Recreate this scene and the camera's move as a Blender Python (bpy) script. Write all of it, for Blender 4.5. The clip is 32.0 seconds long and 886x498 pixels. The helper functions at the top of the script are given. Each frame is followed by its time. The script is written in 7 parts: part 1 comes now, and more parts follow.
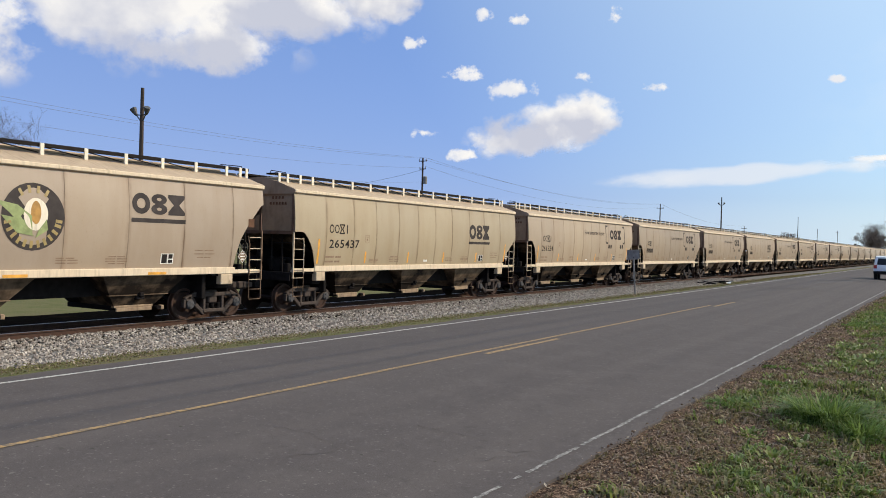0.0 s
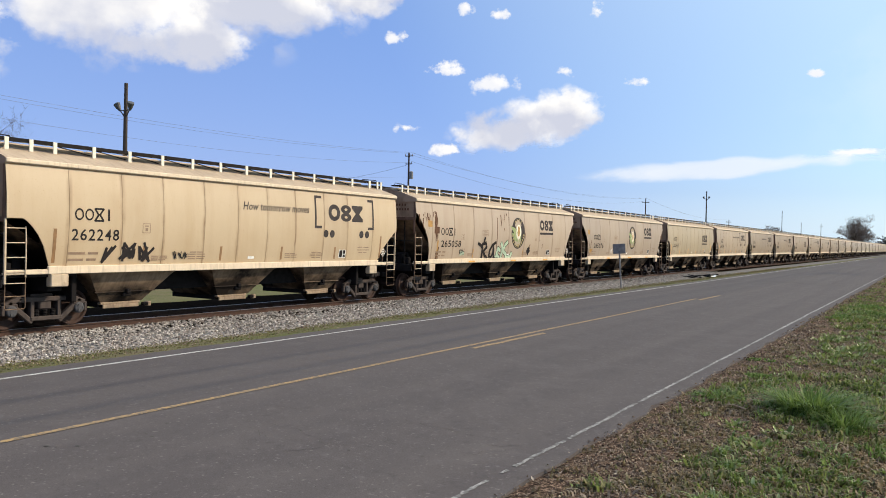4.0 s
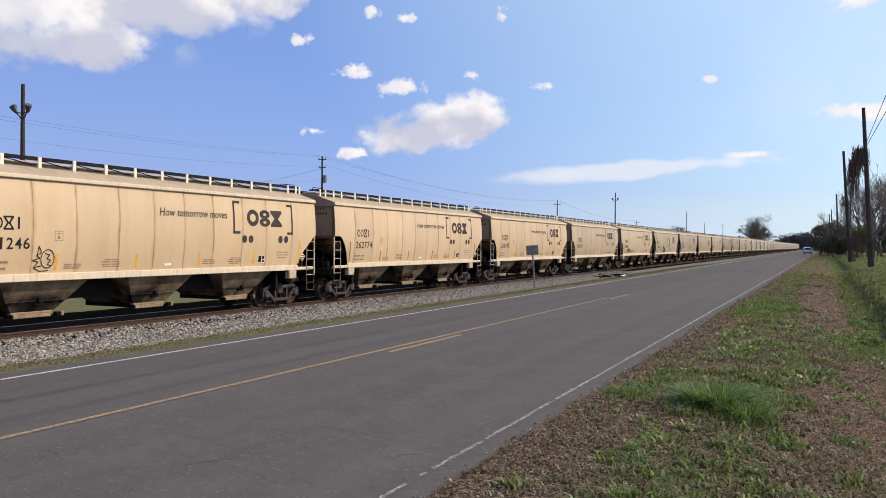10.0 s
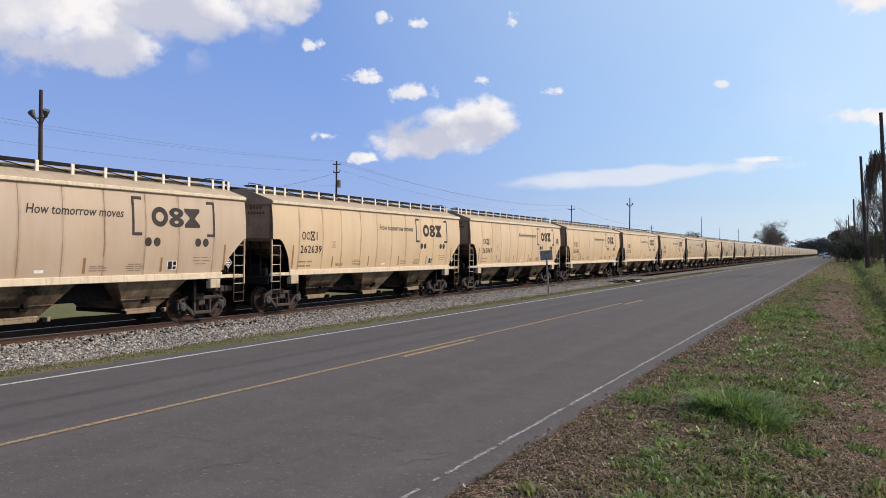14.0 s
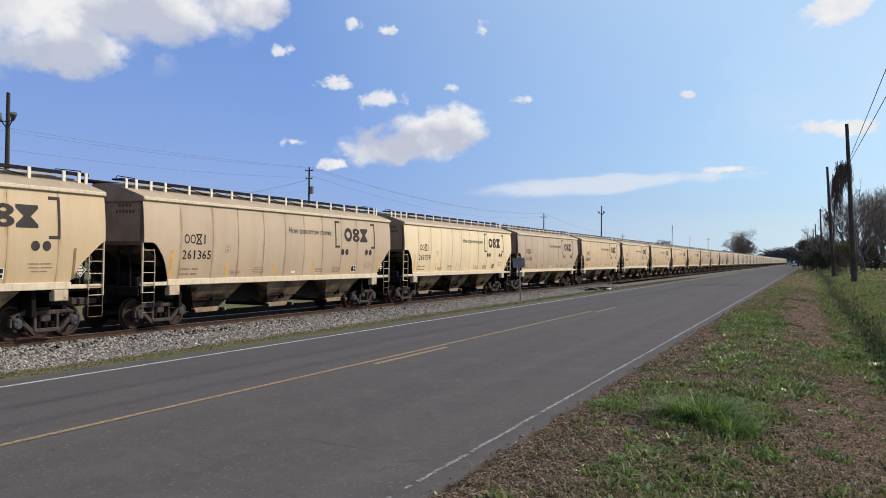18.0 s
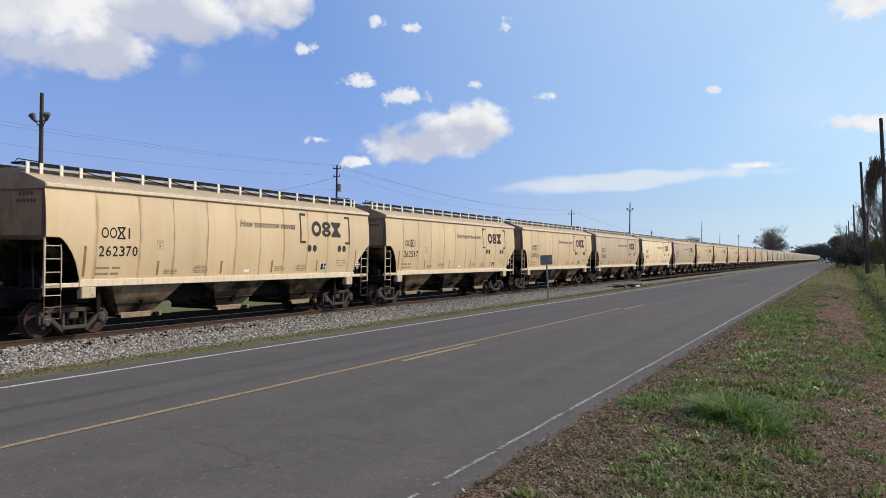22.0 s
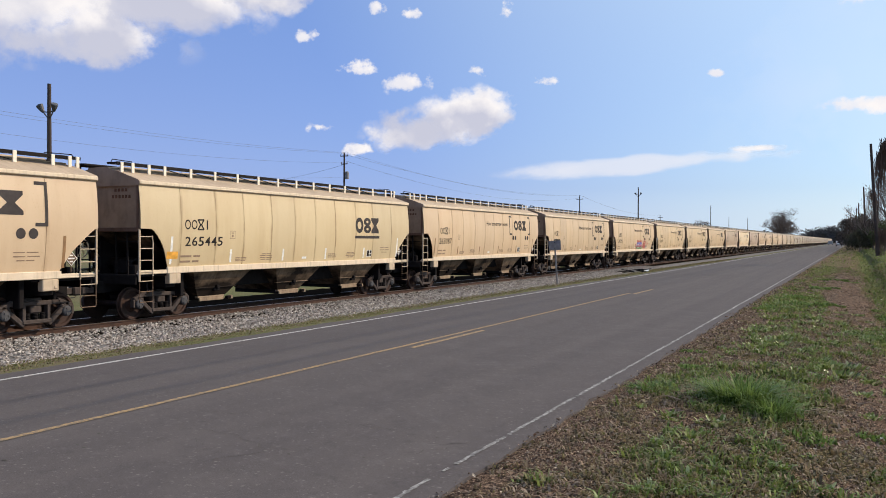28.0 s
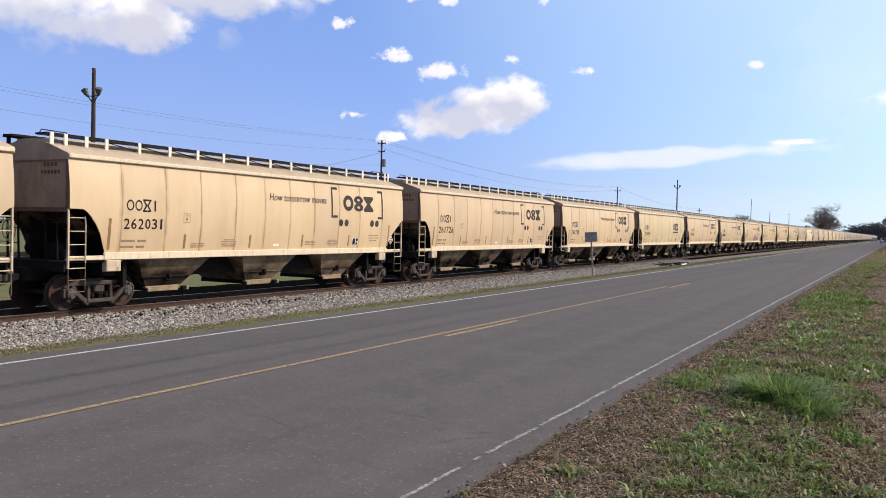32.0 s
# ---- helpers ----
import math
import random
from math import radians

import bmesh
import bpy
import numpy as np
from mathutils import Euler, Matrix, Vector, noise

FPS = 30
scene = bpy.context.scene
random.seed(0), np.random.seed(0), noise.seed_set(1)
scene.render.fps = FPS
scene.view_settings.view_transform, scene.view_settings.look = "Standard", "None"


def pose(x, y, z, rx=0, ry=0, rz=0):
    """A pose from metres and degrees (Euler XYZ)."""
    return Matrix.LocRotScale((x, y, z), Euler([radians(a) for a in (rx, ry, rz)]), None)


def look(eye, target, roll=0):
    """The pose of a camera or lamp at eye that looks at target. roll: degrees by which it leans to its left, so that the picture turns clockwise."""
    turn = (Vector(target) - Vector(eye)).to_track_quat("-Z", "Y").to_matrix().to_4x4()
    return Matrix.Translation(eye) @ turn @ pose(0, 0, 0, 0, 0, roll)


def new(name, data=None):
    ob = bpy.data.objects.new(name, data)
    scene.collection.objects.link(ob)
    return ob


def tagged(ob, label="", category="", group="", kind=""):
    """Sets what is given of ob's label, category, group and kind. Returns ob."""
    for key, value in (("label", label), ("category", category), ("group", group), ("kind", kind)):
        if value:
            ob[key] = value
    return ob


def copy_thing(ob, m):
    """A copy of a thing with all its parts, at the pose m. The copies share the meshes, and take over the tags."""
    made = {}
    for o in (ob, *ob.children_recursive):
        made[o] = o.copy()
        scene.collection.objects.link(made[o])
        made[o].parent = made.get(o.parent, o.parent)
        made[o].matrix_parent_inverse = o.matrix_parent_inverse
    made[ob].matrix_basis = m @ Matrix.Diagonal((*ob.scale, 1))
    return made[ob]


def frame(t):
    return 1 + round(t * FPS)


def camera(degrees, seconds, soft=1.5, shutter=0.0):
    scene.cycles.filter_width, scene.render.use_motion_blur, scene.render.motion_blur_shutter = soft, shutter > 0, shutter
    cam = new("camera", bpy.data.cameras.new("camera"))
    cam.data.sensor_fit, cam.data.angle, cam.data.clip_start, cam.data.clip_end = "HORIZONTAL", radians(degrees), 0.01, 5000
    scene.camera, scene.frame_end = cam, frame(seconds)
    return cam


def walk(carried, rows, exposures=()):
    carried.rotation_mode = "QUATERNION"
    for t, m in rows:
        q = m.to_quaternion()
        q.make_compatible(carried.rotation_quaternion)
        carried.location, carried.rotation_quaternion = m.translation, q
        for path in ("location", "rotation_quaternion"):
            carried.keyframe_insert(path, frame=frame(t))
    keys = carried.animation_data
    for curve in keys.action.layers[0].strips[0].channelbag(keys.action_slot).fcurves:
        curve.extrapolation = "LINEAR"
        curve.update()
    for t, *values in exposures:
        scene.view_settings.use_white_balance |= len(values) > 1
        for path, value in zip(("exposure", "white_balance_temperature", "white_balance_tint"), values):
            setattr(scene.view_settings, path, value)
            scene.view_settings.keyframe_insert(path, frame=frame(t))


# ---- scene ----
cam = camera(55.84, 32.0, soft=0.9)
PATH = [
    (0.0, pose(0, 0, 1.752, 89.655, -1.505, 31.316)),
    (0.5, pose(0, 0, 1.752, 89.500, -1.490, 31.363)),
    (1.0, pose(0, 0, 1.752, 89.426, -1.602, 30.823)),
    (1.5, pose(0, 0, 1.752, 89.332, -1.730, 30.551)),
    (2.0, pose(0, 0, 1.752, 89.381, -1.342, 30.752)),
    (2.5, pose(0, 0, 1.752, 89.377, -1.406, 30.615)),
    (3.0, pose(0, 0, 1.752, 89.316, -1.438, 30.048)),
    (3.5, pose(0, 0, 1.752, 89.316, -1.407, 29.898)),
    (4.0, pose(0, 0, 1.752, 89.330, -1.254, 30.388)),
    (4.5, pose(0, 0, 1.752, 89.340, -1.011, 30.555)),
    (6.5, pose(0, 0, 1.752, 89.409, -0.582, 26.836)),
    (7.0, pose(0, 0, 1.752, 89.369, -0.920, 26.075)),
    (7.5, pose(0, 0, 1.752, 89.277, -0.619, 25.841)),
    (8.0, pose(0, 0, 1.752, 89.369, -0.466, 25.787)),
    (8.5, pose(0, 0, 1.752, 89.523, -0.443, 25.624)),
    (9.0, pose(0, 0, 1.752, 89.573, -0.448, 25.567)),
    (9.5, pose(0, 0, 1.752, 89.592, -0.233, 25.320)),
    (10.0, pose(0, 0, 1.752, 89.642, -0.498, 24.579)),
    (10.5, pose(0, 0, 1.752, 89.716, -0.537, 24.363)),
    (11.0, pose(0, 0, 1.752, 89.759, -0.418, 24.223)),
    (11.5, pose(0, 0, 1.752, 89.776, -0.655, 24.294)),
    (12.0, pose(0, 0, 1.752, 89.775, -0.571, 24.280)),
    (12.5, pose(0, 0, 1.752, 89.738, -0.736, 24.905)),
    (13.0, pose(0, 0, 1.752, 89.723, -0.752, 25.453)),
    (13.5, pose(0, 0, 1.752, 89.878, -0.601, 25.628)),
    (15.5, pose(0, 0, 1.752, 90.193, -0.493, 24.732)),
    (16.0, pose(0, 0, 1.752, 90.194, -0.411, 24.478)),
    (16.5, pose(0, 0, 1.752, 90.082, -0.611, 24.230)),
    (17.0, pose(0, 0, 1.752, 90.026, -0.565, 23.989)),
    (17.5, pose(0, 0, 1.752, 90.328, -0.500, 23.981)),
    (18.0, pose(0, 0, 1.752, 90.480, -0.876, 23.662)),
    (18.5, pose(0, 0, 1.752, 90.458, -0.937, 23.311)),
    (19.0, pose(0, 0, 1.752, 90.448, -0.972, 23.601)),
    (19.5, pose(0, 0, 1.752, 90.179, -0.929, 23.717)),
    (20.0, pose(0, 0, 1.752, 89.811, -0.823, 24.096)),
    (20.5, pose(0, 0, 1.752, 89.840, -0.570, 25.279)),
    (21.0, pose(0, 0, 1.752, 90.037, -0.629, 25.400)),
    (21.5, pose(0, 0, 1.752, 90.118, -0.723, 25.420)),
    (22.0, pose(0, 0, 1.752, 90.260, -0.798, 25.528)),
    (22.5, pose(0, 0, 1.752, 90.263, -0.865, 25.354)),
    (23.0, pose(0, 0, 1.752, 90.305, -1.034, 25.401)),
    (23.5, pose(0, 0, 1.752, 90.399, -0.892, 25.596)),
    (24.0, pose(0, 0, 1.752, 90.408, -1.130, 25.624)),
    (24.5, pose(0, 0, 1.752, 90.326, -1.201, 25.578)),
    (26.5, pose(0, 0, 1.752, 90.142, -0.947, 25.714)),
    (27.0, pose(0, 0, 1.752, 89.383, -0.686, 26.287)),
    (27.5, pose(0, 0, 1.752, 89.960, -0.334, 25.723)),
    (28.0, pose(0, 0, 1.752, 89.340, -0.232, 26.091)),
    (28.5, pose(0, 0, 1.752, 89.146, -0.830, 26.126)),
    (29.0, pose(0, 0, 1.752, 88.911, -2.065, 26.972)),
    (29.5, pose(0, 0, 1.752, 89.145, -0.672, 27.984)),
    (30.0, pose(0, 0, 1.752, 88.657, -0.427, 28.004)),
    (30.5, pose(0, 0, 1.752, 88.253, -0.697, 28.156)),
    (31.0, pose(0, 0, 1.752, 88.137, -1.092, 28.389)),
    (31.5, pose(0, 0, 1.752, 88.512, -1.268, 28.482)),
    (32.0, pose(0, 0, 1.752, 88.554, -1.310, 28.536)),
]
WARM, COOL, DRY = (6700, 14), (6500, 10), (6750, 10)   # the clip's white balance drifts as cloud shade passes
EXPOSURES = [(0.0, 0.05, *DRY), (2.0, 0.17, *DRY), (4.0, 0.21, *DRY), (7.0, 0.22, *WARM), (9.0, 0.08, *WARM), (13.0, 0.06, *WARM), (16.0, -0.08, *COOL), (18.5, -0.06, *COOL),
             (21.0, -0.02, *COOL), (23.0, -0.03, *COOL), (24.5, -0.10, *COOL), (26.5, 0.06, *WARM), (29.0, 0.04, *WARM), (32.0, 0.24, *WARM)]
walk(cam, PATH, EXPOSURES)

# ---- world, sun ----
SUN_AZ, SUN_EL = 50.0, 35.0          # degrees from +y towards +x, and above the horizon
world = bpy.data.worlds.new("sky")
scene.world = world
world.use_nodes = True
wn, wl = world.node_tree.nodes, world.node_tree.links
sky = wn.new("ShaderNodeTexSky")
sky.sky_type = "NISHITA"
sky.sun_disc = False
sky.sun_elevation, sky.sun_rotation = radians(SUN_EL), radians(SUN_AZ)
sky.air_density, sky.dust_density, sky.ozone_density = 1.0, 0.9, 2.2
wn["Background"].inputs["Strength"].default_value = 0.15
aim = wn.new("ShaderNodeTexCoord").outputs["Generated"]
toward = wn.new("ShaderNodeVectorMath")  # how near to the sun
toward.operation = "DOT_PRODUCT"
toward.inputs[1].default_value = (math.sin(radians(SUN_AZ)) * math.cos(radians(SUN_EL)), math.cos(radians(SUN_AZ)) * math.cos(radians(SUN_EL)), math.sin(radians(SUN_EL)))
wl.new(aim, toward.inputs[0])
deep = wn.new("ShaderNodeMapRange")
deep.inputs["From Min"].default_value, deep.inputs["From Max"].default_value = 0.22, 0.80
deep.inputs["To Min"].default_value, deep.inputs["To Max"].default_value = 0.66, 0.05
wl.new(toward.outputs["Value"], deep.inputs["Value"])
veil = wn.new("ShaderNodeMix")          # deep clean blue away from the sun
veil.data_type = "RGBA"
veil.inputs[7].default_value = (1.40, 2.38, 5.8, 1)
wl.new(deep.outputs[0], veil.inputs[0])
wl.new(sky.outputs[0], veil.inputs[6])
clear = wn.new("ShaderNodeMix")         # clear dry air: less red scattered
clear.data_type, clear.blend_type = "RGBA", "MULTIPLY"
clear.inputs[0].default_value = 1.0
hue = wn.new("ShaderNodeMix")
hue.data_type = "RGBA"
hue.inputs[6].default_value, hue.inputs[7].default_value = (0.70, 0.87, 1.0, 1), (0.82, 0.83, 0.93, 1)
fade = wn.new("ShaderNodeMapRange")
fade.inputs["From Min"].default_value, fade.inputs["From Max"].default_value = 0.60, 0.0
wl.new(toward.outputs["Value"], fade.inputs["Value"])
wl.new(fade.outputs[0], hue.inputs[0])
wl.new(hue.outputs[2], clear.inputs[7])
wl.new(veil.outputs[2], clear.inputs[6])
way = wn.new("ShaderNodeSeparateXYZ")   # bright moist haze low over the horizon
wl.new(aim, way.inputs[0])
low_air = wn.new("ShaderNodeValToRGB")
for stop, (at, much) in zip([low_air.color_ramp.elements[0], low_air.color_ramp.elements[1], low_air.color_ramp.elements.new(0.5)], ((0.0, 0.72), (0.16, 0.0), (0.06, 0.28))):
    stop.position, stop.color = at, (much, much, much, 1)
wl.new(way.outputs[2], low_air.inputs[0])
haze = wn.new("ShaderNodeMix")
haze.data_type = "RGBA"
haze.inputs[7].default_value = (5.2, 6.6, 7.3, 1)
sunward = wn.new("ShaderNodeMapRange")  # thicker under the sun
sunward.inputs["From Min"].default_value, sunward.inputs["From Max"].default_value = 0.20, 0.60
sunward.inputs["To Min"].default_value, sunward.inputs["To Max"].default_value = 0.35, 1.0
wl.new(toward.outputs["Value"], sunward.inputs["Value"])
thick = wn.new("ShaderNodeMath")
thick.operation = "MULTIPLY"
wl.new(low_air.outputs[0], thick.inputs[0])
wl.new(sunward.outputs[0], thick.inputs[1])
wl.new(thick.outputs[0], haze.inputs[0])
height = wn.new("ShaderNodeMapRange")   # the blue deepens with height, away from the sun
height.inputs["From Min"].default_value, height.inputs["From Max"].default_value = 0.05, 0.28
wl.new(way.outputs[2], height.inputs["Value"])
turned = wn.new("ShaderNodeMapRange")
turned.inputs["From Min"].default_value, turned.inputs["From Max"].default_value = 0.66, 0.25
wl.new(toward.outputs["Value"], turned.inputs["Value"])
both = wn.new("ShaderNodeMath")
both.operation = "MULTIPLY"
wl.new(height.outputs[0], both.inputs[0])
wl.new(turned.outputs[0], both.inputs[1])
upper = wn.new("ShaderNodeMix")
upper.data_type, upper.blend_type = "RGBA", "MULTIPLY"
upper.inputs[7].default_value = (0.44, 0.685, 0.865, 1)
wl.new(both.outputs[0], upper.inputs[0])
wl.new(clear.outputs[2], upper.inputs[6])
wl.new(upper.outputs[2], haze.inputs[6])
wl.new(haze.outputs[2], wn["Background"].inputs["Color"])
sun_data = bpy.data.lights.new("sun", "SUN")
sun_data.energy, sun_data.angle, sun_data.color = 3.95, radians(0.6), (1.0, 0.865, 0.69)
sun = new("sun", sun_data)
sun.matrix_world = look((500 * math.sin(radians(SUN_AZ)) * math.cos(radians(SUN_EL)),
                         500 * math.cos(radians(SUN_AZ)) * math.cos(radians(SUN_EL)),
                         500 * math.sin(radians(SUN_EL))), (0, 0, 0))

# ---- materials ----


class Nodes:
    """A node material under construction."""

    def __init__(self, name, rough=0.6, metal=0.0, spec=0.5):
        self.mat = bpy.data.materials.new(name)
        self.mat.use_nodes = True
        self.n, self.l = self.mat.node_tree.nodes, self.mat.node_tree.links
        self.b = self.n["Principled BSDF"]
        self.b.inputs["Roughness"].default_value = rough
        self.b.inputs["Metallic"].default_value = metal
        self.b.inputs["Specular IOR Level"].default_value = spec
        self.co = self.n.new("ShaderNodeTexCoord").outputs["Object"]

    def scaled(self, v, src=None):
        m = self.n.new("ShaderNodeMapping")
        m.inputs["Scale"].default_value = v
        self.l.new(src or self.co, m.inputs["Vector"])
        return m.outputs[0]

    def noise(self, scale, detail=4, rough=0.55, src=None):
        t = self.n.new("ShaderNodeTexNoise")
        t.inputs["Scale"].default_value = scale
        t.inputs["Detail"].default_value = detail
        t.inputs["Roughness"].default_value = rough
        self.l.new(src or self.co, t.inputs["Vector"])
        return t.outputs["Fac"]

    def ramp(self, fac, *stops):
        r = self.n.new("ShaderNodeValToRGB")
        e = r.color_ramp.elements
        while len(e) < len(stops):
            e.new(0.5)
        for el, (p, c) in zip(e, stops):
            el.position = p
            el.color = (*c, 1) if hasattr(c, "__len__") else (c, c, c, 1)
        self.l.new(fac, r.inputs[0])
        return r.outputs[0]

    def mix(self, fac, a, b, kind="MIX"):
        m = self.n.new("ShaderNodeMix")
        m.data_type, m.blend_type = "RGBA", kind
        for i, v in ((0, fac), (6, a), (7, b)):
            sock = m.inputs[i]
            if isinstance(v, (int, float)):
                sock.default_value = v if i == 0 else (v, v, v, 1)
            elif isinstance(v, tuple):
                sock.default_value = (*v, 1)
            else:
                self.l.new(v, sock)
        return m.outputs[2]

    def colour(self, v):
        if isinstance(v, tuple):
            self.b.inputs["Base Color"].default_value = (*v, 1)
        else:
            self.l.new(v, self.b.inputs["Base Color"])
        return self

    def bump(self, h, strength=0.3, dist=0.02):
        b = self.n.new("ShaderNodeBump")
        b.inputs["Strength"].default_value = strength
        b.inputs["Distance"].default_value = dist
        self.l.new(h, b.inputs["Height"])
        self.l.new(b.outputs[0], self.b.inputs["Normal"])
        return self

    def random(self):
        return self.n.new("ShaderNodeObjectInfo").outputs["Random"]

    def tint(self):
        return self.n.new("ShaderNodeObjectInfo").outputs["Color"]

    def island(self):
        return self.n.new("ShaderNodeNewGeometry").outputs["Random Per Island"]


def plain(name, colour, rough=0.6, metal=0.0, vary=0.25, scale=6.0, spec=0.5):
    m = Nodes(name, rough, metal, spec if rough < 0.8 else min(spec, 0.06))
    dark = tuple(c * (1 - vary) for c in colour)
    light = tuple(min(1, c * (1 + vary)) for c in colour)
    f = m.noise(scale, 6)
    m.colour(m.ramp(f, (0.3, dark), (0.7, light)))
    return m.bump(m.noise(scale * 8, 3), 0.15, 0.01).mat


def make_paint(name, half, seams):
    """Sun-bleached paint; rusty dirt has gathered along the welded seams."""
    m = Nodes(name, 0.48)
    streak = m.noise(1.0, 5, 0.6, m.scaled((1, 2.2, 0.35)))
    blotch = m.noise(0.55, 5)
    fine = m.noise(30, 4)
    base = m.mix(m.ramp(streak, (0.45, 0.0), (0.8, 0.5)), (0.92, 0.91, 0.91), (0.74, 0.66, 0.59))
    base = m.mix(m.ramp(blotch, (0.45, 0.0), (0.75, 0.45)), base, (0.84, 0.78, 0.70), "MULTIPLY")
    base = m.mix(m.ramp(fine, (0.62, 0.0), (0.72, 0.35)), base, (0.55, 0.38, 0.24))
    sep = m.n.new("ShaderNodeSeparateXYZ")
    m.l.new(m.co, sep.inputs[0])
    wave = m.n.new("ShaderNodeMath")            # the welds wander a little
    wave.operation = "MULTIPLY_ADD"
    m.l.new(m.noise(0.9, 2), wave.inputs[0])
    wave.inputs[1].default_value = 0.14
    m.l.new(sep.outputs[1], wave.inputs[2])
    along = m.n.new("ShaderNodeMapRange")
    m.l.new(wave.outputs[0], along.inputs["Value"])
    along.inputs["From Min"].default_value, along.inputs["From Max"].default_value = -half + 0.07, half + 0.07
    d = 0.075 / (2 * half)
    near = m.ramp(along.outputs[0], *[q for u in seams for q in ((u / (2 * half) - d, 0.0), (u / (2 * half), 0.9), (u / (2 * half) + d * 0.8, 0.0))])
    patchy = m.ramp(m.noise(1.7, 5, 0.65), (0.34, 0.15), (0.66, 1.0))
    base = m.mix(m.mix(1.0, near, patchy, "MULTIPLY"), base, (0.36, 0.25, 0.17))
    var = m.ramp(m.random(), (0.0, (0.93, 0.93, 0.94)), (1.0, (1.04, 1.03, 1.0)))
    base = m.mix(1.0, base, var, "MULTIPLY")
    m.colour(m.mix(1.0, base, m.tint(), "MULTIPLY"))
    return m.bump(m.noise(2.2, 3), 0.10, 0.05).mat


def make_grimy(name, colour, dirt, amount=0.6, scale=1.6, rough=0.7):
    """Paint under a coat of road dust and rust."""
    m = Nodes(name, rough, 0.0, 0.12)
    a = m.noise(scale, 6, 0.65)
    s = m.noise(2.0, 5, 0.6, m.scaled((1, 5.0, 0.5)))
    c = m.mix(m.ramp(a, (0.35, 0.0), (0.7, amount)), colour, dirt)
    c = m.mix(m.ramp(s, (0.5, 0.0), (0.75, 0.5)), c, tuple(d * 0.6 for d in dirt))
    m.colour(c)
    return m.bump(m.noise(18, 4), 0.25, 0.01).mat


SEAMS = (1.60, 3.15, 4.50, 6.00, 7.35, 8.65, 10.00, 11.50, 12.85, 14.40)
SEAMS_LONG = tuple(1.27 + 1.84 * k for k in range(9))


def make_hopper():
    """Tan paint under soot thrown up by the wheels, more on some bays than on others; shade at the joints is painted
    in too.
    """
    m = Nodes("sooty_shaded_hopper_paint", 0.75, 0.0, 0.1)
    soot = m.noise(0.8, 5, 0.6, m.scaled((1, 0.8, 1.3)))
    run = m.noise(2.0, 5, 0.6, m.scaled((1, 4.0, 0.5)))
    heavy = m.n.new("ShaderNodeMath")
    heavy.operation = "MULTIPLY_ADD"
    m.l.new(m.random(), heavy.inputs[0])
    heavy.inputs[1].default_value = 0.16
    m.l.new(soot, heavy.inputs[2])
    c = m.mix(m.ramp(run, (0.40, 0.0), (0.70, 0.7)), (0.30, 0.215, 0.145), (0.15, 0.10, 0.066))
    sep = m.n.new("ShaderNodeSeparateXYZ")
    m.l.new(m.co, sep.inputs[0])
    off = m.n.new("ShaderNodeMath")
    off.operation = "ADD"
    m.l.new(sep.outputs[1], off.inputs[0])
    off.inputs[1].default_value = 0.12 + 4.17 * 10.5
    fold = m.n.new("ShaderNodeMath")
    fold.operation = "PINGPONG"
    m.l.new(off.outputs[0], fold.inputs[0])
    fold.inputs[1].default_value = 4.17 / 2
    soot_shade = m.n.new("ShaderNodeMath")          # wheel soot plus the shade between the bays, put into the colour
    soot_shade.operation = "ADD"
    m.l.new(heavy.outputs[0], soot_shade.inputs[0])
    m.l.new(m.ramp(fold.outputs[0], (0.15, 0.26), (0.75, 0.0)), soot_shade.inputs[1])
    c = m.mix(m.ramp(soot_shade.outputs[0], (0.42, 0.0), (0.66, 0.97)), c, (0.016, 0.012, 0.010))
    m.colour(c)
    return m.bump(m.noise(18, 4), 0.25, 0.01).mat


PAINT = make_paint("hopper_paint", 8.0, SEAMS)
PAINT_LONG = make_paint("hopper_paint_long", 8.63, SEAMS_LONG)
M_ROOF = make_grimy("dusty_roof_paint", (0.47, 0.36, 0.255), (0.31, 0.235, 0.17), 0.6)
M_TRIM = make_grimy("tan_trim_paint", (0.60, 0.48, 0.34), (0.36, 0.26, 0.18), 0.5, 3.0, 0.5)
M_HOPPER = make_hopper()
M_WORN = make_grimy("rust_worn_trim", (0.26, 0.17, 0.11), (0.05, 0.034, 0.026), 0.9, 4.0)
# end walls turn from the sun: soot and that shade darken the base
M_END = make_grimy("sooty_shaded_end_paint", (0.34, 0.24, 0.165), (0.14, 0.093, 0.062), 0.6, 1.0)
M_POST = make_grimy("pale_bracket_paint", (0.84, 0.76, 0.62), (0.6, 0.5, 0.38), 0.35, 6.0, 0.5)
M_EAVE = make_grimy("tan_edge_paint", (0.74, 0.61, 0.45), (0.52, 0.40, 0.28), 0.45, 3.0, 0.5)
M_IRON = make_grimy("dusty_cast_iron", (0.082, 0.064, 0.056), (0.034, 0.028, 0.026), 0.6, 5.0, 0.7)
M_WHEEL = make_grimy("rusty_wheel_steel", (0.065, 0.038, 0.029), (0.03, 0.022, 0.02), 0.5, 5.0, 0.65)
M_GATE = make_grimy("dusty_gate_paint", (0.37, 0.275, 0.185), (0.13, 0.09, 0.065), 0.7, 4.0)
M_CAP = make_grimy("bearing_cap_steel", (0.085, 0.085, 0.09), (0.04, 0.034, 0.03), 0.5, 8.0)
# base lowered to near-black to deepen the shade under the cars
M_DARK = plain("near_black_steel", (0.016, 0.014, 0.014), 0.85)
M_GRATE = plain("walkway_steel", (0.022, 0.019, 0.018), 0.85, 0.0)
M_RAIL = make_grimy("rusty_rail", (0.085, 0.046, 0.032), (0.05, 0.032, 0.025), 0.6, 3.0, 0.6)
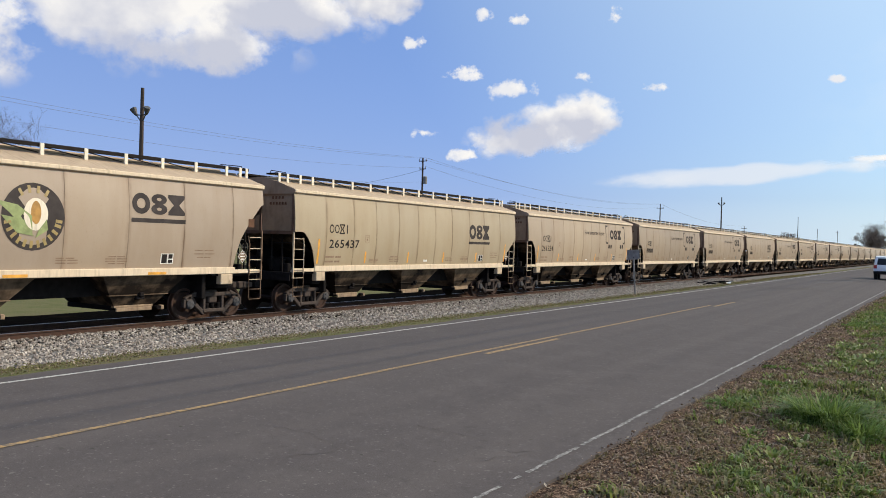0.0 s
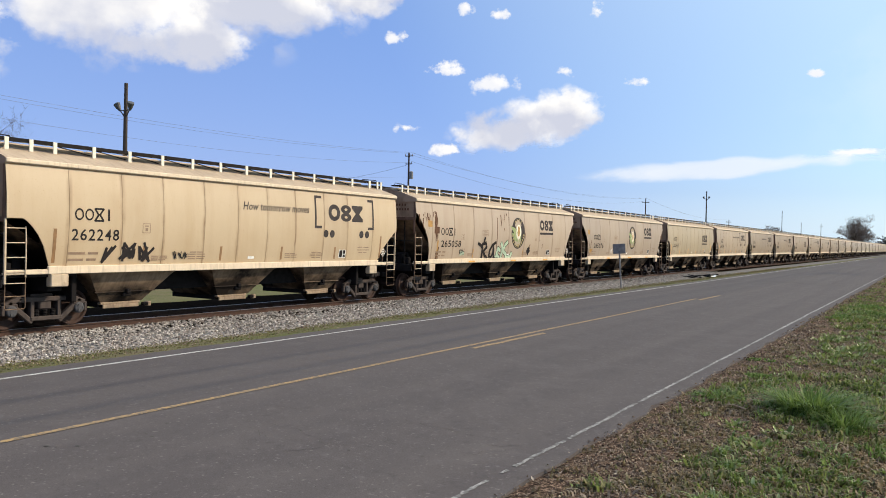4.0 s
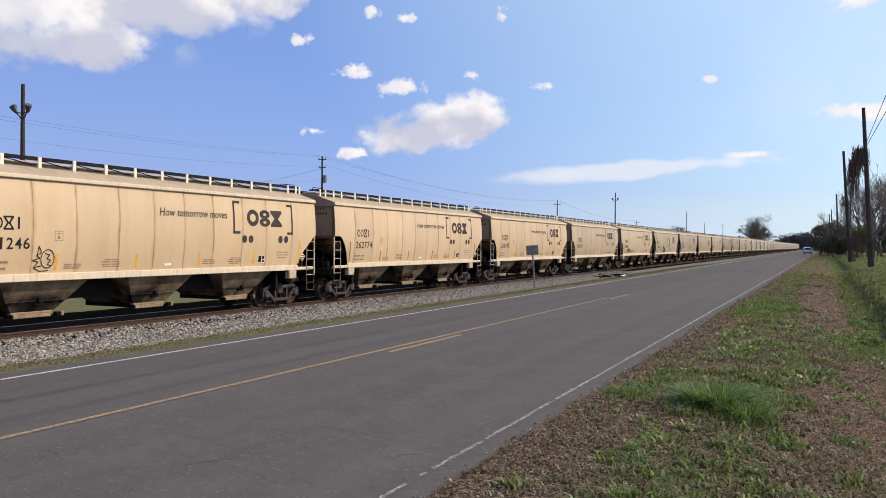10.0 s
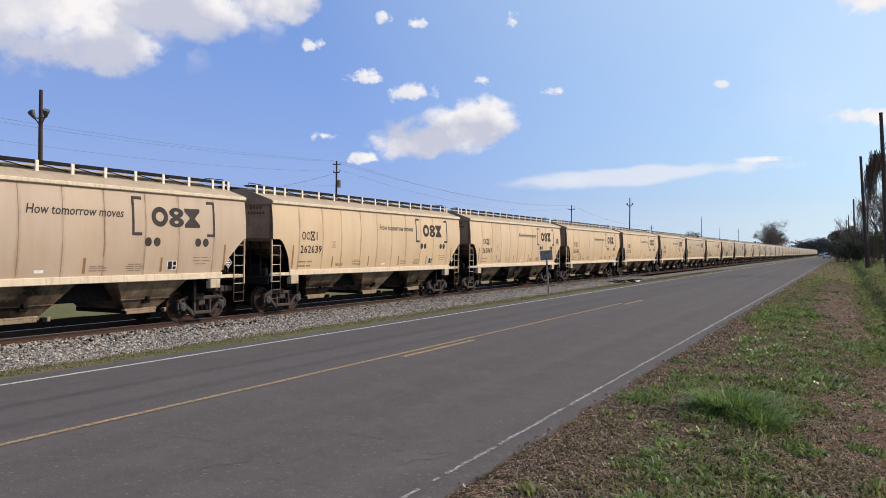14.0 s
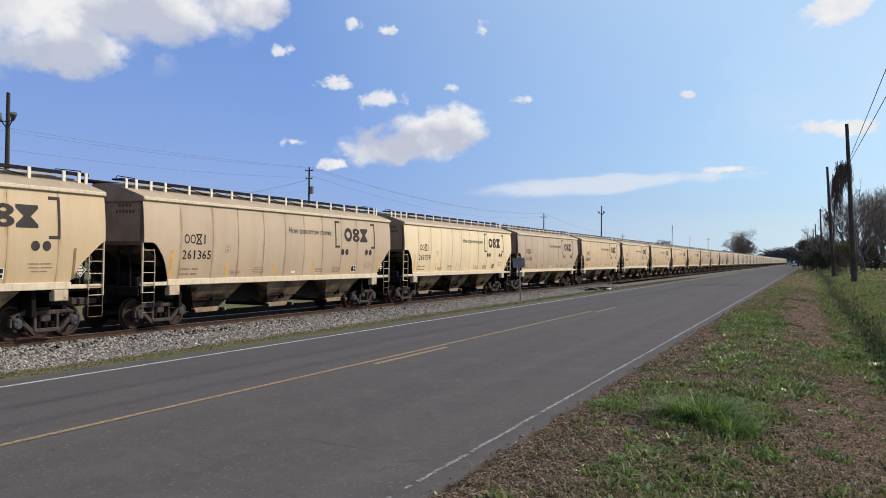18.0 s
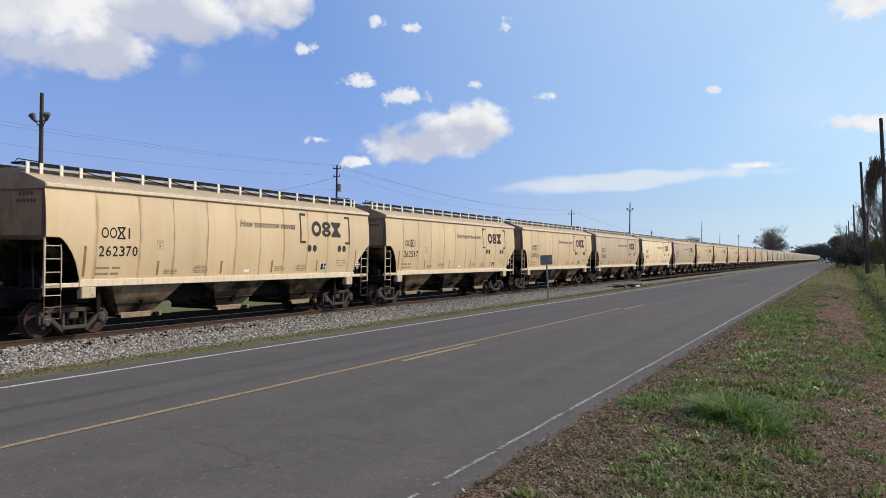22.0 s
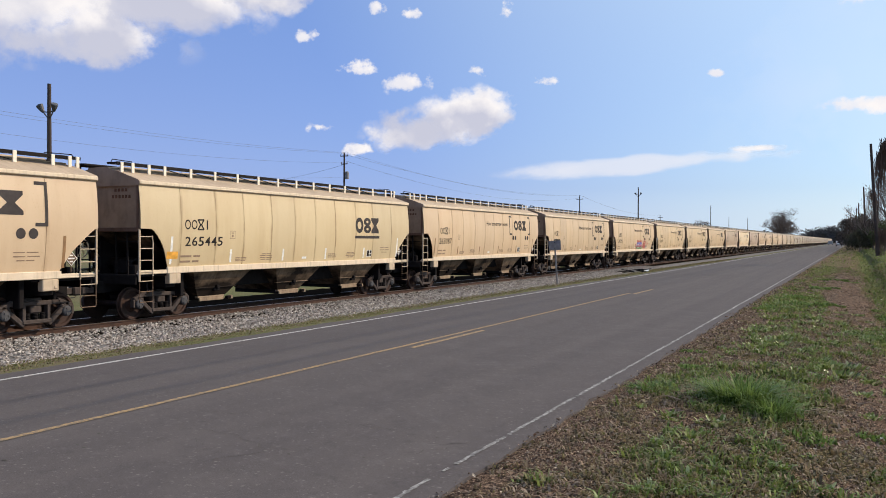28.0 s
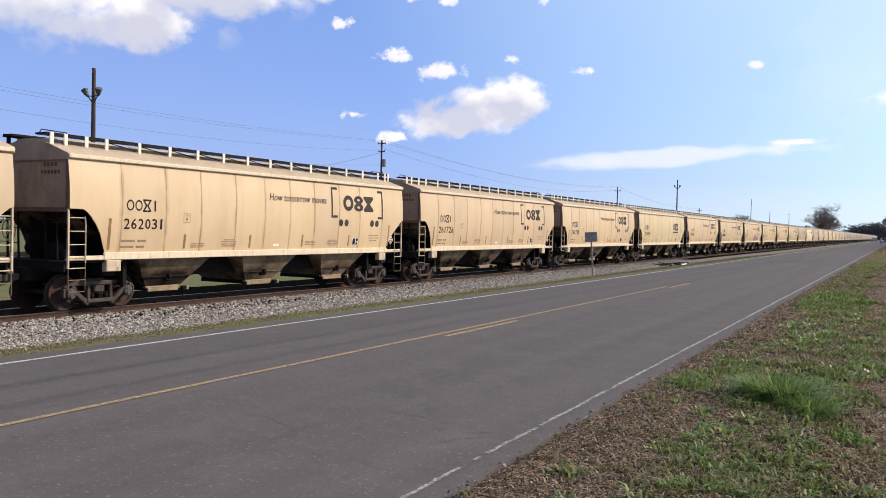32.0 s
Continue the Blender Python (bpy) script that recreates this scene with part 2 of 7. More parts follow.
M_TREAD = plain("worn_rail_head", (0.42, 0.38, 0.35), 0.3, 0.9)
M_TIE = make_grimy("creosoted_tie", (0.10, 0.075, 0.055), (0.2, 0.17, 0.14), 0.5, 3.0, 0.85)
M_INK = plain("black_stencil", (0.030, 0.026, 0.025), 0.82, 0, 0.2, 4)
M_INK2 = plain("faded_black_stencil", (0.062, 0.053, 0.051), 0.82, 0, 0.25, 3)
M_SMALL = plain("faded_small_stencil", (0.26, 0.17, 0.11), 0.6)
M_WHITE = plain("white_decal", (0.75, 0.74, 0.70), 0.5)
M_BROWN = plain("brown_reflector", (0.26, 0.14, 0.06), 0.5)
M_ORANGE = plain("amber_reflector", (0.75, 0.36, 0.05), 0.45)
M_YELLOW = plain("corn_yellow_decal", (0.34, 0.25, 0.10), 0.5)
M_GREEN = plain("leaf_green_decal", (0.27, 0.32, 0.13), 0.5)
M_PALE = plain("pale_green_spray_paint", (0.42, 0.53, 0.38), 0.6)
M_RED = plain("red_spray_paint", (0.46, 0.055, 0.07), 0.6, 0, 0.4)
M_LEAFY = plain("green_spray_paint", (0.10, 0.24, 0.10), 0.5)
M_BLUE = plain("blue_spray_paint", (0.12, 0.16, 0.42), 0.5)
M_RUSTY = make_grimy("rusty_flange_paint", (0.17, 0.10, 0.07), (0.06, 0.038, 0.03), 0.7, 3.0)
M_DULL = plain("dull_amber_decal", (0.42, 0.22, 0.05), 0.6)
M_RUST = plain("rust_patch", (0.13, 0.070, 0.045), 0.8)


def make_asphalt():
    m = Nodes("worn_asphalt", 0.9, 0.0, 0.12)
    grain = m.noise(90, 3, 0.7)
    spots = m.noise(1.3, 6, 0.62)
    lanes = m.noise(0.5, 4, 0.5, m.scaled((3.2, 0.05, 1)))
    c = m.ramp(grain, (0.3, (0.0715, 0.0605, 0.058)), (0.72, (0.121, 0.105, 0.099)))
    c = m.mix(m.ramp(lanes, (0.40, 0.0), (0.64, 0.45)), c, (0.065, 0.0565, 0.057))
    c = m.mix(m.ramp(spots, (0.50, 0.0), (0.72, 0.35)), c, (0.126, 0.109, 0.102))
    patch = m.noise(7.0, 5, 0.6)
    c = m.mix(m.ramp(patch, (0.30, 0.35), (0.42, 0.0)), c, (0.056, 0.049, 0.049))
    c = m.mix(m.ramp(patch, (0.58, 0.0), (0.72, 0.30)), c, (0.146, 0.129, 0.124))
    flecks = m.noise(26, 2, 0.5)
    c = m.mix(m.ramp(flecks, (0.63, 0.0), (0.72, 0.45)), c, (0.22, 0.195, 0.18))
    v = m.n.new("ShaderNodeTexVoronoi")
    v.inputs["Scale"].default_value = 14
    m.l.new(m.co, v.inputs["Vector"])
    c = m.mix(m.ramp(v.outputs["Distance"], (0.05, 0.55), (0.10, 0.0)), c, (0.05, 0.05, 0.052))
    m.colour(c)
    return m.bump(grain, 0.35, 0.01).mat


def make_line_paint(name, colour, keep=0.48):
    m = Nodes(name, 0.85, 0.0, 0.08)
    wear = m.noise(16, 5, 0.7)
    big = m.noise(0.9, 4)
    c = m.mix(m.ramp(wear, (keep, 0.0), (keep + 0.16, 0.85)), colour, (0.11, 0.105, 0.10))
    c = m.mix(m.ramp(big, (0.5, 0.0), (0.85, 0.4)), c, (0.16, 0.15, 0.14))
    m.colour(c)
    return m.mat


def make_soil():
    m = Nodes("verge_soil", 0.95, 0.0, 0.03)
    b, g = m.noise(4.0, 6, 0.7), m.noise(36, 6, 0.8)
    cover = m.n.new("ShaderNodeAttribute")
    cover.attribute_name = "cover"
    c = m.ramp(g, (0.40, (0.012, 0.008, 0.006)), (0.50, (0.082, 0.052, 0.036)), (0.60, (0.34, 0.235, 0.165)))
    c = m.mix(m.ramp(b, (0.45, 0.0), (0.62, 0.6)), c, (0.062, 0.041, 0.030))
    turf = m.ramp(g, (0.40, (0.010, 0.010, 0.005)), (0.50, (0.074, 0.060, 0.028)), (0.60, (0.28, 0.215, 0.115)))
    f = m.n.new("ShaderNodeMath")
    f.operation = "MULTIPLY_ADD"
    m.l.new(b, f.inputs[0])
    f.inputs[1].default_value = 0.6
    half_cover = m.n.new("ShaderNodeMath")
    half_cover.operation = "MULTIPLY"
    m.l.new(cover.outputs["Fac"], half_cover.inputs[0])
    half_cover.inputs[1].default_value = 0.5
    m.l.new(half_cover.outputs[0], f.inputs[2])
    lush = m.ramp(g, (0.38, (0.012, 0.018, 0.005)), (0.50, (0.060, 0.085, 0.022)), (0.64, (0.17, 0.215, 0.065)))
    turf = m.mix(m.ramp(f.outputs[0], (0.64, 0.0), (0.78, 0.9)), turf, lush)
    m.colour(m.mix(m.ramp(f.outputs[0], (0.40, 0.0), (0.54, 0.9)), c, turf))
    return m.bump(g, 0.9, 0.02).mat


def make_field():
    m = Nodes("field_grass", 0.95, 0.0, 0.03)
    a, b, g = m.noise(0.05, 6, 0.6), m.noise(0.6, 6, 0.65), m.noise(14, 4, 0.7)
    c = m.ramp(g, (0.3, (0.085, 0.088, 0.038)), (0.7, (0.175, 0.165, 0.080)))
    c = m.mix(m.ramp(a, (0.42, 0.0), (0.6, 0.6)), c, (0.15, 0.12, 0.075))
    c = m.mix(m.ramp(b, (0.48, 0.0), (0.66, 0.5)), c, (0.065, 0.095, 0.025))
    m.colour(c)
    return m.bump(g, 0.6, 0.05).mat


def island_mat(name, *colours, rough=0.8, thin=0.0):
    """A colour for each loose piece; thin: the share of light that shines through leaves."""
    m = Nodes(name, rough, 0.0, 0.15 if rough < 0.85 else 0.04)
    n = len(colours)
    c = m.ramp(m.island(), *[(i / max(1, n - 1), c) for i, c in enumerate(colours)])
    c = m.mix(0.25, c, m.ramp(m.noise(25, 3), (0.3, 0.4), (0.7, 1.0)), "MULTIPLY")
    m.colour(c)
    if thin:
        t = m.n.new("ShaderNodeBsdfTranslucent")
        m.l.new(c, t.inputs["Color"])
        mx = m.n.new("ShaderNodeMixShader")
        mx.inputs[0].default_value = thin
        m.l.new(m.b.outputs[0], mx.inputs[1])
        m.l.new(t.outputs[0], mx.inputs[2])
        m.l.new(mx.outputs[0], m.n["Material Output"].inputs["Surface"])
    return m.mat


M_ASPHALT = make_asphalt()
M_LINE = make_line_paint("worn_white_line", (0.37, 0.355, 0.335), 0.38)
M_LINE2 = make_line_paint("white_line", (0.50, 0.475, 0.44))
M_CENTRE = make_line_paint("worn_yellow_line", (0.39, 0.255, 0.12), 0.43)
M_SOIL = make_soil()
M_FIELD = make_field()
M_CRACK = plain("crack_fill", (0.074, 0.068, 0.061), 0.9)
M_BALLAST = island_mat("ballast_stone", (0.11, 0.095, 0.082), (0.29, 0.255, 0.225), (0.46, 0.41, 0.36), (0.19, 0.15, 0.125), (0.60, 0.55, 0.48), rough=0.9)
# near-black ballast: the train's shade is put into this colour
M_BED_SHADE = plain("shaded_ballast", (0.012, 0.009, 0.007), 0.9, 0, 0.5, 7, 0.0)
M_BED = plain("ballast_bed", (0.15, 0.14, 0.135), 0.95, 0, 0.4, 9)
M_BLADE = island_mat("grass_blades", (0.12, 0.165, 0.038), (0.24, 0.285, 0.08), (0.05, 0.075, 0.018), (0.40, 0.37, 0.19), rough=0.45, thin=0.5)
M_OLIVE = island_mat("short_olive_grass", (0.125, 0.115, 0.045), (0.28, 0.205, 0.12), (0.042, 0.042, 0.017), (0.42, 0.31, 0.215), (0.19, 0.185, 0.065), rough=0.5, thin=0.4)
M_DRY = island_mat("dry_grass", (0.27, 0.18, 0.125), (0.125, 0.082, 0.058), (0.46, 0.36, 0.26), (0.05, 0.033, 0.025), rough=0.6, thin=0.3)
M_WEED = island_mat("weed_leaves", (0.045, 0.070, 0.018), (0.16, 0.21, 0.050), (0.26, 0.32, 0.095), (0.56, 0.57, 0.33), rough=0.28, thin=0.3)
M_BARK = make_grimy("grey_bark", (0.17, 0.138, 0.115), (0.085, 0.068, 0.058), 0.6, 2.0, 0.9)
M_TWIG = island_mat("bare_twigs", (0.15, 0.115, 0.098), (0.105, 0.078, 0.068), (0.19, 0.148, 0.125))
M_EVER = island_mat("evergreen_leaves", (0.045, 0.048, 0.032), (0.075, 0.078, 0.048), (0.105, 0.088, 0.072), (0.060, 0.078, 0.040), thin=0.25)
M_BUSH = island_mat("olive_bush_leaves", (0.060, 0.072, 0.030), (0.095, 0.105, 0.045), (0.12, 0.12, 0.06), thin=0.3)
# distance haze is put into these bluish-grey leaf colours
M_FAR = island_mat("hazed_far_leaves", (0.070, 0.075, 0.078), (0.095, 0.098, 0.10), (0.115, 0.11, 0.11), thin=0.2)
M_BRUSH = island_mat("brown_brush_twigs", (0.065, 0.048, 0.040), (0.10, 0.075, 0.062), (0.045, 0.040, 0.030), (0.13, 0.10, 0.08))
M_POLE = make_grimy("weathered_pole_wood", (0.085, 0.064, 0.052), (0.042, 0.033, 0.030), 0.6, 2.0, 0.9)
M_WIRE = plain("line_wire", (0.10, 0.10, 0.11), 0.5, 0.3)
M_GALV = plain("galvanised_sheet", (0.21, 0.20, 0.20), 0.6, 0.2)
M_LAMPSHELL = plain("dull_lamp_housing", (0.075, 0.075, 0.08), 0.6)
M_GLASS = Nodes("dark_car_glass", 0.15, 0.0, 0.2).colour((0.02, 0.022, 0.025)).mat
M_CARWHITE = plain("white_car_paint", (0.72, 0.72, 0.72), 0.25, 0, 0.05)
M_CARGREY = plain("grey_car_paint", (0.12, 0.13, 0.15), 0.25, 0, 0.05)
M_RUBBER = plain("tyre_rubber", (0.02, 0.02, 0.02), 0.85)
M_LAMP = plain("red_lamp_lens", (0.35, 0.02, 0.02), 0.3)
M_VINE = island_mat("withered_vine", (0.10, 0.06, 0.045), (0.16, 0.10, 0.07), (0.07, 0.045, 0.035))


# ---- mesh tools ----
class Mesh:
    """Collects faces and makes one mesh of them."""

    def __init__(self):
        self.v, self.f = [], []

    def add(self, verts, faces):
        k = len(self.v)
        self.v.extend(tuple(p) for p in verts)
        self.f.extend(tuple(i + k for i in q) for q in faces)
        return self

    def box(self, x0, x1, y0, y1, z0, z1, bevel=0.0, turn=None):
        b = min(bevel, (x1 - x0) * 0.45, (y1 - y0) * 0.45, (z1 - z0) * 0.45)
        if b <= 0:
            vs = [(x, y, z) for x in (x0, x1) for y in (y0, y1) for z in (z0, z1)]
            fs = [(0, 1, 3, 2), (4, 6, 7, 5), (0, 4, 5, 1), (2, 3, 7, 6), (0, 2, 6, 4), (1, 5, 7, 3)]
        else:
            vs, idx = [], {}
            for i, x in enumerate((x0, x1)):
                for j, y in enumerate((y0, y1)):
                    for k, z in enumerate((z0, z1)):
                        sx, sy, sz = (b, -b)[i], (b, -b)[j], (b, -b)[k]
                        for a, p in (("x", (x, y + sy, z + sz)), ("y", (x + sx, y, z + sz)), ("z", (x + sx, y + sy, z))):
                            idx[i, j, k, a] = len(vs)
                            vs.append(p)
            g = lambda i, j, k, a: idx[i, j, k, a]
            fs = []
            for s in (0, 1):
                for a, q in (("x", lambda m, n: (s, m, n)), ("y", lambda m, n: (m, s, n)), ("z", lambda m, n: (m, n, s))):
                    r = [g(*q(0, 0), a), g(*q(1, 0), a), g(*q(1, 1), a), g(*q(0, 1), a)]
                    fs.append(tuple(r))
            for m in (0, 1):
                for n in (0, 1):
                    fs.append((g(0, m, n, "y"), g(1, m, n, "y"), g(1, m, n, "z"), g(0, m, n, "z")))
                    fs.append((g(m, 0, n, "x"), g(m, 1, n, "x"), g(m, 1, n, "z"), g(m, 0, n, "z")))
                    fs.append((g(m, n, 0, "x"), g(m, n, 1, "x"), g(m, n, 1, "y"), g(m, n, 0, "y")))
            for i in (0, 1):
                for j in (0, 1):
                    for k in (0, 1):
                        fs.append((g(i, j, k, "x"), g(i, j, k, "y"), g(i, j, k, "z")))
        if turn is not None:
            vs = [tuple(turn @ Vector(p)) for p in vs]
        return self.add(vs, fs)

    def tube(self, pts, radii, n=6, caps=True):
        pts = [Vector(p) for p in pts]
        if not hasattr(radii, "__len__"):
            radii = [radii] * len(pts)
        rings = []
        up = None
        for i, p in enumerate(pts):
            d = (pts[min(i + 1, len(pts) - 1)] - pts[max(i - 1, 0)]).normalized()
            if up is None:
                up = d.orthogonal().normalized()
            up = (up - d * up.dot(d)).normalized()
            s = d.cross(up)
            rings.append([p + (up * math.cos(a) + s * math.sin(a)) * radii[i] for a in (2 * math.pi * k / n for k in range(n))])
        vs = [q for r in rings for q in r]
        fs = [(i * n + k, i * n + (k + 1) % n, (i + 1) * n + (k + 1) % n, (i + 1) * n + k) for i in range(len(pts) - 1) for k in range(n)]
        if caps:
            fs += [tuple(range(n - 1, -1, -1)), tuple((len(pts) - 1) * n + k for k in range(n))]
        return self.add(vs, fs)

    def lathe_x(self, prof, n=32, x0=0.0):
        """prof: (x, radius) from one end to the other, turned about the x axis."""
        vs = [(x0 + x, r * math.cos(2 * math.pi * k / n), r * math.sin(2 * math.pi * k / n)) for x, r in prof for k in range(n)]
        fs = [(i * n + k, i * n + (k + 1) % n, (i + 1) * n + (k + 1) % n, (i + 1) * n + k) for i in range(len(prof) - 1) for k in range(n)]
        fs += [tuple(range(n)), tuple((len(prof) - 1) * n + k for k in range(n - 1, -1, -1))]
        return self.add(vs, fs)

    def grid(self, rows, flip=False):
        """rows: equal lists of points."""
        n = len(rows[0])
        fs = [(i * n + k, i * n + k + 1, (i + 1) * n + k + 1, (i + 1) * n + k) for i in range(len(rows) - 1) for k in range(n - 1)]
        if flip:
            fs = [q[::-1] for q in fs]
        return self.add([p for r in rows for p in r], fs)

    def mesh(self, name, material, smooth=False):
        me = bpy.data.meshes.new(name)
        me.from_pydata(self.v, [], self.f)
        me.materials.append(material)
        if smooth:
            me.shade_smooth()
            me.set_sharp_from_angle(angle=radians(35))
        me.update()
        return me


def part(name, m, material, parent, label="", smooth=False):
    ob = new(name, m.mesh(name, material, smooth) if isinstance(m, Mesh) else m)
    ob.parent = parent
    if label:
        ob["label"] = label
    return ob


def thing(name, label, category, group="", kind="", m=None, material=None, smooth=False):
    ob = new(name, m.mesh(name, material, smooth) if m else None)
    return tagged(ob, label, category, group, kind)

# ---- ground, road, track ----
TRACK_X, RAIL_Z = -19.85, -0.645
PROFILE = ((-3000, -1.2), (-75, -1.2), (-50, -1.65), (-27.5, -1.65), (-24.5, -1.15), (-23, -1.02), (-15.6, -1.0), (-14.6, -0.69), (-13.0, -0.48), (-11.4, -0.24), (-10.55, -0.145),
           (-10.3, -0.2), (-9.5, -0.25), (-3.5, -0.25), (-2.95, -0.22), (-2.64, -0.122), (-1.6, -0.11), (-0.7, -0.13), (0.3, -0.26),
           (0.9, -0.44), (1.35, -0.46), (1.6, -0.36), (1.95, 0.03), (2.4, 0.18), (4.0, 0.32), (7, 0.32), (14, 0.2), (60, 0.1), (3000, 0.1))


def ground_z(x, y=0.0):
    z = float(np.interp(x, [p[0] for p in PROFILE], [p[1] for p in PROFILE]))
    if x > -2.4 or -14.4 < x < -10.8 or x < -26:
        z += 0.035 * noise.noise((x * 0.9, y * 0.9, 3.1)) + 0.02 * noise.noise((x * 2.7, y * 2.7, 8.0))
    if x > 0:
        z += min(1, x) * 0.10 * noise.noise((x * 0.25, y * 0.16, 1.0))
    return z


def steps(*spans):
    out = []
    for a, b, n in spans:
        out += [a + (b - a) * i / n for i in range(n)]
    return out + [spans[-1][1]]


def green_at(x, y):
    """How grassy the verge is, 0 to 1."""
    g = 0.45 + 0.45 * noise.noise((x * 0.8, y * 0.45, 5.0)) + 0.85 * noise.noise((x * 2.4, y * 1.7, 9.0)) + 0.6 * noise.noise((x * 6.0, y * 4.5, 4.0))
    for cx, cy, sx, sy, k in ((-1.1, 10.3, 0.6, 1.2, 0.6), (-2.0, 11.2, 0.35, 1.6, 0.4), (-1.2, 6.2, 0.9, 1.5, 0.15), (0.1, 12.4, 0.5, 1.0, -0.6), (-1.6, 27.5, 0.8, 4.5, 1.1), (-1.5, 60, 0.8, 16, 0.5), (-0.3, 14.0, 0.5, 1.0, 0.35),
                              (-1.1, 6.7, 0.6, 0.8, 0.25), (-0.25, 32, 0.62, 7, -1.5), (-0.45, 46, 0.7, 8, -1.0), (0.35, 11.0, 0.5, 3.2, -0.8), (0.5, 19.6, 0.5, 1.6, 0.8), (-0.9, 15, 0.9, 5, 0.2), (-1.8, 8.6, 0.5, 1.3, -0.4), (-2.1, 18, 0.35, 4.0, -0.7),
                              (-2.2, 6.0, 0.3, 1.6, -0.3), (0.8, 15, 0.6, 2.0, -0.6)):
        g += k * math.exp(-((x - cx) / sx) ** 2 - ((y - cy) / sy) ** 2)
    g += 0.12 * max(0.0, min(1.0, (9.0 - y) / 2.0)) * max(0.0, min(1.0, (x + 2.3) / 0.4))
    g -= 0.55 * max(0.0, -2.2 - x) / 0.5
    edge = float(np.interp(y, (14, 18, 20, 24), (1.6, 0.9, 0.2, 0.4)))
    if x > edge:
        g += 0.62 * min(1.0, (x - edge) / 0.35) * min(1.0, max(0.0, (y - 9) / 8))
    if x > 5.5:
        g -= 0.7 * min(1.0, (x - 5.5) / 2.0)
    return max(0.0, min(1.0, g))


def build_ground():
    xs = steps((-3000, -200, 5), (-200, -60, 6), (-60, -24.5, 8), (-24.5, -15.6, 3), (-15.6, -10.55, 12), (-10.55, -10.3, 1), (-10.3, -2.95, 4),
               (-2.95, -2.64, 2), (-2.64, 5, 44), (5, 14, 14), (14, 60, 10), (60, 300, 6), (300, 3000, 4))
    ys = steps((-300, -20, 6), (-20, 2, 10), (2, 40, 130), (40, 100, 60), (100, 300, 40), (300, 1000, 20), (1000, 4500, 8))
    m = Mesh().grid([[(x, y, ground_z(x, y)) for x in xs] for y in ys], flip=False)
    me = m.mesh("ground", M_SOIL, True)
    cover = me.attributes.new("cover", "FLOAT", "POINT")
    cover.data.foreach_set("value", [green_at(x, y) if -3 < x < 20 and y < 200 else 0.5 for y in ys for x in xs])
    me.materials.append(M_FIELD)
    nx = len(xs) - 1
    for i, p in enumerate(me.polygons):
        xc = (xs[i % nx] + xs[i % nx + 1]) / 2
        p.material_index = 1 if xc < -10.3 or xc > 9 else 0
    tagged(new("ground", me), "level ground with patchy grass, bare soil and a shallow ditch", "ground", kind="structure")


def road_z(x):
    return float(np.interp(x, (-10.5, -9.963, -6.515, -2.915, -2.68), (-0.128, -0.11, 0.0, -0.1, -0.108)))


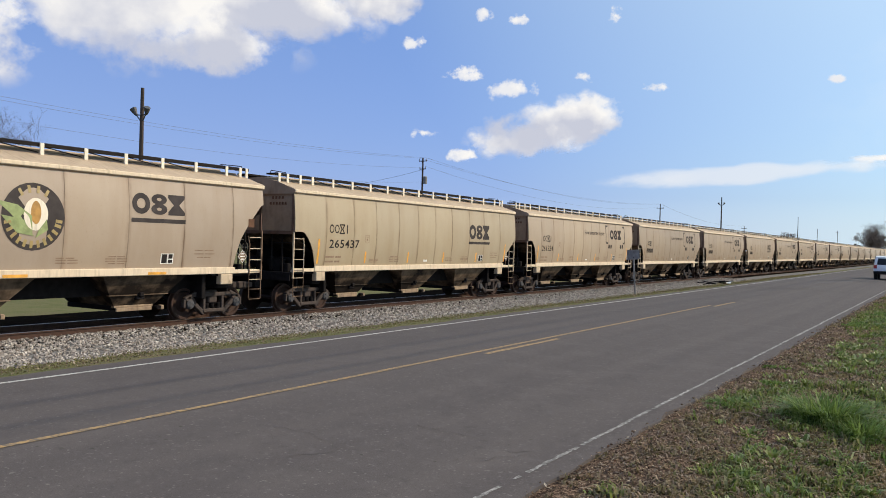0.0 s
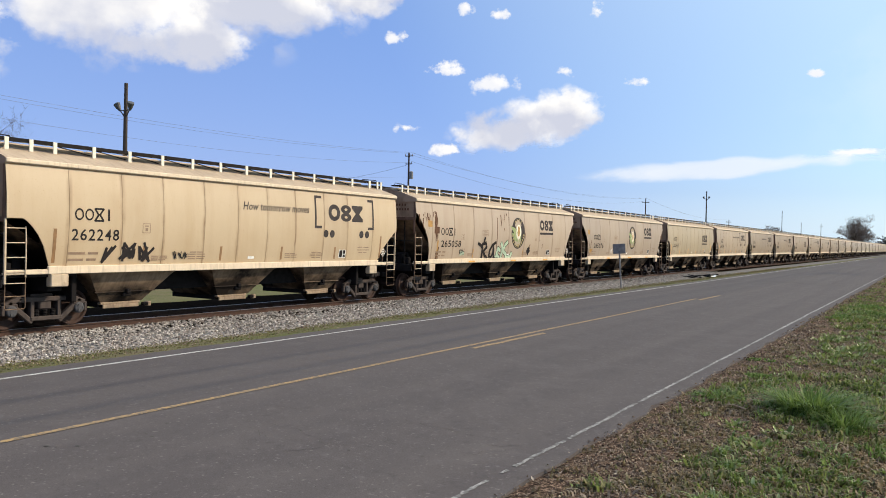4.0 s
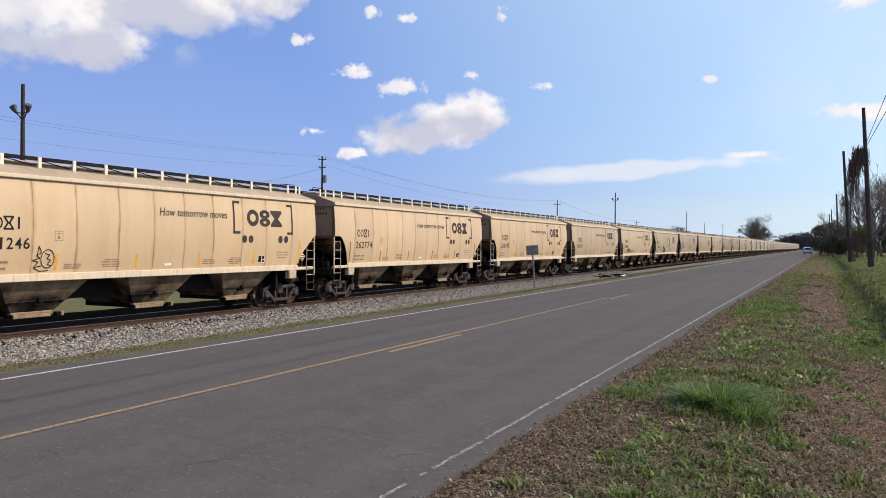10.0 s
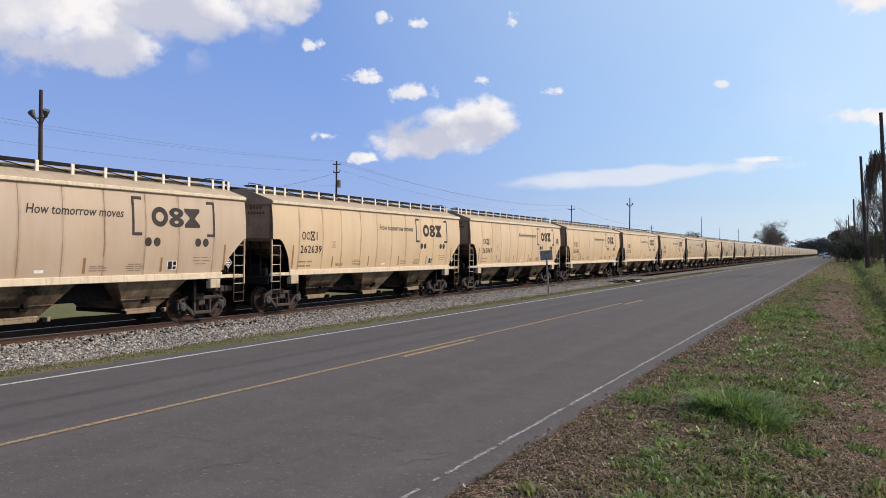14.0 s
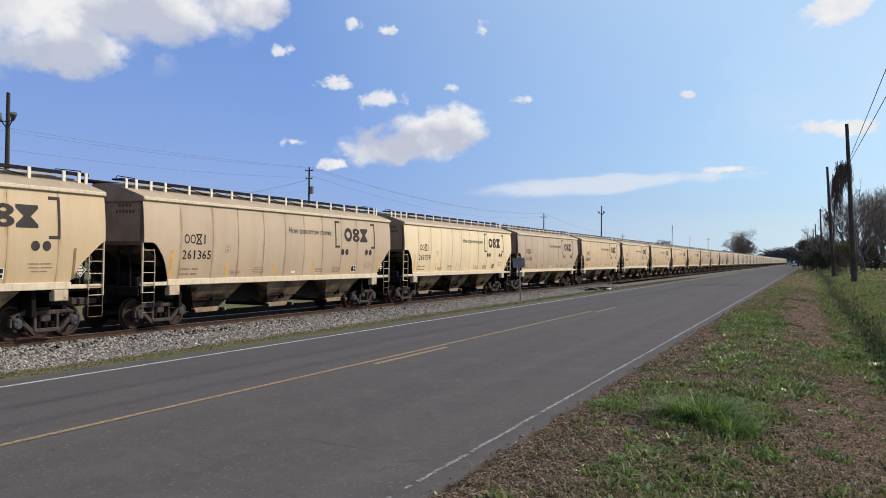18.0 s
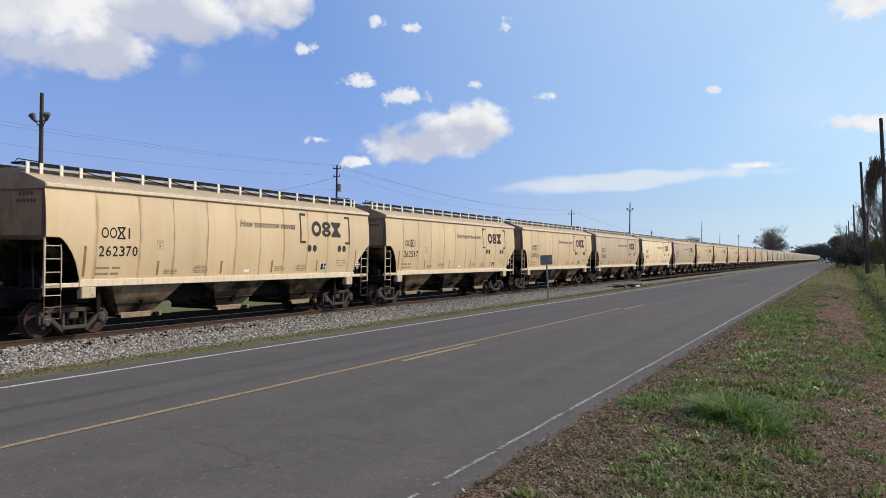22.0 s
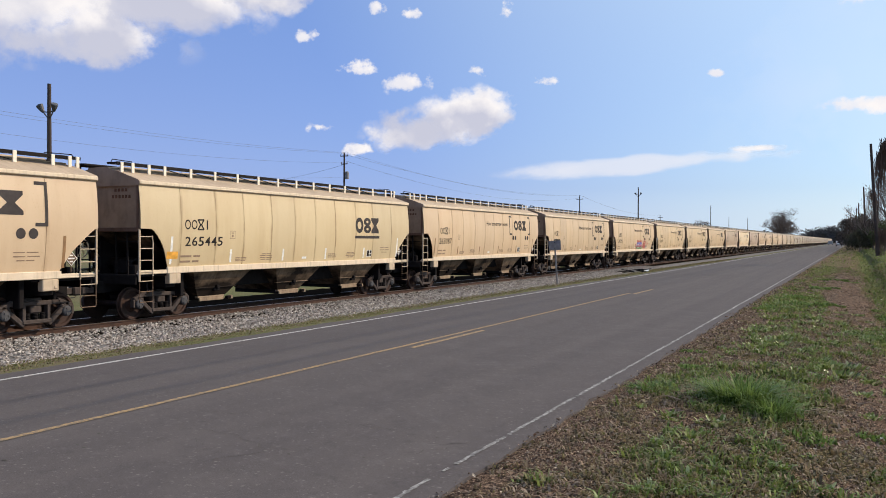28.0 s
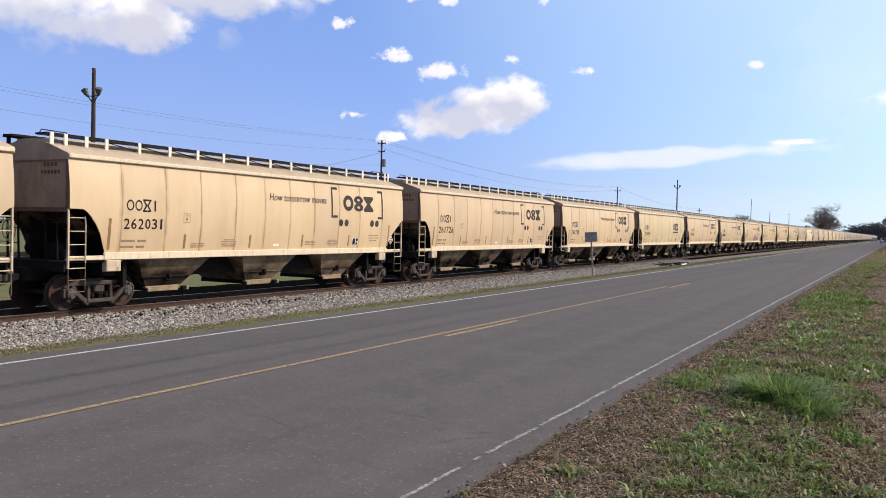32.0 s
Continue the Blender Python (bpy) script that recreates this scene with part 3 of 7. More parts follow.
def build_road():
    m = Mesh()
    xs = steps((-10.5, -9.963, 1), (-9.963, -6.515, 4), (-6.515, -2.915, 4), (-2.915, -2.68, 1))
    ys = steps((-300, 0, 6), (0, 60, 120), (60, 200, 40), (200, 4000, 30))
    rows = []
    for y in ys:
        r = []
        for i, x in enumerate(xs):
            dx = 0.0
            if i in (0, len(xs) - 1):
                dx = 0.07 * noise.noise((y * 1.1, x, 0)) + 0.09 * noise.noise((y * 4.1, x, 4))
            r.append((x + dx, y, road_z(x)))
        r.insert(0, (r[0][0] - 0.03, y, -0.33))
        r.append((r[-1][0] + 0.03, y, -0.33))
        rows.append(r)
    m.grid(rows)
    road = tagged(new("road", m.mesh("road", M_ASPHALT)), "grey worn two-lane asphalt road with cracks and patches", "road", kind="structure")

    def strip(name, label, material, x0, w, spans, jag=0.008):
        q = Mesh()
        for a, b in spans:
            n = max(1, min(160, int((b - a) / 0.5)))
            rows2 = []
            for i in range(n + 1):
                y = a + (b - a) * (i / n) ** (1.0 if b - a < 30 else 2.2)
                e = jag * noise.noise((y * 3, x0, 0))
                rows2.append([(x0 - w / 2 + e, y, road_z(x0 - w / 2) + 0.005), (x0 + w / 2 + e, y, road_z(x0 + w / 2) + 0.005)])
            q.grid(rows2)
        return tagged(new(name, q.mesh(name, material)), label, "road marking", kind="structure")

    rl = random.Random(8)
    q, y = Mesh(), 3.0
    while y < 20:                        # the near stretch is worn through and ragged
        l, e = rl.uniform(0.04, 0.07), 0.012 * noise.noise((y * 1.5, 2.0, 0))
        w = 0.019 + 0.0006 * y
        whole = 0.72 + 0.06 * (y - 3.0) + 0.7 * noise.noise((y * 1.3, 7.0, 0)) + 0.25 * noise.noise((y * 7.0, 3.0, 0))
        if rl.random() < whole:
            p = [-2.915 + e - w * rl.uniform(0.5, 1.1), -2.915 + e + w * rl.uniform(0.5, 1.1)]
            o = [rl.uniform(-0.006, 0.006) for _ in p]
            q.add([(p[0], y, road_z(p[0]) + 0.005), (p[1], y, road_z(p[1]) + 0.005), (p[1] + o[1], y + l, road_z(p[1]) + 0.005), (p[0] + o[0], y + l, road_z(p[0]) + 0.005)], [(0, 1, 2, 3)])
        y += l
    q.add([(x, y2, road_z(x) + 0.005) for x, y2 in ((-2.94, -60), (-2.89, -60), (-2.89, 3.0), (-2.94, 3.0))], [(0, 1, 2, 3)])
    far = [y * (1500 / y) ** (i / 120) for i in range(121)]
    q.grid([[(x + 0.03 * noise.noise((v * 3, -2.915, 0)) * min(1, (v - y) / 4), v, road_z(x) + 0.005) for x in (-2.945, -2.885)] for v in far])
    tagged(new("edge_line", q.mesh("edge_line", M_LINE)), "worn white edge line beside the gravel verge", "road marking", kind="structure")
    strip("edge_line", "white edge line beside the track-side grass", M_LINE2, -9.963, 0.10, [(-60, 0), (0, 1500)])
    strip("centre_line", "faded solid yellow centre line", M_CENTRE, -6.60, 0.092, [(-60, 0), (0, 27.6)])
    strip("centre_dashes", "faded yellow passing dashes", M_CENTRE, -6.38, 0.09, [(y, y + 2.9) for y in (-18.2, -3.0, 11.9, 27.1)])
    rnd = random.Random(5)
    q = Mesh()
    starts = [(-4.5, 7.0, 0.1), (-5.2, 9.4, 2.6), (-4.0, 9.9, 2.9), (-3.9, 11.7, 2.7), (-7.9, 9.5, 0.2), (-5.9, 6.6, 0.4), (-4.6, 13.6, 2.8), (-7.2, 14.0, 0.3), (-3.4, 6.2, 1.2), (-5.0, 5.6, 2.9), (-8.6, 18.0, 1.4)]
    starts += [(rnd.uniform(-9.5, -3.2), 4.5 + rnd.random() ** 1.4 * 26, rnd.choice((0.1, 0.3, 2.8, 3.0, 1.4))) for _ in range(14)]
    for x, y, a in starts:
        for _ in range(rnd.randint(5, 22)):
            a2 = a + rnd.uniform(-0.9, 0.9)
            l = rnd.uniform(0.03, 0.09)
            x2, y2 = x + math.cos(a2) * l, y + math.sin(a2) * l
            w = rnd.uniform(0.0006, 0.0035) * (1 + y / 25)
            nx, ny = -math.sin(a2) * w, math.cos(a2) * w
            if -10.3 < x2 < -3.0:
                q.add([(x + nx, y + ny, road_z(x) + 0.004), (x - nx, y - ny, road_z(x) + 0.004),
                       (x2 - nx, y2 - ny, road_z(x2) + 0.004), (x2 + nx, y2 + ny, road_z(x2) + 0.004)], [(0, 1, 2, 3)])
            x, y = x2, y2
            a += rnd.uniform(-0.12, 0.12)
    for y0, hw in ((44.0, 0.06), (44.9, 0.03), (70.0, 0.05)):
        us = steps((-10.2, -3.3, 24))
        q.grid([[(x, y0 + 0.25 * noise.noise((x * 0.7, y0, 0)) + e * hw * (1 + noise.noise((x * 3, y0, e))), road_z(x) + 0.004) for e in (-1, 1)] for x in us])
    for _ in range(420):
        x, y = rnd.uniform(-10, -3.2), 4 + rnd.random() ** 1.6 * 40
        r = 0.005 + 0.022 * rnd.random() ** 3
        k = [(x + r * rnd.uniform(0.5, 1.6) * math.cos(b), y + r * rnd.uniform(0.5, 1.2) * math.sin(b), 0) for b in (i * 1.047 for i in range(6))]
        q.add([(u, v, road_z(u) + 0.004) for u, v, _ in k], [(0, 1, 2, 3, 4, 5)])
    tagged(new("road_cracks", q.mesh("road_cracks", M_CRACK)), "thin dark cracks and pits in the asphalt", "road wear", kind="structure")


def build_track():
    # ballast bed: trapezoid under the ties
    sec = [(-26.3, -1.7), (-24.9, -0.86), (-22.3, -0.82), (-17.55, -0.80), (-16.4, -0.80), (-15.3, -0.80), (-14.35, -0.72), (-14.2, -0.95)]
    ys = steps((-200, 5, 20), (5, 60, 110), (60, 200, 60), (200, 3000, 30))
    m = Mesh().grid([[(x + (0.12 * noise.noise((y * 0.8, x, 0)) if i in (5, 6, 7) else 0), y, z + 0.03 * noise.noise((x * 1.5, y * 1.5, 2))) for i, (x, z) in enumerate(sec)] for y in ys])
    bed = m.mesh("ballast_bed", M_BED)
    bed.materials.append(M_BED_SHADE)
    # bed under and beyond the train takes the painted shade
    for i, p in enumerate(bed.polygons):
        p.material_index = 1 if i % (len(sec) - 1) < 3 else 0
    tagged(new("ballast_bed", bed), "grey crushed-stone ballast shoulder of the railway", "ballast", kind="structure")
    # loose stones on the near shoulder
    rnd = random.Random(11)
    q = Mesh()
    base = [(1, 0, 0), (-1, 0, 0), (0, 1, 0), (0, -1, 0), (0, 0, 1), (0, 0, -1)]
    tri = [(0, 2, 4), (2, 1, 4), (1, 3, 4), (3, 0, 4), (2, 0, 5), (1, 2, 5), (3, 1, 5), (0, 3, 5)]
    vs, fs = [], []
    for _ in range(30000):
        y = 7.0 + rnd.random() ** 1.5 * 75
        x = rnd.uniform(-19.0, -14.25) if rnd.random() < 0.93 else rnd.gauss(-14.1, 0.25)
        z = float(np.interp(x, [s[0] for s in sec], [s[1] for s in sec])) + 0.012 if x < -14.3 else ground_z(x, y)
        r = rnd.uniform(0.026, 0.058)
        t = Euler((rnd.uniform(0, 6), rnd.uniform(0, 6), rnd.uniform(0, 6))).to_matrix()
        k = len(vs)
        for b in base:
            p = t @ (Vector(b) * r * rnd.uniform(0.65, 1.35))
            vs.append((x + p.x, y + p.y, z + p.z * 0.8))
        fs += [(a + k, b + k, c + k) for a, b, c in tri]
    q.v, q.f = vs, fs
    tagged(new("ballast_stones", q.mesh("ballast_stones", M_BALLAST)), "loose pale and dark grey crushed ballast stones", "gravel", kind="stuff")
    # ties
    tie = Mesh().box(-1.3, 1.3, -0.11, 0.11, -0.18, 0.0, 0.012).mesh("tie", M_TIE)
    track = tagged(new("railway_track"), "straight railway track with rusty rails on wooden ties", "railway track", kind="structure")
    track.location = (TRACK_X, 0, RAIL_Z - 0.17)
    for i in range(150):
        ob = new("tie", tie)
        ob.parent = track
        ob.location = (0.02 * noise.noise((i, 0, 0)), 2 + i * 0.53, 0)
    far = Mesh()
    for i in range(400):
        y = 2 + (150 + i) * 0.53
        far.box(-1.3, 1.3, y - 0.11, y + 0.11, -0.18, 0.0)
    for i in range(1, 100):
        y = 2 - i * 0.53
        far.box(-1.3, 1.3, y - 0.11, y + 0.11, -0.18, 0.0)
    tagged(part("far_ties", far, M_TIE, track), kind="stuff")
    for s in (-1, 1):
        x = s * 0.755
        sec2 = [(-0.075, 0.0), (0.075, 0.0), (0.07, 0.015), (0.012, 0.03), (0.010, 0.12), (0.037, 0.13), (0.037, 0.158), (-0.037, 0.158), (-0.037, 0.13), (-0.010, 0.12), (-0.012, 0.03), (-0.07, 0.015)]
        r = Mesh().grid([[(x + a, y, b) for a, b in sec2 + sec2[:1]] for y in (-200, 0, 100, 3000)], flip=True)
        rail = part("rail", r, M_RAIL, track)
        head = Mesh().box(x - 0.03, x + 0.03, -200, 3000, 0.159, 0.168, 0.004)
        part("rail_head", head, M_TREAD, rail, "shiny worn running surface")


build_ground()
build_road()
build_track()

# ---- the train ----


def side_x(z):
    """Half width of the barrelled side at height z over the rails."""
    t = max(0.0, min(1.0, (z - 1.5) / 2.45))
    return 1.545 + 0.105 * math.sin(math.pi * t) ** 0.9 + 0.03 * t


EDGES = (0, 0.12, 0.40, 0.52, 0.66, 0.80, 0.95, 1.08, 1.16)


def opening(u, half, front=False):
    """Lower edge of the side sheet near a car's end, u metres from it."""
    if half > 8.3:
        return float(np.interp(u, EDGES, (3.45, 3.40, 3.10, 2.95, 2.80, 2.60, 2.36, 1.95, 1.52)))
    if front:
        return float(np.interp(u, EDGES, (2.66, 2.62, 2.40, 2.28, 2.16, 2.03, 1.82, 1.61, 1.52)))
    return float(np.interp(u, EDGES, (2.67, 2.67, 2.67, 2.60, 2.46, 2.29, 2.04, 1.70, 1.52)))


def side_rows(a, b, half, off, n=10, top=3.93):
    us = sorted({a, b, *[e for e in EDGES if a < e < b], *[2 * half - e for e in EDGES if a < 2 * half - e < b]})
    if len(us) == 2:
        us = [a, (a + b) / 2, b]
    rows = []
    for u in us:
        lo = opening(min(u, 2 * half - u), half, u > half)
        rows.append([(side_x(z) + off, u - half, z) for z in (lo + (top - lo) * k / n for k in range(n + 1))])
    return rows


def build_wheelset():
    m = Mesh()
    for s in (-1, 1):
        prof = [(0.66, 0.50), (0.69, 0.50), (0.70, 0.465), (0.80, 0.457), (0.81, 0.44), (0.805, 0.39), (0.76, 0.36), (0.74, 0.24), (0.78, 0.17), (0.80, 0.13)]
        m.lathe_x([(s * x, r) for x, r in ([(0.66, 0.10)] + prof + [(0.82, 0.10)])][::s], 28)
    m.lathe_x([(-0.95, 0.075), (-0.6, 0.085), (0.6, 0.085), (0.95, 0.075)], 10)
    return m


def build_truck(parent, y, rich):
    """A two-axle truck with its centre at y."""
    m = Mesh().box(-1.05, 1.05, -0.17, 0.17, 0.46, 0.74, 0.03)
    m.box(-0.9, 0.9, -0.3, 0.3, 0.74, 0.84, 0.02)
    truck = part("truck", m, M_IRON, parent, "dusty cast-steel freight truck")
    truck.location = (0, y, 0)
    for q in (-1, 1):
        part("brake_beam", Mesh().box(-0.68, 0.68, *sorted((q * 0.30, q * 0.40)), 0.20, 0.48, 0.02), M_IRON, truck)
    made = []
    for s in (-1, 1):
        f = Mesh()
        x0, x1 = s * 1.01 - 0.07, s * 1.01 + 0.07
        turn = lambda cy, cz, a: Matrix.Translation((0, cy, cz)) @ Matrix.Rotation(a, 4, "X")
        f.box(x0, x1, -0.72, 0.72, 0.655, 0.775, 0.02)
        f.box(x0 - 0.02, x1 + 0.02, -0.42, 0.42, 0.19, 0.30, 0.02)
        for q in (-1, 1):
            f.box(x0, x1, -0.40, 0.40, -0.065, 0.065, 0.02, turn(q * 0.66, 0.415, q * 0.70))
            f.box(x0, x1, -0.24, 0.24, -0.06, 0.06, 0.02, turn(q * 0.86, 0.68, -q * 0.38))
            f.box(x0, x1, q * 0.36 - 0.05, q * 0.36 + 0.05, 0.26, 0.70, 0.015)
            f.box(x0 - 0.01, x1 + 0.01, q * 0.905 - 0.17, q * 0.905 + 0.17, 0.53, 0.64, 0.03)
            f.box(x0, x1, q * 1.10 - 0.04, q * 1.10 + 0.04, 0.36, 0.60, 0.015)
        part("side_frame", f, M_IRON, truck)
        if rich:
            for q in (-0.22, 0.0, 0.22):
                sp = Mesh().lathe_x([(0.30 + k * 0.018, 0.055 if k % 2 else 0.072) for k in range(10)], 10)
                sp.v = [(s * 1.01 + b, q + c, a) for a, b, c in sp.v]
                part("spring", sp, M_DARK, truck)
    for q in (-0.905, 0.905):
        w = part("wheelset", build_wheelset(), M_WHEEL, truck, "rusty steel wheels on an axle", True)
        w.location = (0, q, 0.457)
        made.append(w)
        for s in (-1, 1):
            c = Mesh().lathe_x([(s * a, r) for a, r in ((0.93, 0.14), (1.10, 0.14), (1.12, 0.12), (1.14, 0.05))][::s], 16)
            for k in range(3):
                a = k * 2.094
                c.box(*sorted((s * 1.12, s * 1.15)), 0.075 * math.cos(a) - 0.02, 0.075 * math.cos(a) + 0.02, 0.075 * math.sin(a) - 0.02, 0.075 * math.sin(a) + 0.02)
            if rich or s > 0:
                cap = part("bearing_cap", c, M_CAP, truck)
                cap.location = (0, q, 0.457)
    return truck


def build_car(half, rich):
    """A three-bay covered hopper, half = half its body's length; the origin lies on the rails under its centre."""
    car = new("hopper_car")
    L = 2 * half
    # shell: sides, end walls, slope sheets
    m = Mesh()
    low = 2.62 if half < 8.3 else 3.2
    for s in (1, -1):
        rows = side_rows(0.0, L, half, -0.022 if rich else 0.0)
        m.grid([[(s * x, y, z) for x, y, z in r] for r in rows], flip=s < 0)
    for e in (-1, 1):
        zs = [low + (3.93 - low) * k / 5 for k in range(6)]
        arc = [(1.53, 3.95), (1.2, 4.13), (0.8, 4.28), (0.4, 4.36)]
        ring = [(side_x(z) - 0.03, z) for z in zs] + arc
        poly = ring + [(-x, z) for x, z in reversed(ring)]
        m.add([(x, e * (half - 0.02), z) for x, z in poly], [tuple(range(len(poly)))[::e]])
        sheet = Mesh() if rich else m
        sheet.add([(1.5, e * (half - 0.02), low), (-1.5, e * (half - 0.02), low), (-1.45, e * (half - 2.15), 1.38), (1.45, e * (half - 2.15), 1.38)], [(0, 1, 2, 3)[::-e]])
        if rich:
            # dark bay paint here: soot plus the deep shade behind the end
            part("slope_sheet", sheet, M_HOPPER, car, "sooty sloping end sheet, darkened for shade")
    shell = part("body_shell", m, M_END if rich else PAINT, car, "sooty, shaded tan end walls")
    # side panels
    if rich:
        paint = PAINT if half < 8.3 else PAINT_LONG
        cuts = [0.0, *(SEAMS if half < 8.3 else SEAMS_LONG), L]
        n = len(cuts) - 1
        for i in range(n):
            g = 0.005
            p = Mesh().grid(side_rows(cuts[i] + (g if i else 0), cuts[i + 1] - (g if i < n - 1 else 0), half, 0.0))
            p.grid([[(x - 0.02, y, z) for x, y, z in r] for r in side_rows(cuts[i] + (g if i else 0), cuts[i + 1] - (g if i < n - 1 else 0), half, 0.0)][::-1])
            for r in (side_rows(cuts[i] + g, cuts[i + 1] - g, half, 0.0)[0], side_rows(cuts[i] + g, cuts[i + 1] - g, half, 0.0)[-1]):
                p.grid([[(x - 0.02, y, z) for x, y, z in r], r])
            part("side_panel", p, paint, car, "", True)
        # far side in one sheet
        p = Mesh().grid([[(-x, y, z) for x, y, z in r] for r in side_rows(0.0, L, half, 0.0)], flip=True)
        part("far_side_sheet", p, paint, car, "", True)
    # roof
    sec = [(1.56, 3.90), (1.625, 3.93), (1.635, 4.03), (1.58, 4.075), (1.2, 4.20), (0.8, 4.33), (0.42, 4.41), (0.40, 4.46), (0.0, 4.47)]
    sec = sec + [(-x, z) for x, z in reversed(sec[:-1])]
    ys = steps((-half - 0.03, half + 0.03, 12))
    m = Mesh().grid([[(x, y, z) for x, z in sec] for y in ys], flip=True)
    part("roof", m, M_ROOF, car, "dusty curved roof")
    for y in (-half - 0.028, half + 0.028):
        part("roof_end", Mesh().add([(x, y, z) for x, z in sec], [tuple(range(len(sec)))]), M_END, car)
    for s in (1, -1):
        e = Mesh().box(*sorted((s * 1.60, s * 1.655)), -half - 0.02, half + 0.02, 3.945, 4.045, 0.012)
        part("eave_rail", e, M_EAVE, car)
    # hatches and walkways
    for k in range(6 if rich else 1):
        w = (L - 1.0) / (6 if rich else 1)
        y0 = -half + 0.5 + k * w
        part("hatch_cover", Mesh().box(-0.34, 0.34, y0 + 0.03, y0 + w - 0.03, 4.42, 4.53, 0.04), M_ROOF, car)
    for s in (1, -1):
        w = Mesh()
        for k in range(4):
            x = s * (0.50 + k * 0.095)
            w.box(x - 0.042, x + 0.042, -half - 0.12, half + 0.12, 4.545, 4.595)
        w.box(*sorted((s * 0.835, s * 0.862)), -half - 0.12, half + 0.12, 4.515, 4.605)
        part("walkway", w, M_GRATE, car, "steel roof walkway")
    us = [u * half / 8.0 for u in (0.04, 0.45, 1.08, 1.72, *[1.72 + 1.125 * k for k in range(1, 13)], 15.75, 16.0)]
    post = Mesh().box(0.865, 0.90, -0.055, 0.055, 4.30, 4.60, 0.008).box(0.50, 0.85, -0.05, 0.05, 4.535, 4.555)
    post_me = post.mesh("walkway_bracket", M_POST)
    brace = Mesh()
    for u in us:
        if rich:
            ob = part("walkway_bracket", post_me, None, car)
            ob.location = (0, u - half, 0)
        else:
            brace.box(0.865, 0.90, u - half - 0.055, u - half + 0.055, 4.28, 4.57)
        brace.box(-0.868, -0.83, u - half - 0.05, u - half + 0.05, 4.28, 4.57)
    for a, b in zip(us[3:-4:1], us[4:-3:1]):
        brace.tube([(0.80, a - half, 4.53), (0.72, b - half, 4.38)], 0.016, 4)
    tagged(part("walkway_bracing", brace, M_DARK if rich else M_POST, car), kind="stuff")
    # sills, pads, platforms, centre sill
    for s in (1, -1):
        b = Mesh().box(*sorted((s * 1.46, s * 1.585)), -half + 0.02, half - 0.02, 1.36, 1.40, 0.01)
        b.box(*sorted((s * 1.54, s * 1.60)), -half + 1.1, half - 1.1, 1.35, 1.545, 0.012).box(*sorted((s * 1.53, s * 1.58)), -half, half, 1.35, 1.47, 0.012)
        part("side_sill", b, M_EAVE, car)
    pad = Mesh().box(1.40, 1.60, -0.24, 0.24, 1.04, 1.345, 0.02).box(1.60, 1.615, 0.10, 0.17, 1.10, 1.17, 0.01)
    pad_me = pad.mesh("jacking_pad", M_TRIM)
    for y in (-half + 1.42, half - 1.42):
        for s in ((1, -1) if rich else (1,)):
            ob = part("jacking_pad", pad_me, None, car)
            ob.location = (0, y, 0)
            ob.rotation_euler = (0, 0, 0 if s > 0 else math.pi)
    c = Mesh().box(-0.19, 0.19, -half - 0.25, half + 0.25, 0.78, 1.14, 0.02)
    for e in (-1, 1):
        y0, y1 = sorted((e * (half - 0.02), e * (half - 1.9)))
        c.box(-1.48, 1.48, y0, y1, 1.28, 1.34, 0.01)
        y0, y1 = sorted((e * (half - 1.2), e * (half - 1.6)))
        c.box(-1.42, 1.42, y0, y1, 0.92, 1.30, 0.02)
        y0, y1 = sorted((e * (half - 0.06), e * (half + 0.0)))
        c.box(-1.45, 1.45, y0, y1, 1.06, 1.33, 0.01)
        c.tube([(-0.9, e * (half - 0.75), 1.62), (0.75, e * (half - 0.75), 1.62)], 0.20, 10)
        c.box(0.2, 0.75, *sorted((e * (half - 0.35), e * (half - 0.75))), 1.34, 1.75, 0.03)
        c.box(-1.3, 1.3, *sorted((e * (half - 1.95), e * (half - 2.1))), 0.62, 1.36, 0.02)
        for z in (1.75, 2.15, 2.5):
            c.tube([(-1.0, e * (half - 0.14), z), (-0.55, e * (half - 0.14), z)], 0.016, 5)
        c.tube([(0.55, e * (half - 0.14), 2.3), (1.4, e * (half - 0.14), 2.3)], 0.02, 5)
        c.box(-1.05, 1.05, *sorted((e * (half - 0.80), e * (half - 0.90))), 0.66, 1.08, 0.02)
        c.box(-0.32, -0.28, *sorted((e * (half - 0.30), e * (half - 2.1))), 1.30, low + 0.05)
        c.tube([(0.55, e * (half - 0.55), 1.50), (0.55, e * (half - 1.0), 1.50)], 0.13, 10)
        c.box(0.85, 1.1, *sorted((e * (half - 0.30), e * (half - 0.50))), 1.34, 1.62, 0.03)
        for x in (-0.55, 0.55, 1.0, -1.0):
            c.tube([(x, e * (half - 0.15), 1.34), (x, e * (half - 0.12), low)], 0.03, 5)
    # added filler box, near-black in place of the shade between bays
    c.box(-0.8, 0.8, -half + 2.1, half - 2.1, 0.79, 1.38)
    part("underframe", c, M_DARK, car, "near-black underframe, end platforms and added filler box")
    if rich:
        pipe = Mesh().tube([(0.62, -half + 2.0, 0.86), (0.62, half - 2.0, 0.86)], 0.025, 5)
        for y in (-half + 2.4, half - 2.4):
            pipe.tube([(0.62, y, 0.86), (0.5, y, 1.3)], 0.02, 5)
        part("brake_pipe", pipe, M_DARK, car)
    for e in (-1, 1):
        k = Mesh().box(-0.07, 0.07, *sorted((e * (half + 0.2), e * (half + 0.55))), 0.80, 0.98, 0.02)
        k.box(-0.16, 0.14, *sorted((e * (half + 0.50), e * (half + 0.76))), 0.76, 1.02, 0.05)
        part("coupler", k, M_IRON, car)
    # hopper bays
    span = (L - 2 * 1.75) / 3
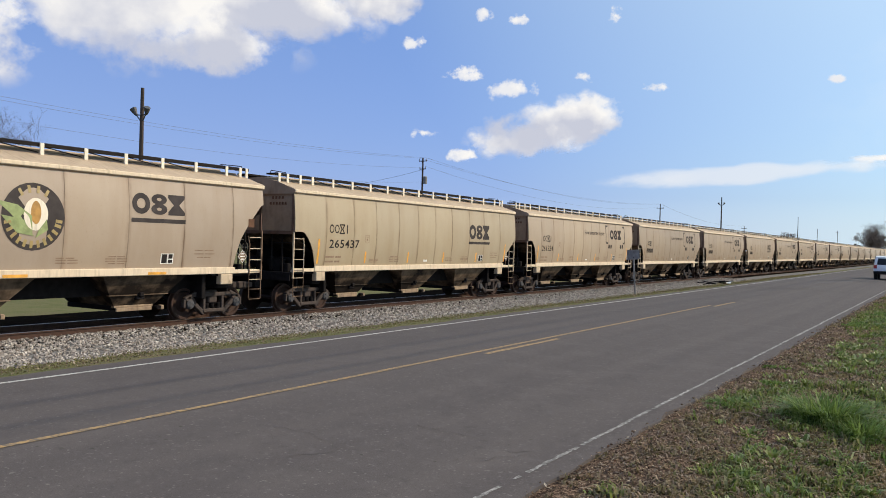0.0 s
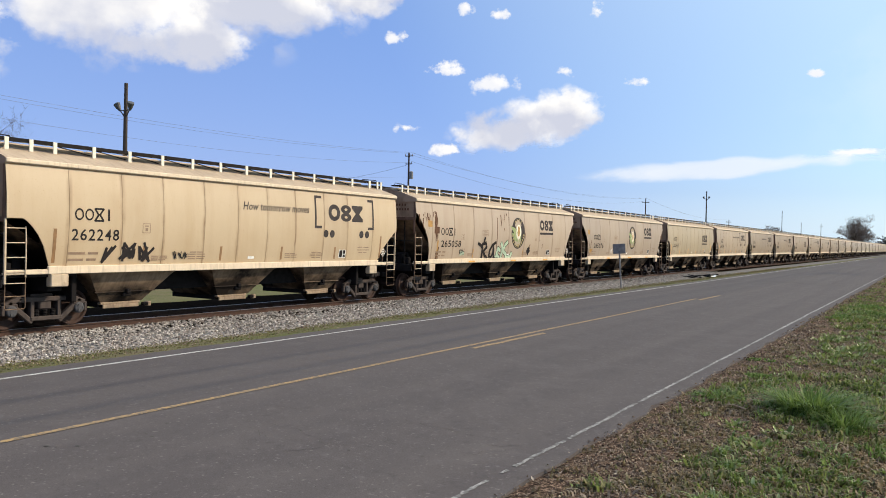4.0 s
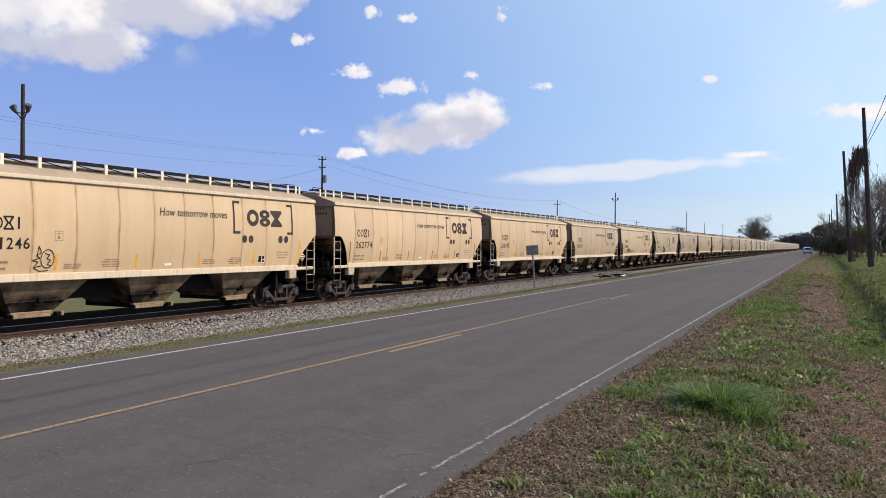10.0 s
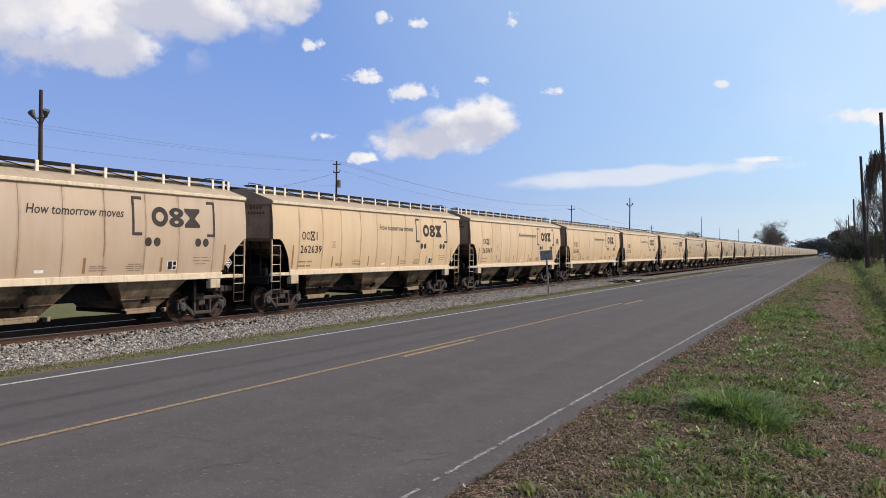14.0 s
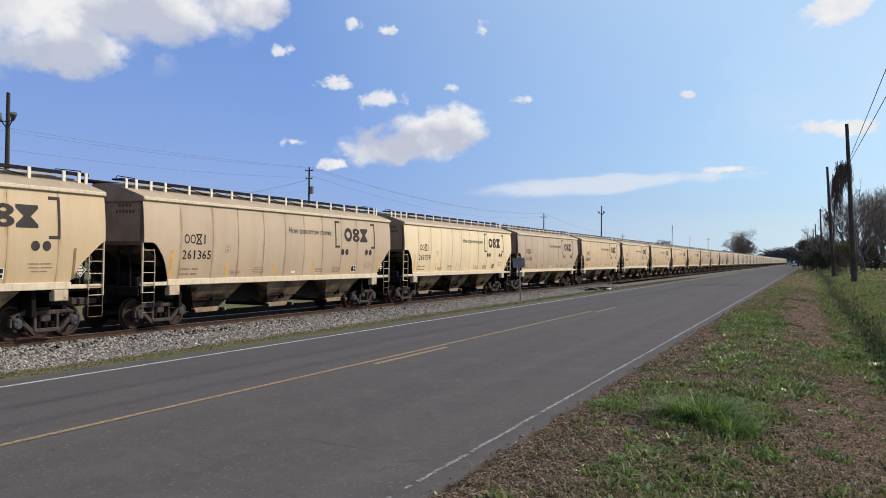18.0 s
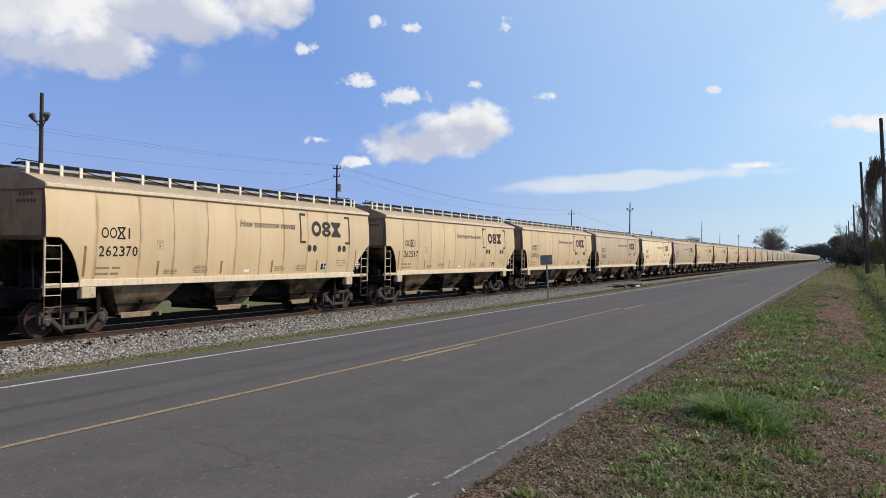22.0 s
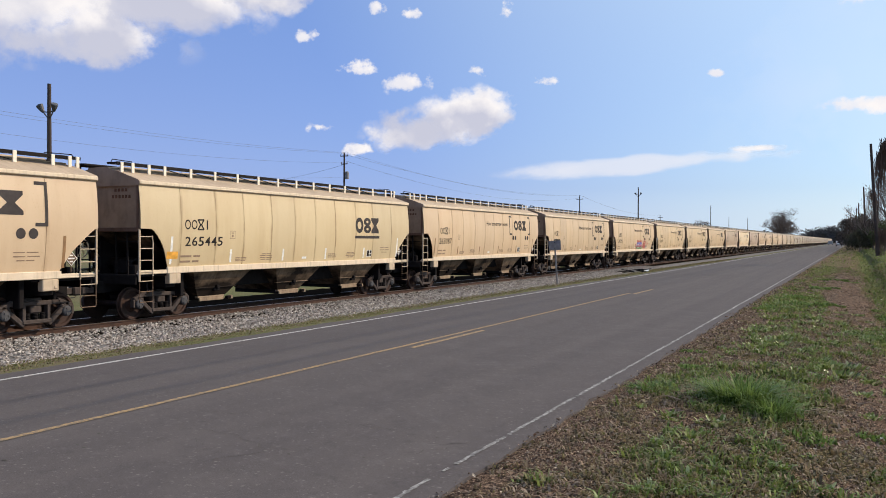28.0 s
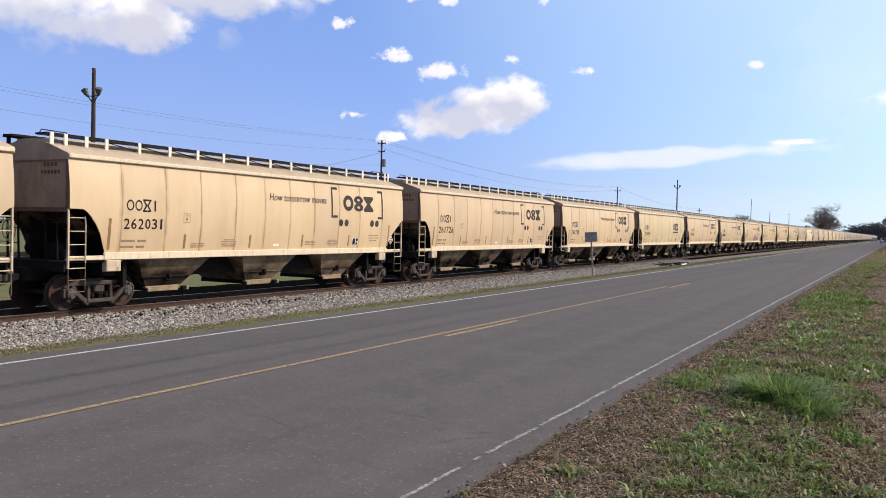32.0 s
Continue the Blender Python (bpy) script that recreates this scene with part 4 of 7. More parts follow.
    for k in (-1, 0, 1):
        y = k * span - 0.12
        w0, w1, w2 = 1.40, 0.91, 0.66
        top = [(1.475, w0), (-1.475, w0), (-1.475, -w0), (1.475, -w0)]
        mid = [(1.12, w1), (-1.12, w1), (-1.12, -w1), (1.12, -w1)]
        bot = [(0.96, w2), (-0.96, w2), (-0.96, -w2), (0.96, -w2)]
        b = Mesh()
        vs = [(p, y + q, 1.37) for p, q in top] + [(p, y + q, 0.80) for p, q in mid] + [(p, y + q, 0.53) for p, q in bot]
        b.add(vs, [(i, (i + 1) % 4, 4 + (i + 1) % 4, 4 + i) for i in range(4)] + [(4 + i, 4 + (i + 1) % 4, 8 + (i + 1) % 4, 8 + i) for i in range(4)] + [(8, 9, 10, 11)])
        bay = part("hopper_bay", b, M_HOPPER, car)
        if rich:
            # inner rest of the gate, its shade painted as near-black
            part("gate_frame", Mesh().box(-1.0, 0.86, y - 0.67, y + 0.57, 0.40, 0.53, 0.01), M_DARK, bay)
            g = Mesh().box(0.865, 1.0, y - 0.68, y + 0.58, 0.47, 0.53, 0.01)
            g.box(0.97, 1.02, y - 0.62, y + 0.53, 0.37, 0.47, 0.01).box(0.98, 1.14, y + 0.74, y + 0.86, 0.37, 0.50, 0.02)
            f = Mesh().box(1.06, 1.16, y - w1 - 0.06, y + w1 + 0.06, 0.795, 0.825, 0.006)
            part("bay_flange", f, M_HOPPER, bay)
            part("outlet_gate", g, M_GATE, bay)
            part("gate_crank", Mesh().tube([(1.0, y + 0.66, 0.44), (1.16, y + 0.66, 0.44)], 0.05, 8).box(1.12, 1.16, y + 0.58, y + 0.74, 0.40, 0.48, 0.01), M_DARK, bay)
            part("vibrator_bracket", Mesh().box(1.02, 1.18, y - 0.10, y + 0.16, 0.68, 0.78, 0.02).box(1.08, 1.24, y - 0.04, y + 0.10, 0.76, 0.88, 0.02), M_DARK, bay)
    # ladders
    for e in (-1, 1):
        for s in ((1, -1) if rich else (1,)):
            l = Mesh()
            yo, yi = e * (half + 0.015), e * (half - 0.52)
            xo = s * 1.60
            l.box(xo - 0.025, xo + 0.025, *sorted((yo, yo - e * 0.045)), 1.15, 2.66)
            l.tube([(xo, yi, 1.30), (xo, yi, 2.25), (xo - s * 0.05, yi - e * 0.02, 2.48)], 0.018, 5)
            st = Mesh().tube([(xo, yi, 1.34), (xo, yi, 0.60), (xo, yi + e * 0.03, 0.56), (xo, yo - e * 0.05, 0.56), (xo, yo - e * 0.03, 0.60), (xo, yo - e * 0.03, 1.34)], 0.013, 5)
            st.tube([(xo, yi, 0.86), (xo, yo - e * 0.03, 0.86)], 0.012, 5)
            part("stirrup_step", st, M_WORN, car)
            # darker trim on long cars: weathering plus shade put into the colour
            lad = part("ladder", l, M_TRIM if half < 8.3 else M_WORN, car)
            zs = (1.16, 1.42, 1.76, 2.10, 2.44)
            if rich and s > 0:
                for z in zs:
                    part("rung", Mesh().tube([(xo, yo - e * 0.02, z), (xo, yi, z)], 0.014, 5), M_TRIM, lad)
            else:
                part("rung", Mesh().tube([(xo, yo, 1.76), (xo, yi, 1.76)], 0.014, 4), M_TRIM, lad)
    for e in (-1, 1):
        f = Mesh().box(1.50, 1.575, *sorted((e * (half + 0.012), e * (half - 0.03))), 2.6, 3.93, 0.008)
        f.box(-1.575, -1.50, *sorted((e * (half + 0.012), e * (half - 0.03))), 2.6, 3.93, 0.008)
        f.box(-1.5, 1.5, *sorted((e * (half + 0.012), e * (half - 0.03))), low - 0.04, low + 0.08, 0.01)
        part("end_flange", f, M_RUSTY, car, "brown rusty corner flange")
    if rich:
        d = Mesh()
        yd, r = half - 0.78, 0.20
        d.add([(1.57, yd - r, 1.86), (1.57, yd, 1.86 - r), (1.57, yd + r, 1.86), (1.57, yd, 1.86 + r), (1.55, yd - r, 1.86), (1.55, yd, 1.86 - r), (1.55, yd + r, 1.86), (1.55, yd, 1.86 + r)],
              [(0, 1, 2, 3), (7, 6, 5, 4), (0, 4, 5, 1), (1, 5, 6, 2), (2, 6, 7, 3), (3, 7, 4, 0)])
        d.tube([(1.555, yd, 1.5), (1.555, yd, 1.9)], 0.012, 4)
        part("placard_holder", d, M_WORN, car, "dull brown diamond-shaped placard holder")
        q = Mesh()
        for r2, w in ((0.19, 0.02),):
            pts = [(yd - r2, 1.86), (yd, 1.86 - r2), (yd + r2, 1.86), (yd, 1.86 + r2)]
            inn = [(yd - r2 + w, 1.86), (yd, 1.86 - r2 + w), (yd + r2 - w, 1.86), (yd, 1.86 + r2 - w)]
            for i in range(4):
                j = (i + 1) % 4
                q.add([(1.573, *pts[i]), (1.573, *pts[j]), (1.573, *inn[j]), (1.573, *inn[i])], [(0, 1, 2, 3)])
        part("placard_rim", q, M_WHITE, car, "white painted rim")
        k = Mesh()
        for q, w in ((1.94, 0.05), (1.86, 0.10), (1.78, 0.05)):
            k.box(1.571, 1.574, yd - w, yd + w, q - 0.018, q + 0.018)
        tagged(part("placard_print", k, M_WHITE, car), kind="stuff")
        wheel = Mesh()
        ring = [(-0.6 + 0.28 * math.cos(a), -half - 0.10, 2.1 + 0.28 * math.sin(a)) for a in (2 * math.pi * k / 16 for k in range(17))]
        wheel.tube(ring, 0.018, 5, False)
        for a in (0, 1.05, 2.09):
            wheel.tube([(-0.6 + 0.28 * math.cos(a), -half - 0.10, 2.1 + 0.28 * math.sin(a)), (-0.6 - 0.28 * math.cos(a), -half - 0.10, 2.1 - 0.28 * math.sin(a))], 0.012, 4)
        wheel.tube([(-0.6, -half - 0.11, 2.1), (-0.6, -half + 0.1, 2.1)], 0.03, 6)
        part("brake_wheel", wheel, M_TRIM, car)
        for e in (-1, 1):
            g = Mesh().tube([(0.52, e * (half - 0.75), 4.59), (0.52, e * (half - 0.75), 4.67), (0.60, e * (half + 0.05), 4.68), (0.60, e * (half + 0.10), 4.59)], 0.014, 5)
            part("grab_iron", g, M_DARK, car)
        k = Mesh()
        for i in range(4):
            k.box(0.62 + i * 0.14, 0.70 + i * 0.14, -half + 0.008, -half + 0.014, 3.74, 3.83)
        for i in range(6):
            k.box(0.52 + i * 0.13, 0.60 + i * 0.13, -half + 0.008, -half + 0.014, 3.55, 3.64)
        tagged(part("end_wall_print", k, M_RUST, car), kind="stuff")
    for y in (-half + 1.42, half - 1.42):
        build_truck(car, y, rich)
    return car


# ---- markings on the near side of a car ----
def lay(m2, name, material, car, half, label="", lift=0.005):
    """Lays a flat mesh of (u, z) points on the barrelled side."""
    m = Mesh()
    at, idx = {}, []
    for u, z in m2.v:
        key = (round(u, 4), round(z, 4))
        if key not in at:
            at[key] = len(m.v)
            m.v.append((side_x(z) + lift, u - half, z))
        idx.append(at[key])
    m.f = [q for q in (tuple(dict.fromkeys(idx[i] for i in f)) for f in m2.f) if len(q) > 2]
    return part(name, m, material, car, label)


class Flat:
    def __init__(self):
        self.v, self.f = [], []

    def poly(self, pts):
        k = len(self.v)
        self.v.extend(pts)
        self.f.append(tuple(range(k, k + len(pts))))
        return self

    def bar(self, u0, u1, z0, z1):
        n = max(1, int((z1 - z0) / 0.3))
        for i in range(n):
            a, b = z0 + (z1 - z0) * i / n, z0 + (z1 - z0) * (i + 1) / n
            self.poly([(u0, a), (u1, a), (u1, b), (u0, b)])
        return self

    def disc(self, u, z, r, n=14, sx=1.0, inner=0.0):
        if inner:
            for i in range(n):
                a, b = 2 * math.pi * i / n, 2 * math.pi * (i + 1) / n
                self.poly([(u + sx * inner * math.cos(a), z + inner * math.sin(a)), (u + sx * r * math.cos(a), z + r * math.sin(a)),
                           (u + sx * r * math.cos(b), z + r * math.sin(b)), (u + sx * inner * math.cos(b), z + inner * math.sin(b))])
            return self
        for i in range(n):
            a, b = 2 * math.pi * i / n, 2 * math.pi * (i + 1) / n
            self.poly([(u, z), (u + sx * r * math.cos(a), z + r * math.sin(a)), (u + sx * r * math.cos(b), z + r * math.sin(b))])
        return self

    def stroke(self, pts, w):
        for (u0, z0), (u1, z1) in zip(pts, pts[1:]):
            d = math.hypot(u1 - u0, z1 - z0) or 1
            nu, nz = -(z1 - z0) / d * w / 2, (u1 - u0) / d * w / 2
            eu, ez = (u1 - u0) / d * w * 0.3, (z1 - z0) / d * w * 0.3
            self.poly([(u0 + nu - eu, z0 + nz - ez), (u0 - nu - eu, z0 - nz - ez), (u1 - nu + eu, z1 - nz + ez), (u1 + nu + eu, z1 + nz + ez)])
        return self


def writing(text, slant):
    """Points of the text, scaled to the unit square, and its faces."""
    cu = bpy.data.curves.new("writing", "FONT")
    cu.body, cu.resolution_u, cu.shear, cu.offset = text, 2, slant, 0.012
    ob = bpy.data.objects.new("writing", cu)
    scene.collection.objects.link(ob)
    dg = bpy.context.evaluated_depsgraph_get()
    me = bpy.data.meshes.new_from_object(ob.evaluated_get(dg))
    v = np.array([tuple(p.co)[:2] for p in me.vertices])
    lo, hi = v.min(0), v.max(0)
    faces = [tuple(p.vertices) for p in me.polygons]
    bpy.data.objects.remove(ob)
    bpy.data.meshes.remove(me)
    return ((v - lo) / (hi - lo)).tolist(), faces


DIGITS = {d: writing(d, 0.0) for d in "0123456789"}
SLOGAN = writing("How tomorrow moves", 0.22)


def letters(shape, u0, u1, z0, z1):
    """The written shape as a flat mesh that fills the box."""
    out = Flat()
    out.v = [(u0 + a * (u1 - u0), z0 + b * (z1 - z0)) for a, b in shape[0]]
    out.f = shape[1]
    return out


def emblem(car, half, u0, u1, z0, z1):
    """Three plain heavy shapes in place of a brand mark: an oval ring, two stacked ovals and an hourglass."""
    w, h = (u1 - u0) / 3.05, z1 - z0
    zc = (z0 + z1) / 2
    c = [u0 + w * 0.5, (u0 + u1) / 2, u1 - w * 0.5]
    lay(Flat().disc(c[0], zc, h * 0.5, 20, w / h, h * 0.24), "emblem_ring", M_INK2, car, half, "plain dark oval ring")
    for e, wide in ((1, 0.90), (-1, 0.94)):
        lay(Flat().disc(c[1], zc + e * h * 0.235, h * 0.265, 18, w * wide / (h * 0.53), h * 0.08), "emblem_oval", M_INK2, car, half, "plain dark oval")
    a, b = c[2] - w / 2, c[2] + w / 2
    f = Flat().poly([(a, z0), (b, z0), (b, z0 + 0.16 * h), (c[2] + w * 0.16, zc), (c[2] - w * 0.16, zc), (a, z0 + 0.16 * h)])
    f.poly([(c[2] - w * 0.16, zc), (c[2] + w * 0.16, zc), (b, z1 - 0.16 * h), (b, z1), (a, z1), (a, z1 - 0.16 * h)])
    lay(f, "emblem_hourglass", M_INK2, car, half, "plain dark hourglass shape")


def decorate(car, spec, half):
    s = half / 8.0
    ink = M_INK if spec.get("style") != "bracket" else M_INK2
    long = style_round = spec.get("style") == "round"
    marks = Flat()
    m0, mw, mz = (1.97, 0.345, 2.58) if long else (1.75, 0.285, 2.67)
    w, h = mw * 0.44, 0.15
    marks.disc(m0 + w, mz + h, h, 14, w / h, h - 0.045).disc(m0 + mw + w, mz + h, h, 14, w / h, h - 0.045)
    for e in (-1, 1):
        c = m0 + 2 * mw + w
        marks.stroke([(c - w, mz + h + e * h), (c + w, mz + h + e * h)], 0.045).stroke([(c - w, mz + h + e * h), (c - 0.02, mz + h)], 0.05).stroke([(c + w, mz + h + e * h), (c + 0.02, mz + h)], 0.05)
    marks.bar(m0 + 3 * mw + w - 0.03, m0 + 3 * mw + w + 0.03, mz, mz + 2 * h)
    tagged(lay(marks, "reporting_mark", M_INK, car, half, "two plain rings, an hourglass outline and a bar"), kind="stuff")
    n0, n1, nz = (2.03, 3.78, 2.06) if long else (1.78, 3.46, 2.16) if spec.get("style") == "bar" else (1.68, 3.06, 2.17)
    if spec.get("number"):
        step = (n1 - n0 + 0.05) / len(spec["number"])
        for i, digit in enumerate(spec["number"]):
            lay(letters(DIGITS[digit], n0 + i * step + (0.06 if digit == "1" else 0.0), n0 + (i + 1) * step - (0.105 if digit == "1" else 0.045), nz, nz + 0.29), "number_digit", M_INK, car, half, "stencilled digit " + digit)
    else:
        f = Flat()
        for i in range(6):
            f.bar(n0 + i * 0.23, n0 + 0.18 + i * 0.23, nz, nz + 0.29)
        tagged(lay(f, "car_number", M_INK, car, half, "six plain dark bars"), kind="stuff")
    if style_round:
        lay(Flat().bar(0.90, 1.24, 2.90, 3.17), "amber_square", M_DULL, car, half, "dull amber square")
        f = Flat().bar(5.79, 6.40, 2.85, 2.87).bar(5.79, 6.40, 2.59, 2.61).bar(5.79, 5.81, 2.61, 2.85).bar(6.38, 6.40, 2.61, 2.85).bar(5.9, 6.3, 2.76, 2.80).bar(5.86, 6.34, 2.66, 2.70)
        lay(f, "framed_label", M_SMALL, car, half)
        for u in (4.6, 9.0, 13.0):
            part("reflector_strip", Mesh().box(1.601, 1.606, u - half, u + 0.6 - half, 1.37, 1.44), M_ORANGE, car)
    if spec.get("scrawl"):
        lay(Flat().poly([(10.77, 1.88), (11.01, 1.64), (11.25, 1.88), (11.01, 2.12)]), "black_diamond", M_INK, car, half, "black diamond", 0.011)
    for u0, u1, z0, z1, mat3 in spec.get("patches", ()):
        lay(Flat().bar(u0, u1, z0, z1), "paint_patch", mat3, car, half)
    for u, z, w, h2, n, seed in spec.get("rust", ()):
        rnd = random.Random(seed)
        f = Flat()
        for _ in range(n):
            a, b, q = u + rnd.gauss(0, w / 2.5), z + rnd.uniform(0, h2), rnd.uniform(0.015, 0.05)
            l = rnd.uniform(0.08, 0.5)
            f.poly([(a - q, b), (a + q * 0.8, b + 0.02), (a + q * rnd.uniform(0.2, 1), b - l * 0.5), (a + rnd.uniform(-q, q), b - l), (a - q * 0.7, b - l * 0.6)])
        lay(f, "rust_stain", M_RUST, car, half, "", 0.004)
    f = Flat()
    f.bar(3.80, 4.06, 2.63, 2.645).bar(3.80, 4.06, 2.385, 2.40).bar(3.80, 3.815, 2.4, 2.63).bar(4.045, 4.06, 2.4, 2.63).bar(3.87, 3.99, 2.56, 2.59).bar(3.89, 3.97, 2.44, 2.52)
    lay(f, "stencil_box", M_SMALL, car, half)
    f = Flat()
    for z, w in ((1.82, 0.85), (1.66, 0.8)):
        f.bar(1.62, 1.62 + w * 0.55, z, z + 0.06).bar(1.62 + w * 0.65, 1.62 + w, z, z + 0.06)
    for u, z, w in ((4.15, 1.75, 0.55), (4.15, 1.70, 0.55), (4.15, 1.65, 0.5), (5.5, 1.86, 0.5), (5.42, 1.80, 0.66), (5.42, 1.73, 0.66), (5.45, 1.67, 0.6), (9.55, 1.80, 0.5), (9.55, 1.75, 0.6), (9.55, 1.68, 0.6),
                    (10.9, 1.84, 0.5), (10.82, 1.78, 0.66), (10.82, 1.72, 0.66), (10.9, 1.66, 0.5), (13.5, 2.02, 0.7), (13.5, 1.92, 0.75), (13.6, 1.82, 0.5), (1.9, 1.445, 1.0), (10.0, 1.445, 0.9)):
        f.bar(u * s, u * s + w * 0.45, z, z + 0.028).bar(u * s + w * 0.52, u * s + w, z, z + 0.028)
    tagged(lay(f, "small_stencil_print", M_SMALL, car, half, "", 0.006), kind="stuff")
    f = Flat().bar(12.42 * s, 12.82 * s, 1.66, 1.94)
    lay(f, "data_plate", M_WHITE, car, half)
    f = Flat().bar(12.45 * s, 12.62 * s, 1.68, 1.92).bar(12.66 * s, 12.79 * s, 1.80, 1.92).bar(12.66 * s, 12.79 * s, 1.68, 1.77)
    lay(f, "data_plate_print", M_INK, car, half, "", 0.009)
    lay(Flat().bar(7.86 * s, 8.14 * s, 1.66, 1.74), "white_label", M_WHITE, car, half)
    mat = {"b": M_BROWN, "o": M_ORANGE, "w": M_WHITE}[spec.get("strip", "b")]
    for i, u in enumerate(() if style_round else (1.23, 3.90, 6.70, 9.38, 12.18, 14.95)):
        tall = i in (0, 5)
        lay(Flat().bar(u * s - 0.045, u * s + 0.045, 1.62, 2.45 if tall else 2.04), "reflector_strip", M_ORANGE if tall and spec.get("strip") == "b" and spec.get("amber") else mat, car, half)
    style = spec.get("style")
    if style == "bracket":
        lay(letters(SLOGAN, 7.55, 10.68, 3.17, 3.42), "slogan", M_INK2, car, half, "slogan in slanted dark letters")
        for a, b, c, d in ((10.98, 11.07, 11.07, 11.36), (14.36, 14.45, 14.08, 14.36)):
            lay(Flat().bar(a, b, 2.68, 3.80).bar(c, d, 3.71, 3.80).bar(c, d, 2.68, 2.77), "bracket_shape", M_INK2, car, half)
        for u in (11.6, 11.95, 13.68, 14.03):
            lay(Flat().disc(u, 2.50, 0.135), "dot", M_INK2, car, half)
        emblem(car, half, 11.72, 13.75, 2.95, 3.54)
    else:
        if style == "round":
            cu, cz = 9.68, 2.78
            lay(Flat().disc(cu, cz, 0.79, 28), "round_emblem", M_INK2, car, half, "dark brown disc")
            ring = Flat()
            for a in [math.radians(q) for q in (60, 80, 100, 120, 192, 207, 222, 237, 252, 267, 282, 297, 312, 327, 342, 352)]:
                ring.stroke([(cu + 0.58 * math.cos(a), cz + 0.58 * math.sin(a)), (cu + 0.71 * math.cos(a), cz + 0.71 * math.sin(a))], 0.075)
            tagged(lay(ring, "emblem_ring_print", M_YELLOW, car, half, "", 0.009), kind="stuff")
            lay(Flat().disc(cu + 0.05, cz + 0.06, 0.38, 20, 0.8), "emblem_field", M_POST, car, half, "pale disc", 0.0085)
            lay(Flat().disc(cu + 0.05, cz + 0.10, 0.27, 20, 0.48), "emblem_corn", M_DULL, car, half, "orange oval", 0.010)
            leaf = Flat().poly([(cu - 0.95, cz + 0.36), (cu - 0.4, cz + 0.26), (cu - 0.05, cz + 0.02), (cu - 0.02, cz - 0.42), (cu - 0.3, cz - 0.22), (cu - 0.6, cz + 0.08)])
            leaf.poly([(cu - 0.8, cz + 0.02), (cu - 0.35, cz - 0.05), (cu + 0.02, cz - 0.45), (cu - 0.4, cz - 0.38)])
            leaf.poly([(cu + 0.32, cz - 0.05), (cu + 0.36, cz - 0.3), (cu + 0.05, cz - 0.5), (cu + 0.12, cz - 0.32)])
            lay(leaf, "emblem_leaf", M_GREEN, car, half, "green leaves", 0.012)
        e, up = (0.96, 0.34) if style == "round" else (0.0, 0.0)
        emblem(car, half, 11.44 + e, 13.30 + e - (0.12 if e else 0), 2.64 + up, 3.28 + up * 0.75)
        lay(Flat().bar(11.42 + e, 13.36 + e - (0.15 if e else 0), 2.42 + up, 2.53 + up), "emblem_underline", M_INK2, car, half)
    for u, z, w, h2, mat2, seed in spec.get("tags", ()):
        rnd = random.Random(seed)
        f = Flat()
        n = max(3, int(w / 0.42))
        for i in range(n):
            u0 = u + i * w / n
            b = w / n
            for q in range(2):
                up = rnd.random() < 0.5
                pts = []
                for k in range(rnd.randint(3, 5)):
                    pts.append((u0 + b * rnd.uniform(-0.1, 1.0), z + h2 * (rnd.uniform(0.65, 1.0) if up else rnd.uniform(0.0, 0.3))))
                    up = not up
                f.stroke(pts, 0.024 if w < 1 else 0.075 if mat2 is M_INK else 0.11)
        tagged(lay(f, "graffiti", mat2, car, half, "", 0.010 + 0.002 * (seed % 4)), kind="stuff")
    if spec.get("loops"):
        f = Flat().disc(3.62, 1.92, 0.25, 18, 0.85, 0.225).stroke([(3.54, 2.06), (3.68, 2.02), (3.60, 1.93), (3.72, 1.88), (3.62, 1.78), (3.72, 1.74)], 0.024)
        f.stroke([(3.42, 2.08), (3.28, 2.00), (3.38, 1.94), (3.16, 1.88), (3.34, 1.84), (3.22, 1.70), (3.44, 1.74)], 0.026).stroke([(3.30, 2.02), (3.34, 2.24), (3.42, 2.10)], 0.024).stroke([(3.24, 1.68), (3.40, 1.60), (3.66, 1.62)], 0.024)
        tagged(lay(f, "graffiti", M_INK, car, half, "thin black looped scrawl", 0.010), kind="stuff")
    if spec.get("scrawl"):
        # large sprayed strokes: black ones, then pale green ones with black rims
        black = (((5.42, 2.24), (5.70, 2.14), (5.88, 2.02), (5.86, 1.52)), ((5.82, 2.20), (6.16, 2.26), (6.28, 2.06), (5.98, 1.86), (6.20, 1.66), (6.46, 1.52)), ((5.98, 2.30), (6.06, 2.50)),
                 ((7.22, 2.30), (6.86, 2.16), (6.62, 1.90), (6.62, 1.62), (6.82, 1.54), (7.00, 1.80), (6.98, 2.12)), ((7.04, 1.96), (7.12, 1.56), (7.30, 1.52)))
        green = (((7.28, 1.58), (7.66, 1.56), (7.40, 1.74), (7.50, 2.00), (7.70, 1.92)), ((7.82, 2.26), (7.98, 2.04), (7.90, 1.58)), ((8.48, 2.32), (8.24, 2.18), (8.06, 1.90), (8.40, 1.72), (8.48, 1.54), (8.94, 1.60), (9.04, 1.78)))
        for lines, wide, paint, lift in ((green, 0.24, M_INK, 0.010), (green, 0.18, M_PALE, 0.013), (black, 0.15, M_INK, 0.016)):
            f = Flat()
            for pts in lines:
                f.stroke(list(pts), wide)
            tagged(lay(f, "graffiti", paint, car, half, "", lift), kind="stuff")
